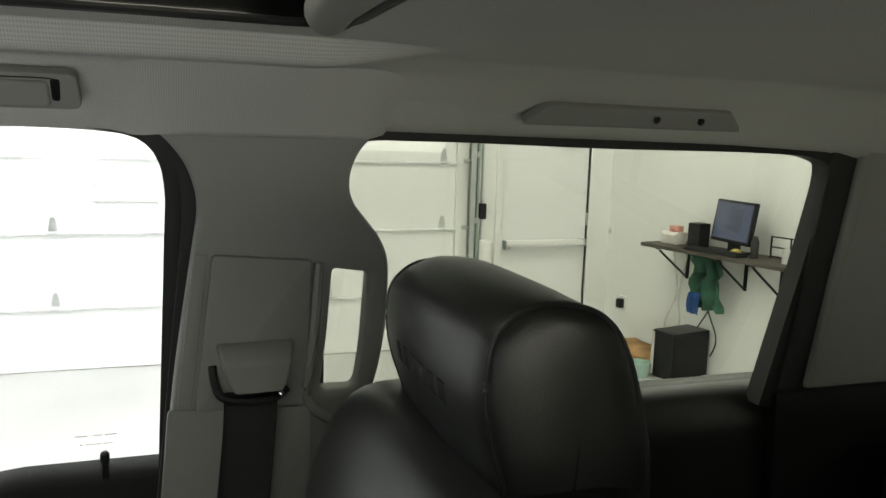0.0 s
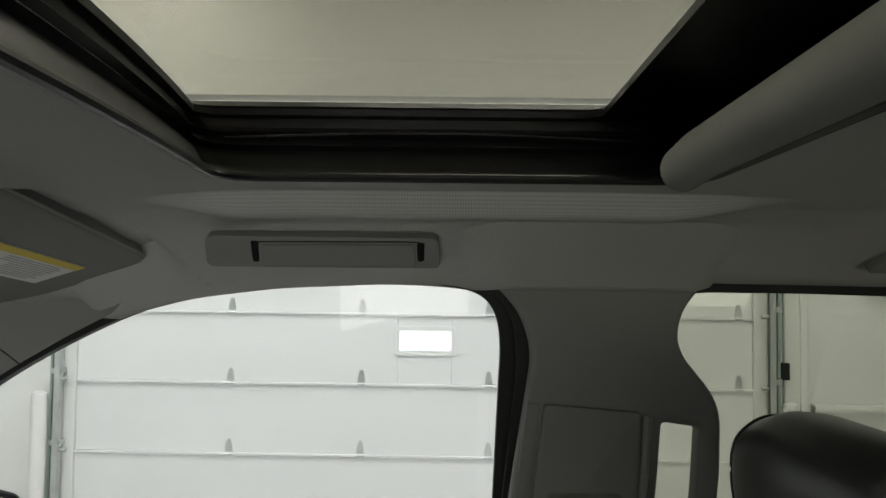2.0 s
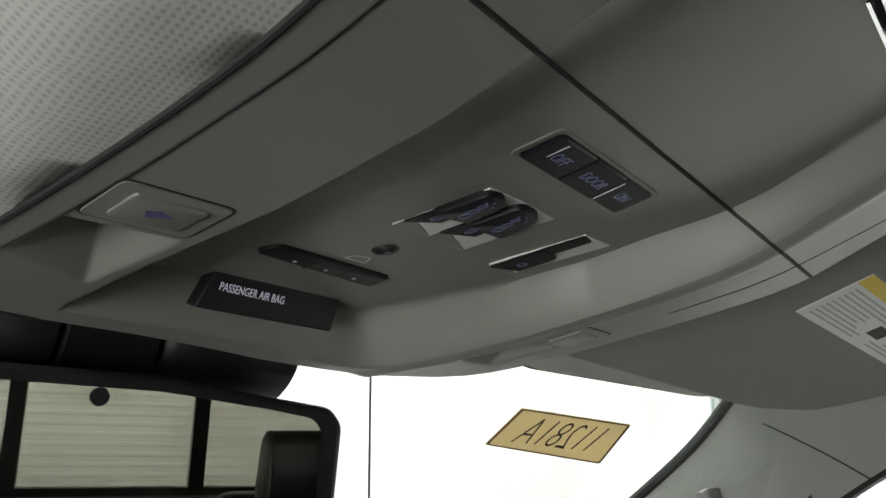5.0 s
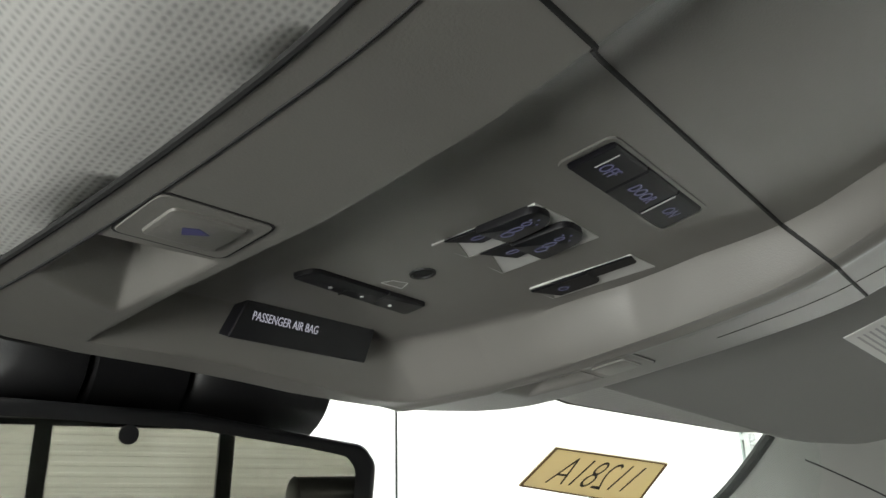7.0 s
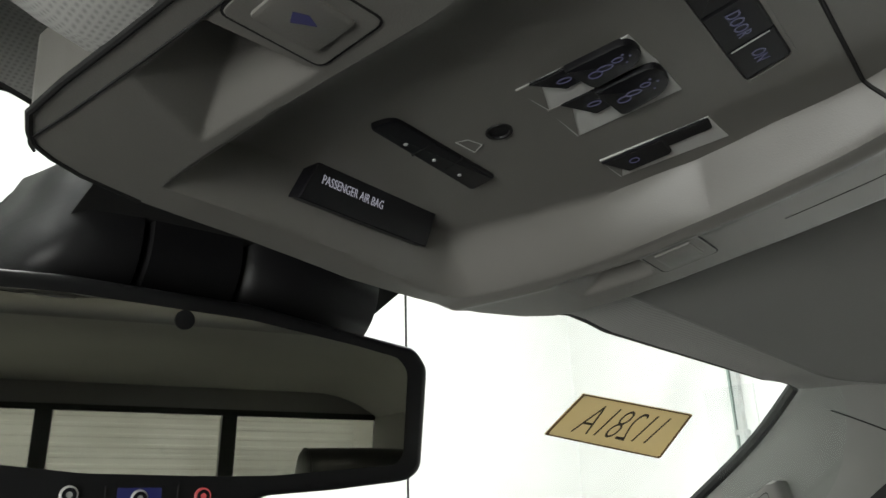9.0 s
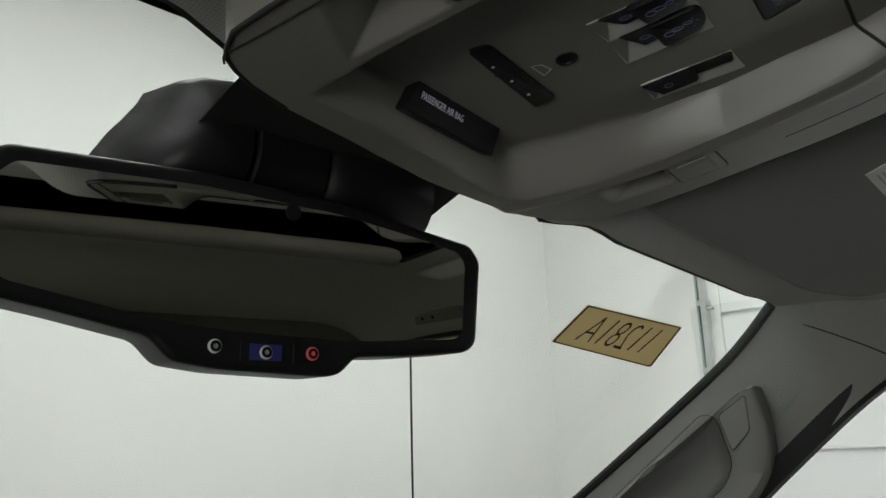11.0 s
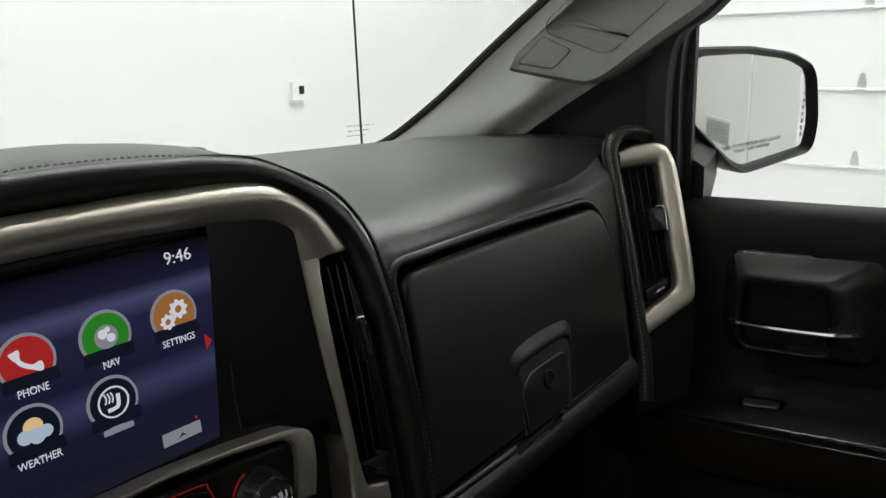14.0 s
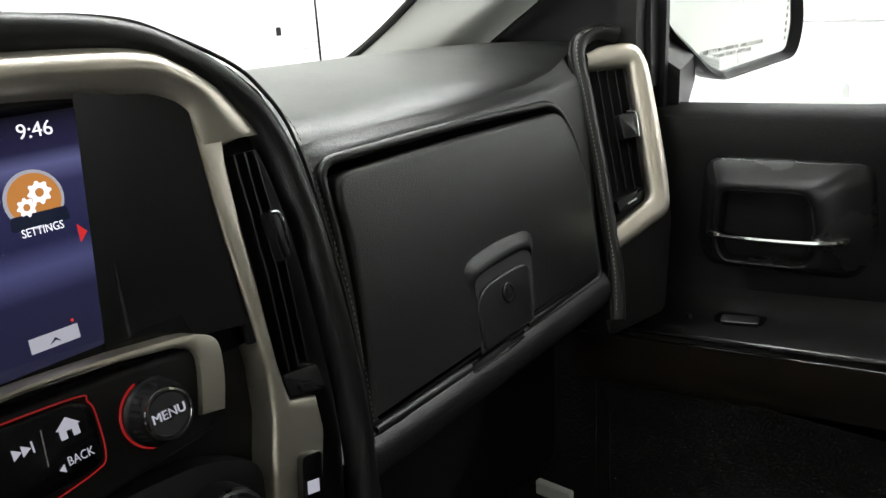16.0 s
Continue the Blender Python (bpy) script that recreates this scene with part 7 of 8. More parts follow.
P("roof_mark", ringprism(CP @ Matrix.Translation((0.0365, 0.055, -0.0005)) @ pose(0, 0, 0, 180), [(-0.007, -0.002), (0.007, -0.003), (0.005, 0.004), (-0.004, 0.003)], [(-0.0064, -0.0015), (0.0064, -0.0024), (0.0045, 0.0035), (-0.0036, 0.0026)], 0, 0.0002, 40), M_SWITCHGREY, oc2)


def rocker(name, pts, split, marks):
    """A slot in the pan with a two-part rocker switch: front-left, rear-left, rear-right, front-right."""
    c = cxy(pts)
    a, b, cc, d = [Vector(p) for p in c]
    at = lambda s, w: tuple(a.lerp(b, s).lerp(d.lerp(cc, s), w))
    o = P(name, prism(CP, [at(0.0, 0.0), at(1.0, 0.0), at(1.0, 1.0), at(0.0, 1.0)], 0.002, -0.0005), M_SWITCHGREY, oc2, "light grey switch slot")
    # darker grey wedge puts the shade of the slot's end into colour
    sub("slot_end_shade", prism(CP, [at(0.0, 0.0), at(0.22, 0.02), at(0.02, 0.98)], 0.0, -0.0009), M_CONSOLE, o, "grey wedge for the shade at the slot end")
    if marks:
        sub("rocker_front", prism(CP, fillet([at(0.12, 0.0), at(split + 0.1, 0.0), at(split + 0.1, 0.55), at(0.30, 0.60)], [.0005, .0005, .001, .001]), 0.001, -0.0014, 0.0005, 1), M_SWITCH, o, "black switch face")
        sub("rocker_rear", prism(CP, fillet([at(split, -0.02), at(1.0, -0.02), at(1.0, 0.50), at(0.88, 0.74), at(split + 0.04, 0.86)], [.001, .006, .004, .004, .004]), 0.001, -0.0036, 0.0012, 2), M_SWITCH, o, "black raised switch face")
        for s, w, r, e in ((0.60, 0.42, 0.0030, 0.8), (0.70, 0.36, 0.0034, 0.55), (0.82, 0.30, 0.0024, 0.7)):
            F = CP @ Matrix.Translation((*at(s, w), -0.0037)) @ pose(0, 0, 0, 180, 0, -70)
            sub("pictogram", ringprism(F, disc(r, 18, r * e), disc(r - 0.0006, 18, r * e - 0.0006), 0, 0.0002, 36), M_ICONPALE, o, "pale lamp mark")
        F = CP @ Matrix.Translation((*at(0.36, 0.30), -0.0015)) @ pose(0, 0, 0, 180, 0, -70)
        sub("pictogram", ringprism(F, disc(0.0032, 18, 0.0018), disc(0.0026, 18, 0.0012), 0, 0.0002, 36), M_ICONPALE, o, "pale lamp mark")
        for s, w in ((0.88, 0.22), (0.92, 0.34), (0.86, 0.48)):
            F = CP @ Matrix.Translation((*at(s, w), -0.0037)) @ pose(0, 0, 0, 180)
            sub("pictogram", prism(F, disc(0.0006, 8), 0, 0.0002), M_ICONPALE, o)
    else:
        sub("rocker_front", prism(CP, fillet([at(0.0, 0.02), at(split + 0.06, 0.02), at(split + 0.03, 0.72), at(0.12, 0.80)], [.0005, .0005, .003, .001]), 0.001, -0.0022, 0.0008, 1), M_SWITCH, o, "black switch face")
        sub("rocker_rear", prism(CP, fillet([at(split, 0.0), at(1.0, 0.0), at(0.96, 0.42), at(split + 0.03, 0.46)], [.0005, .002, .001, .001]), 0.001, -0.0013, 0.0005, 1), M_SWITCH, o, "black switch face")
        F = CP @ Matrix.Translation((*at(0.25, 0.38), -0.0023)) @ pose(0, 0, 0, 180)
        sub("pictogram", ringprism(F, disc(0.0026, 18), disc(0.0020, 18), 0, 0.0002, 36), M_ICONPALE, o, "pale round mark")


M_ICONPALE = glow("pale_violet_mark", (0.14, 0.14, 0.28), 0.25)
rocker("map_switch", [(0.0222, 0.8155), (0.0308, 0.7675), (0.0530, 0.7690), (0.0448, 0.8165)], 0.44, True)
rocker("map_switch", [(0.0450, 0.8165), (0.0530, 0.7688), (0.0812, 0.7728), (0.0735, 0.8215)], 0.44, True)
rocker("sunroof_switch", [(0.1020, 0.8285), (0.1122, 0.7765), (0.1368, 0.7785), (0.1250, 0.8315)], 0.52, False)
DOME = [(0.0122, 0.7440), (0.0135, 0.7197), (0.0995, 0.7300), (0.1020, 0.7548)]
dm = P("dome_switch", ringprism(CP, fillet(cxy(DOME), .0045), fillet(cxy([(0.0144, 0.7420), (0.0157, 0.7217), (0.0975, 0.7314), (0.0998, 0.7526)]), .0035), 0.002, -0.0012, 80), M_CONSOLE, oc2, "grey surround of the dome light switch")
sub("rocker_well", prism(CP, fillet(cxy(DOME), .0045), 0.002, 0.0002), M_RUBBER, dm)
a, b, cc, d = [Vector(p) for p in cxy([(0.0148, 0.7416), (0.0161, 0.7221), (0.0971, 0.7317), (0.0994, 0.7522)])]
for k, (t0, t1, tx) in enumerate(((0.02, 0.34, "OFF"), (0.345, 0.675, "DOOR"), (0.69, 0.98, "ON"))):
    quad = [tuple(a.lerp(d, t0)), tuple(b.lerp(cc, t0)), tuple(b.lerp(cc, t1)), tuple(a.lerp(d, t1))]
    sub("rocker", prism(CP, fillet(quad, .0012), 0.001, -0.0026 + 0.0008 * (k == 2), 0.0008, 1), M_SWITCH, dm, "black rocker")
    mid = (a.lerp(d, (t0 + t1) / 2) + b.lerp(cc, (t0 + t1) / 2)) / 2
    words("lettering", tx, CP @ Matrix.Translation((mid.x, mid.y, -0.0028 + 0.0008 * (k == 2))) @ pose(0, 0, 0, 180, 0, 8), 0.0080, M_ICONPALE, None, 0.0001, stretch=0.75, holder=dm)
for t0 in (0.685, 0.10):
    sub("rocker_edge", tube([CP @ Vector((*b.lerp(cc, t0).lerp(a.lerp(d, t0), 0.1), -0.0027)), CP @ Vector((*b.lerp(cc, t0).lerp(a.lerp(d, t0), 0.9 if t0 > 0.5 else 0.6), -0.0027))], 0.0003, 6), M_PRINT, dm)
# map lamps: a flush button behind each hollow, the lens in the hollow
for pts, lens_at, lit in (([(-0.1068, 0.8235), (-0.1048, 0.7950), (-0.0645, 0.7975), (-0.0672, 0.8265)], (-0.0775, 0.8335), True), ([(0.1645, 0.8485), (0.1657, 0.8157), (0.2012, 0.8197), (0.2002, 0.8532)], (0.186, 0.8605), False)):
    mx, my = sum(p[0] for p in pts) / 4, sum(p[1] for p in pts) / 4
    LF = basis((mx, my, rim_z(mx, my)), (1, 0, (rim_z(mx + 0.01, my) - rim_z(mx - 0.01, my)) * 50), (0, 1, (rim_z(mx, my + 0.01) - rim_z(mx, my - 0.01)) * 50))
    q = [(x - mx, y - my) for x, y in pts]
    grow = lambda k, q=q: fillet([(x * k, y * k) for x, y in q], .004 * k)
    lb = P("map_lamp_button", prism(LF, grow(1.0), 0.004, -0.0007, 0.0006, 1), M_CONSOLE, oc2, "grey map lamp button")
    sub("button_gap", ringprism(LF, grow(1.035), grow(0.985), 0.002, -0.00035, 72), M_RUBBER, lb)
    sub("button_dish", prism(LF, grow(0.66), 0, -0.0019, 0.0014, 2), M_CONSOLE, lb)
    if lit:
        sub("lamp_mark", prism(LF, fillet([(-0.005, -0.0015), (0.000, -0.003), (0.005, -0.0005), (0.001, 0.0010), (-0.003, 0.0028)], .0006), 0, -0.0021), M_BLUELED, lb, "dim blue backlit mark")
    P("map_lamp_lens", lathe(pose(lens_at[0], lens_at[1], console_z(*lens_at) + 0.004, 205, 0, 0), [(0.0062, -0.004), (0.0062, 0.002), (0.0055, 0.004), (0.003, 0.0055), (0, 0.006)], 20), M_SWITCH, oc2, "dark map lamp lens")
# sunglass bin handle
bz0, bz1 = Vector((0.043, 0.626, console_z(0.043, 0.626))), Vector((0.134, 0.635, console_z(0.134, 0.635)))
BH = basis((bz0 + bz1) / 2, bz1 - bz0, (0, 1, (console_z(0.09, 0.64) - console_z(0.09, 0.62)) * 50))
hl = (bz1 - bz0).length / 2
bh = P("bin_handle", prism(BH, fillet([(-hl, -0.002), (hl, -0.002), (hl, 0.004), (-hl, 0.004)], .002), 0.004, -0.005, 0.0015, 2), M_CHROME, oc2, "chrome bin handle")
sub("finger_slot", prism(BH, fillet([(-hl + 0.004, -0.007), (hl - 0.004, -0.007), (hl, -0.002), (-hl, -0.002)], .002), 0.002, -0.0012), M_BLACK, bh, "dark finger slot")

# ---- sun visors ----
visor = thing("sun_visor", "grey sun visor folded up, with a warning label", "sun visor", (0.6, 0.8, 1.66))
VM = basis((0.6, 0.74, 1.6535), (1, 0, -0.121), (0, 1, -0.3205))


def vis(pts):
    i = VM.inverted()
    return [tuple((i @ Vector((x, y, visor_z(x, y))))[:2]) for x, y in pts]


BOARD = [(0.235, 0.658), (0.355, 0.6625), (0.703, 0.6745), (0.722, 0.72), (0.7205, 0.80), (0.708, 0.828), (0.674, 0.872), (0.588, 0.901), (0.32, 0.918), (0.235, 0.922)]
P("board", prism(VM, fillet(vis(BOARD), [.02, .02, .014, .02, .02, .02, .02, .03, .02, .02]), 0.015, 0.0, 0.006, 3), M_VISOR, visor)
P("piping", tube([VM @ Vector((p.x, p.y, 0.0045)) for p in resample([(*p, 0) for p in fillet(vis(BOARD), [.02, .02, .014, .02, .02, .02, .02, .03, .02, .02])], 120)], 0.0022, 6, closed=True), M_SHADE, visor, "grey piped edge")
lab = vis([(0.405, 0.728), (0.654, 0.7245), (0.654, 0.7805), (0.407, 0.785)])
lb = P("warning_label", prism(VM, lab, 0.0, -0.0008), M_PAPER, visor, "white warning label with yellow heading")
a, b, cc, d = [Vector(p) for p in lab]
sub("heading", prism(VM, [tuple(a), tuple(b), tuple(b.lerp(cc, 0.2)), tuple(a.lerp(d, 0.2))], -0.0008, -0.0012), M_YELLOW, lb, "yellow heading strip")
for r in range(9):
    for t0, t1 in ((0.04, 0.36), (0.60, 0.95)) if 2 < r < 7 else ((0.04, 0.46), (0.52, 0.95)):
        f = 0.27 + r * 0.075
        l0, l1 = a.lerp(d, f), b.lerp(cc, f)
        l2, l3 = a.lerp(d, f + 0.028), b.lerp(cc, f + 0.028)
        e1 = t1 - random.uniform(0, 0.07)
        sub("print_line", prism(VM, [tuple(l0.lerp(l1, t0)), tuple(l0.lerp(l1, e1)), tuple(l2.lerp(l3, e1)), tuple(l2.lerp(l3, t0))], -0.0008, -0.0011), M_PRINT, lb)
l0, l1 = a.lerp(d, 0.5), b.lerp(cc, 0.5)
l2, l3 = a.lerp(d, 0.72), b.lerp(cc, 0.72)
sub("pictogram", prism(VM, [tuple(l0.lerp(l1, 0.42)), tuple(l0.lerp(l1, 0.53)), tuple(l2.lerp(l3, 0.53)), tuple(l2.lerp(l3, 0.42))], -0.0008, -0.0012), M_INK, lb, "dark warning pictogram")
lv = thing("sun_visor", "plain grey sun visor folded up on the driver's side", "sun visor", (-0.5, 0.8, 1.66))
P("board", prism(MIRX @ VM, fillet(vis(BOARD), .02), 0.015, 0.0, 0.006, 3), M_VISOR, lv)

# ---- rear-view mirror ----
rv = thing("rearview_mirror", "black rear-view mirror with three small buttons", "mirror", (0.0, 1.06, 1.56))
RV = basis((0.1375, 0.9945, 1.5425), (0.96, -0.20, 0), (0, 0.05, -1)) @ Matrix.Diagonal((0.935, 0.945, 0.945, 1))
out = [(-0.345, -0.060), (-0.330, -0.070), (-0.22, -0.074), (-0.12, -0.070), (-0.05, -0.0595), (-0.006, -0.054), (0.004, -0.042), (-0.001, 0.022), (-0.010, 0.029), (-0.06, 0.034), (-0.106, 0.037), (-0.118, 0.049), (-0.128, 0.051), (-0.20, 0.049), (-0.232, 0.045), (-0.246, 0.031), (-0.30, 0.020), (-0.340, 0.013), (-0.349, -0.005)]
o = fillet(out, .005, 3)
P("housing", prism(RV, o, 0.035, -0.006, 0.005, 3), M_BLACK, rv, "black mirror housing", smooth=50)
gp = fillet([(-0.335, -0.050), (-0.325, -0.060), (-0.22, -0.064), (-0.12, -0.060), (-0.05, -0.051), (-0.020, -0.046), (-0.013, -0.038), (-0.016, 0.014), (-0.022, 0.020), (-0.10, 0.026), (-0.13, 0.0265), (-0.20, 0.025), (-0.25, 0.020), (-0.325, 0.006), (-0.337, -0.005)], .004, 3)
P("glass", prism(RV, gp, -0.005, -0.0066), M_DIMMIRROR, rv, "mirror glass")
P("light_sensor", lathe(RV @ Matrix.Translation((-0.158, -0.056, -0.0068)) @ pose(0, 0, 0, 180), [(0.0055, 0), (0.0055, 0.0006), (0, 0.0008)], 18), M_BLACK, rv, "dark sensor dot")
for u, v, mt, lbl in ((-0.2065, 0.0350, M_SWITCHGREY, "grey round button"), (-0.173, 0.0372, M_BLUELED, "blue lit button"), (-0.1405, 0.0365, M_REDLED, "red lit button")):
    b = P("button", lathe(RV @ Matrix.Translation((u, v, -0.006)) @ pose(0, 0, 0, 180), [(0.0044, 0), (0.0044, 0.0010), (0.0036, 0.0015), (0.0, 0.0015)], 22), M_SWITCHGREY if mt is not M_REDLED else mt, rv, lbl)
    sub("button_mark", ringprism(RV @ Matrix.Translation((u, v, -0.0078)) @ pose(0, 0, 0, 180), disc(0.0034, 24), disc(0.0016, 24), 0, 0.0004, 48), M_SWITCH, b)
P("blue_panel", prism(RV, fillet([(-0.184, 0.0320), (-0.162, 0.0320), (-0.162, 0.0422), (-0.184, 0.0422)], .001), -0.004, -0.0064), M_BLUEDIM, rv, "dim blue lit button field")
for u in (-0.190, -0.154):
    P("button_gap", prism(RV, [(u, 0.031), (u + 0.0008, 0.031), (u + 0.0008, 0.043), (u, 0.043)], -0.005, -0.0068), M_RUBBER, rv)
P("neck", sweep(spline([(0.0, 1.055, 1.59), (0.01, 1.10, 1.63), (0.02, 1.13, 1.655), (0.03, 1.17, 1.66)], 12), disc(0.022, 14, 0.016)), M_BLACK, rv)
# sensor housing between mirror and glass
sn = thing("sensor_housing", "black plastic sensor cover behind the mirror", "sensor cover", (0.03, 1.13, 1.64))
rows = []
for x, y0, z0, k in ((-0.072, 1.09, 1.632, 0.5), (-0.069, 1.072, 1.622, 0.8), (-0.063, 1.060, 1.615, 0.95), (-0.051, 1.053, 1.612, 1), (-0.026, 1.050, 1.6105, 1), (-0.023, 1.054, 1.6125, 0.97), (-0.020, 1.050, 1.6105, 1), (0.034, 1.048, 1.610, 1), (0.037, 1.053, 1.612, 0.96), (0.046, 1.046, 1.609, 1.02), (0.10, 1.044, 1.608, 1.03), (0.136, 1.044, 1.608, 1.02), (0.146, 1.050, 1.611, 0.92), (0.151, 1.064, 1.619, 0.7), (0.152, 1.08, 1.63, 0.4)):
    rows.append([Vector((x + 0.02 * math.sin(t) * (x < -0.05), y0 + 0.045 + 0.06 * k * math.copysign(abs(math.cos(t)) ** 0.5, math.cos(t)), z0 + 0.028 + 0.038 * k * math.copysign(abs(math.sin(t)) ** 0.5, math.sin(t)) - 0.02 * math.cos(t))) for t in np.linspace(0, 2 * math.pi, 36, endpoint=False)])
P("cover", loft(rows, closed=True, caps=True), M_BLACK, sn, smooth=50)
for k in (5, 8):
    P("cover_seam", tube([rows[k][i] + Vector((0, -0.0006, -0.0003)) for i in range(14, 29)], 0.0005, 6), M_SATIN, sn)

# ---- outside mirror ----
sm = thing("side_mirror", "black outside mirror with printed warning", "side mirror", (1.0, 1.1, 1.2))
SMF = basis((1.0, 1.09, 1.22), (0.9, -0.43, 0), (0, 0, -1))
hout = fillet([(-0.140, -0.048), (-0.128, -0.086), (-0.108, -0.096), (-0.011, -0.094), (0.076, -0.082), (0.120, -0.062), (0.130, -0.04), (0.140, 0.028), (0.130, 0.072), (-0.012, 0.094), (-0.04, 0.080), (-0.117, 0.012)], [.01, .02, .01, 0, .02, .02, 0, .02, .015, .02, 0, .02])
gin = fillet([(-0.118, -0.040), (-0.108, -0.076), (-0.094, -0.083), (-0.011, -0.083), (0.072, -0.072), (0.110, -0.055), (0.117, -0.038), (0.125, 0.026), (0.118, 0.061), (-0.010, 0.081), (-0.034, 0.068), (-0.108, 0.006)], [.01, .015, .01, 0, .02, .02, 0, .02, .012, .015, 0, .015])
P("bezel", ringprism(SMF, hout, gin, 0.02, -0.008, 120, 0.004, inner_d=-0.001), M_BLACK, sm, "black bezel", smooth=50)
hs = [resample([(x, y, 0) for x, y in hout], 60)]
rows = [[SMF @ Vector((p.x * k + 0.0, p.y * k, d)) for p in hs[0]] for k, d in ((1.0, 0.0), (1.0, 0.03), (0.93, 0.06), (0.75, 0.085), (0.4, 0.1))]
bm = loft(rows, closed=True)
bm.verts.ensure_lookup_table()
bm.faces.new(bm.verts[-60:])
P("shell", bm, M_BLACK, sm, "black shell", smooth=60)
SMG = SMF @ pose(0, 0, 0.001, 0, 0, 0)
mg = P("mirror_glass", prism(SMG, gin, 0.008, 0.003), M_MIRROR, sm, "mirror glass")
words("lettering", "OBJECTS IN MIRROR ARE CLOSER\nTHAN THEY APPEAR", SMG @ Matrix.Translation((0.012, 0.053, 0.0026)) @ pose(0, 0, 0, 180, 0, -4), 0.0078, M_PRINT, None, 0.0001, holder=mg)
for k in range(7):
    sub("signal_dash", prism(SMG, [(0.1135 - 0.0004 * k, -0.022 + k * 0.0105), (0.1165 - 0.0004 * k, -0.022 + k * 0.0105), (0.1165 - 0.0004 * k, -0.016 + k * 0.0105), (0.1135 - 0.0004 * k, -0.016 + k * 0.0105)], 0.004, 0.0026), M_PRINT, mg, "small dark signal mark")
P("arm", loft([[Vector(p) for p in r] for r in (((0.835, 1.155, 1.12), (0.835, 1.09, 1.11), (0.835, 1.09, 1.16), (0.835, 1.155, 1.20)), ((0.89, 1.15, 1.115), (0.89, 1.10, 1.11), (0.89, 1.10, 1.165), (0.89, 1.15, 1.2)), ((0.96, 1.16, 1.135), (0.96, 1.12, 1.13), (0.96, 1.12, 1.17), (0.96, 1.16, 1.2)))], closed=True, caps=True), M_BLACK, sm, "black mirror arm")


# ---- seats ----
def blob(fn, nu=28, nv=40):
    rows = []
    for i in range(nu + 1):
        rows.append([Vector(fn(-math.pi / 2 + math.pi * i / nu, 2 * math.pi * j / nv)) for j in range(nv)])
    bm = loft(rows, closed=True)
    bmesh.ops.remove_doubles(bm, verts=bm.verts, dist=1e-5)
    return bm


def cushion(x0, x1, y0, y1, z0, z1, e=0.32, lean=0.0, taper=0.0):
    """A rounded cushion; lean: how far its top stands back."""
    cx_, cy_, cz_ = (x0 + x1) / 2, (y0 + y1) / 2, (z0 + z1) / 2

    def pw(v, p):
        return math.copysign(abs(v) ** p, v)

    def fn(a, b):
        x = pw(math.cos(a), e) * pw(math.cos(b), e)
        y = pw(math.cos(a), e) * pw(math.sin(b), e)
        z = pw(math.sin(a), e)
        k = 1 - taper * z
        return (cx_ + x * (x1 - x0) / 2 * k, cy_ + y * (y1 - y0) / 2 - lean * z * (z1 - z0) / 2, cz_ + z * (z1 - z0) / 2)
    return blob(fn)


def seat(cx_, y, label, rear=False):
    root = thing("rear_seat" if rear else "front_seat", label, "seat", (cx_, y, 0.56))
    w = 0.27
    P("backrest", cushion(cx_ - w, cx_ + w, y - 0.08, y + 0.135, 0.80, 1.395, 0.42, 0.16, 0.06), M_LEATHER, root, "black leather backrest", smooth=60)
    P("seat_cushion", cushion(cx_ - w, cx_ + w, y - 0.05, y + 0.50, 0.72, 0.92, 0.4), M_LEATHER, root, "black leather seat cushion", smooth=60)
    P("seat_base", box(cx_ - 0.22, cx_ + 0.22, y, y + 0.4, 0.56, 0.74, 0.02), M_BLACK, root)
    hr = P("headrest", headrest(cx_), M_LEATHER, root, "black leather headrest", smooth=60)
    return root, hr


REST = [(0.030, 1.335), (0.036, 1.385), (0.050, 1.430), (0.0555, 1.466), (0.0535, 1.498), (0.042, 1.517), (0.020, 1.529), (-0.015, 1.5265), (-0.041, 1.513), (-0.059, 1.484), (-0.075, 1.431), (-0.085, 1.381), (-0.088, 1.335), (-0.060, 1.300), (-0.010, 1.298)]


def rest_ring(cx_, s, k, lift=0.0, grow=0.0):
    """The headrest's outline at the share s of its half width, swollen by k round its middle."""
    ring = spline([(y, z, 0) for y, z in REST + REST[:1]], 73)[:-1]
    out = []
    for p in ring:
        dy, dz = p.x + 0.015, p.y - 1.42
        r = 1 + grow / max(math.hypot(dy, dz), 0.01)
        z = 1.42 + dz * (1 + (k - 1) * 0.20) * r * (1 - 0.10 * ease((s - 0.55) / 0.45) * (dz > 0))
        w = 0.128 * (1 - 0.20 * max(0.0, (1.42 - z) / 0.12) ** 1.4)
        out.append(Vector((cx_ + s * (w + lift), -0.015 + dy * k * r, z)))
    return out


def headrest(cx_):
    """A padded wrap panel, bowed forward and crowned, between two flat side panels."""
    rows = [rest_ring(cx_, -1, 0.02, 0.009), rest_ring(cx_, -1, 0.45, 0.0085), rest_ring(cx_, -1, 0.80, 0.006), rest_ring(cx_, -1, 0.93, 0.003), rest_ring(cx_, -1, 0.975, 0.0), rest_ring(cx_, -0.985, 0.985)]
    for s in np.linspace(-0.96, 0.96, 19):
        rows.append(rest_ring(cx_, s, 1.0 + 0.13 * (1 - abs(s) ** 2.4)))
    rows += [rest_ring(cx_, 0.985, 0.985), rest_ring(cx_, 1, 0.975, 0.0), rest_ring(cx_, 1, 0.93, 0.003), rest_ring(cx_, 1, 0.80, 0.006), rest_ring(cx_, 1, 0.45, 0.0085), rest_ring(cx_, 1, 0.02, 0.009)]
    return loft(rows, closed=True, caps=True)


fs, hr = seat(0.415, 0.02, "black leather front passenger seat with embossed headrest")
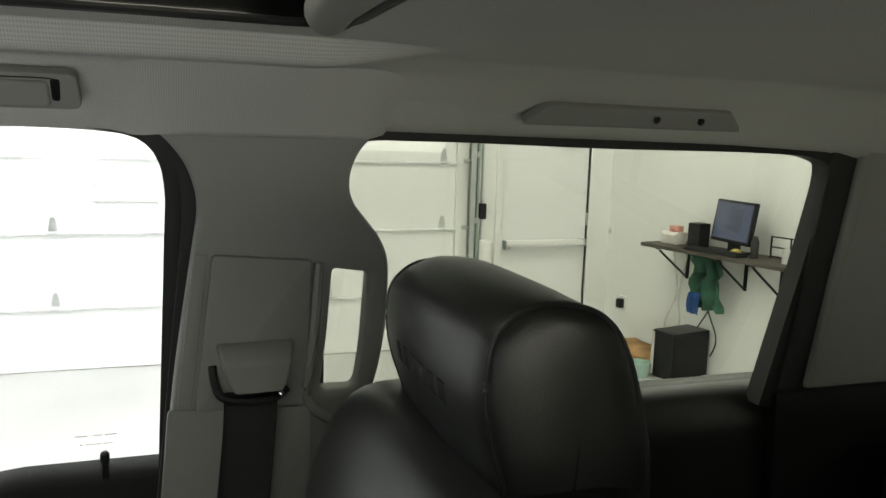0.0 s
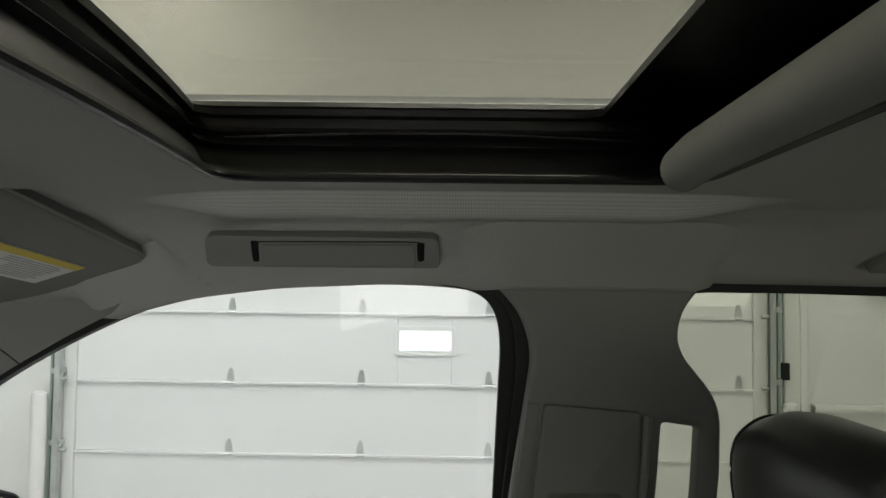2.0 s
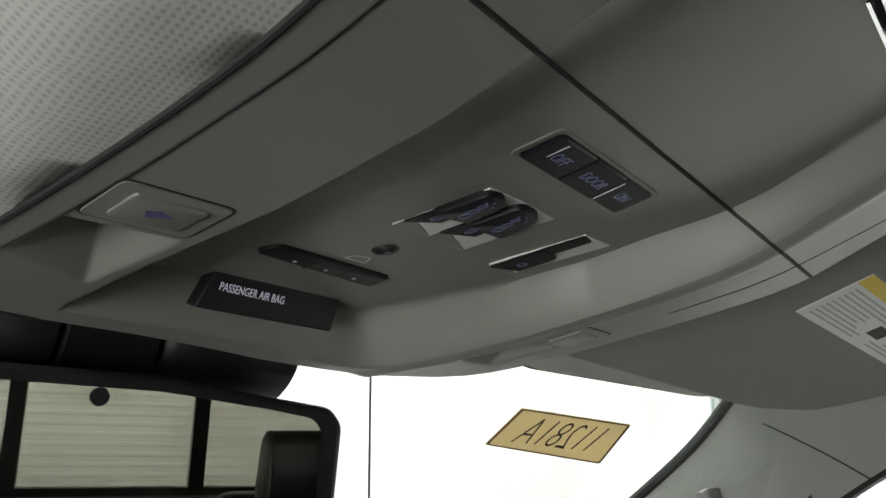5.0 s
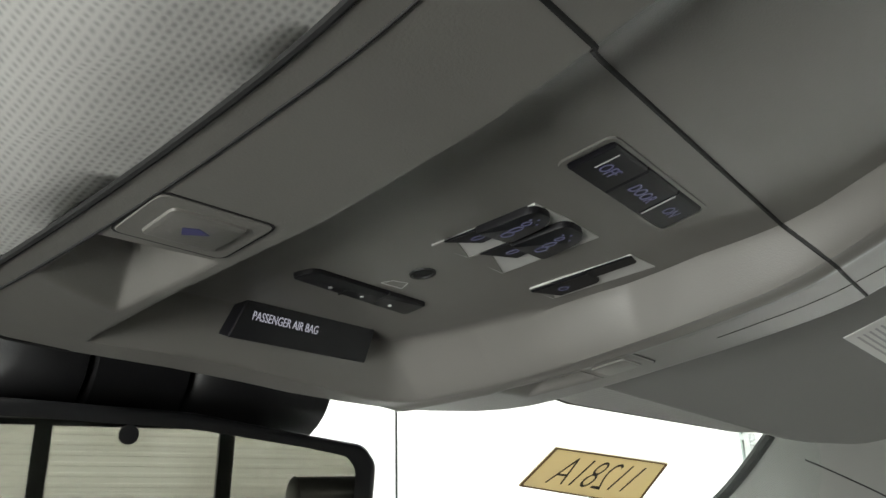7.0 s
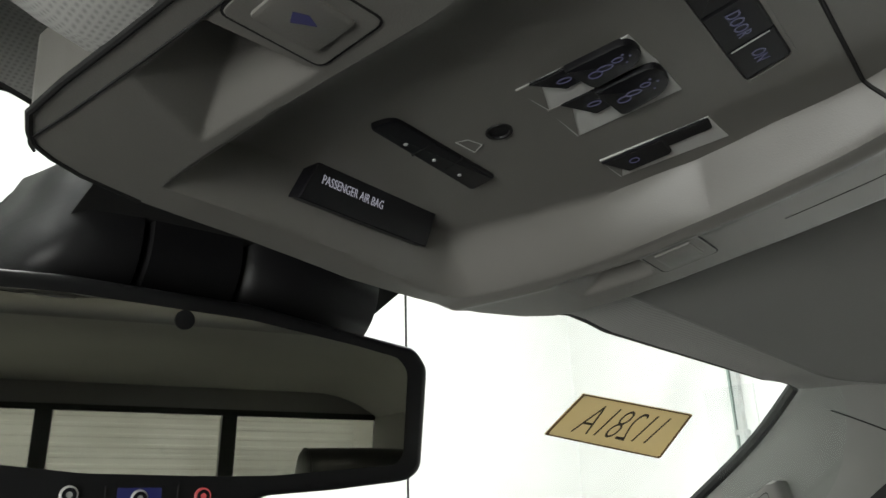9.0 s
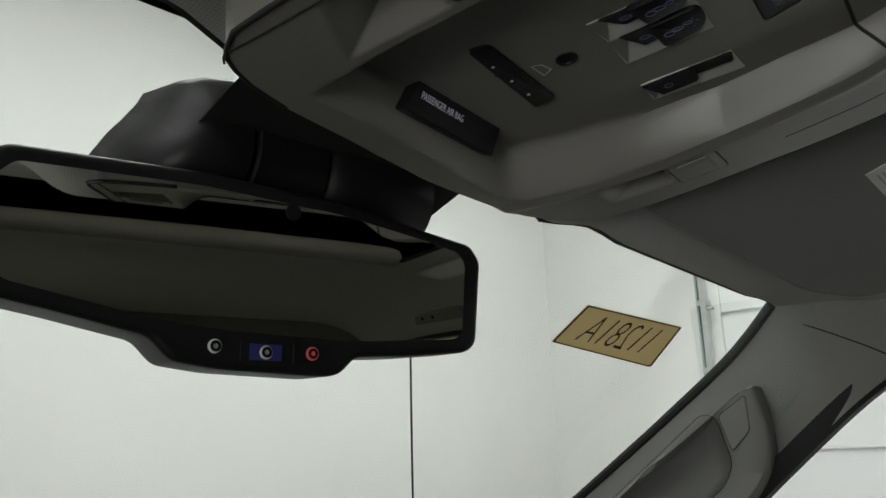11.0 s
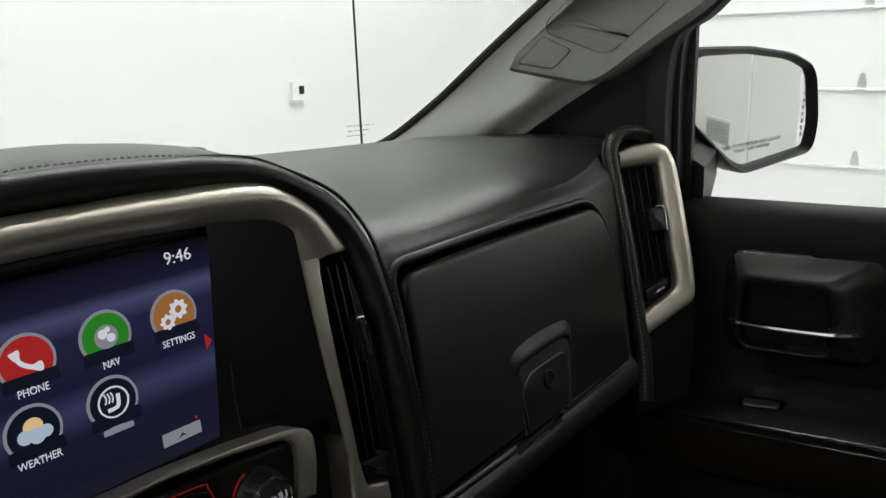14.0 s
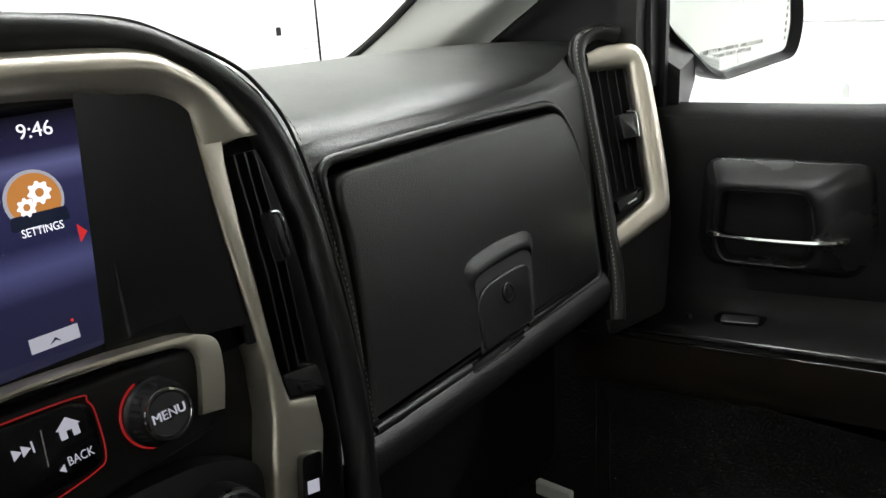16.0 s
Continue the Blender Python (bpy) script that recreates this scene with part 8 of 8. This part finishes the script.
# piping round the side panels, and the embossed mark on the front
for sx in (-1, 1):
    sub("piping", tube(rest_ring(0.415, sx, 0.985, 0.0005), 0.0022, 8, closed=True), M_LEATHER, hr, "black leather piping")
    sub("seam", tube(rest_ring(0.415, sx, 0.955, 0.0022), 0.0009, 6, closed=True), M_RUBBER, hr, "dark seam")


def rest_front(x, z):
    s = (x - 0.415) / 0.128
    k = 1.0 + 0.13 * (1 - abs(s) ** 2.4)
    prof_ = [(b, a) for a, b in REST[:6]]
    return -0.015 + (lerp_table(prof_, 1.42 + (z - 1.42) / (1 + (k - 1) * 0.20)) + 0.015) * k


for k in range(6):
    x0 = 0.350 + k * 0.0235
    rows = [[Vector((x, rest_front(x, z) + d, z)) for x in np.linspace(x0, x0 + 0.0145, 4)] for z, d in ((1.4385, -0.004), (1.4395, 0.0016), (1.4475, 0.0016), (1.4565, 0.0016), (1.4575, -0.004))]
    sub("embossed_bar", loft(rows), M_RUBBER, hr, "embossed mark")
for dx in (-0.06, 0.06):
    P("headrest_post", tube([(0.415 + dx, -0.02, 1.22), (0.415 + dx, -0.025, 1.32)], 0.006, 10), M_CHROME, fs, "steel headrest post")
bench = thing("rear_bench", "black leather rear bench seat", "seat", (CX, -0.75, 0.56))
P("backrest", cushion(-0.68 + CX, 0.68 + CX, -0.98, -0.78, 0.85, 1.26, 0.3, 0.12), M_LEATHER, bench, "black leather backrest", smooth=60)
P("seat_cushion", cushion(-0.68 + CX, 0.68 + CX, -0.9, -0.35, 0.78, 0.93, 0.3), M_LEATHER, bench, "black leather cushion", smooth=60)
for dx in (-0.42, 0.42):
    P("headrest", cushion(CX + dx - 0.12, CX + dx + 0.12, -0.98, -0.89, 1.20, 1.31, 0.4), M_LEATHER, bench, "black leather headrest", smooth=60)
cons = thing("center_console", "black floor console between the seats", "console", (CX, 0.6, 0.56))
P("body", box(-0.12 + CX, 0.12 + CX, 0.1, 1.0, 0.56, 0.86, 0.03, 3), M_BLACK, cons)
fm = thing("floor_label", "small grey floor outlet label in the footwell", "label", (0.55, 1.12, 0.68))
P("plate", box(0.575, 0.585, 1.10, 1.15, 0.665, 0.685, 0.002, 1), M_SWITCHGREY, fm)
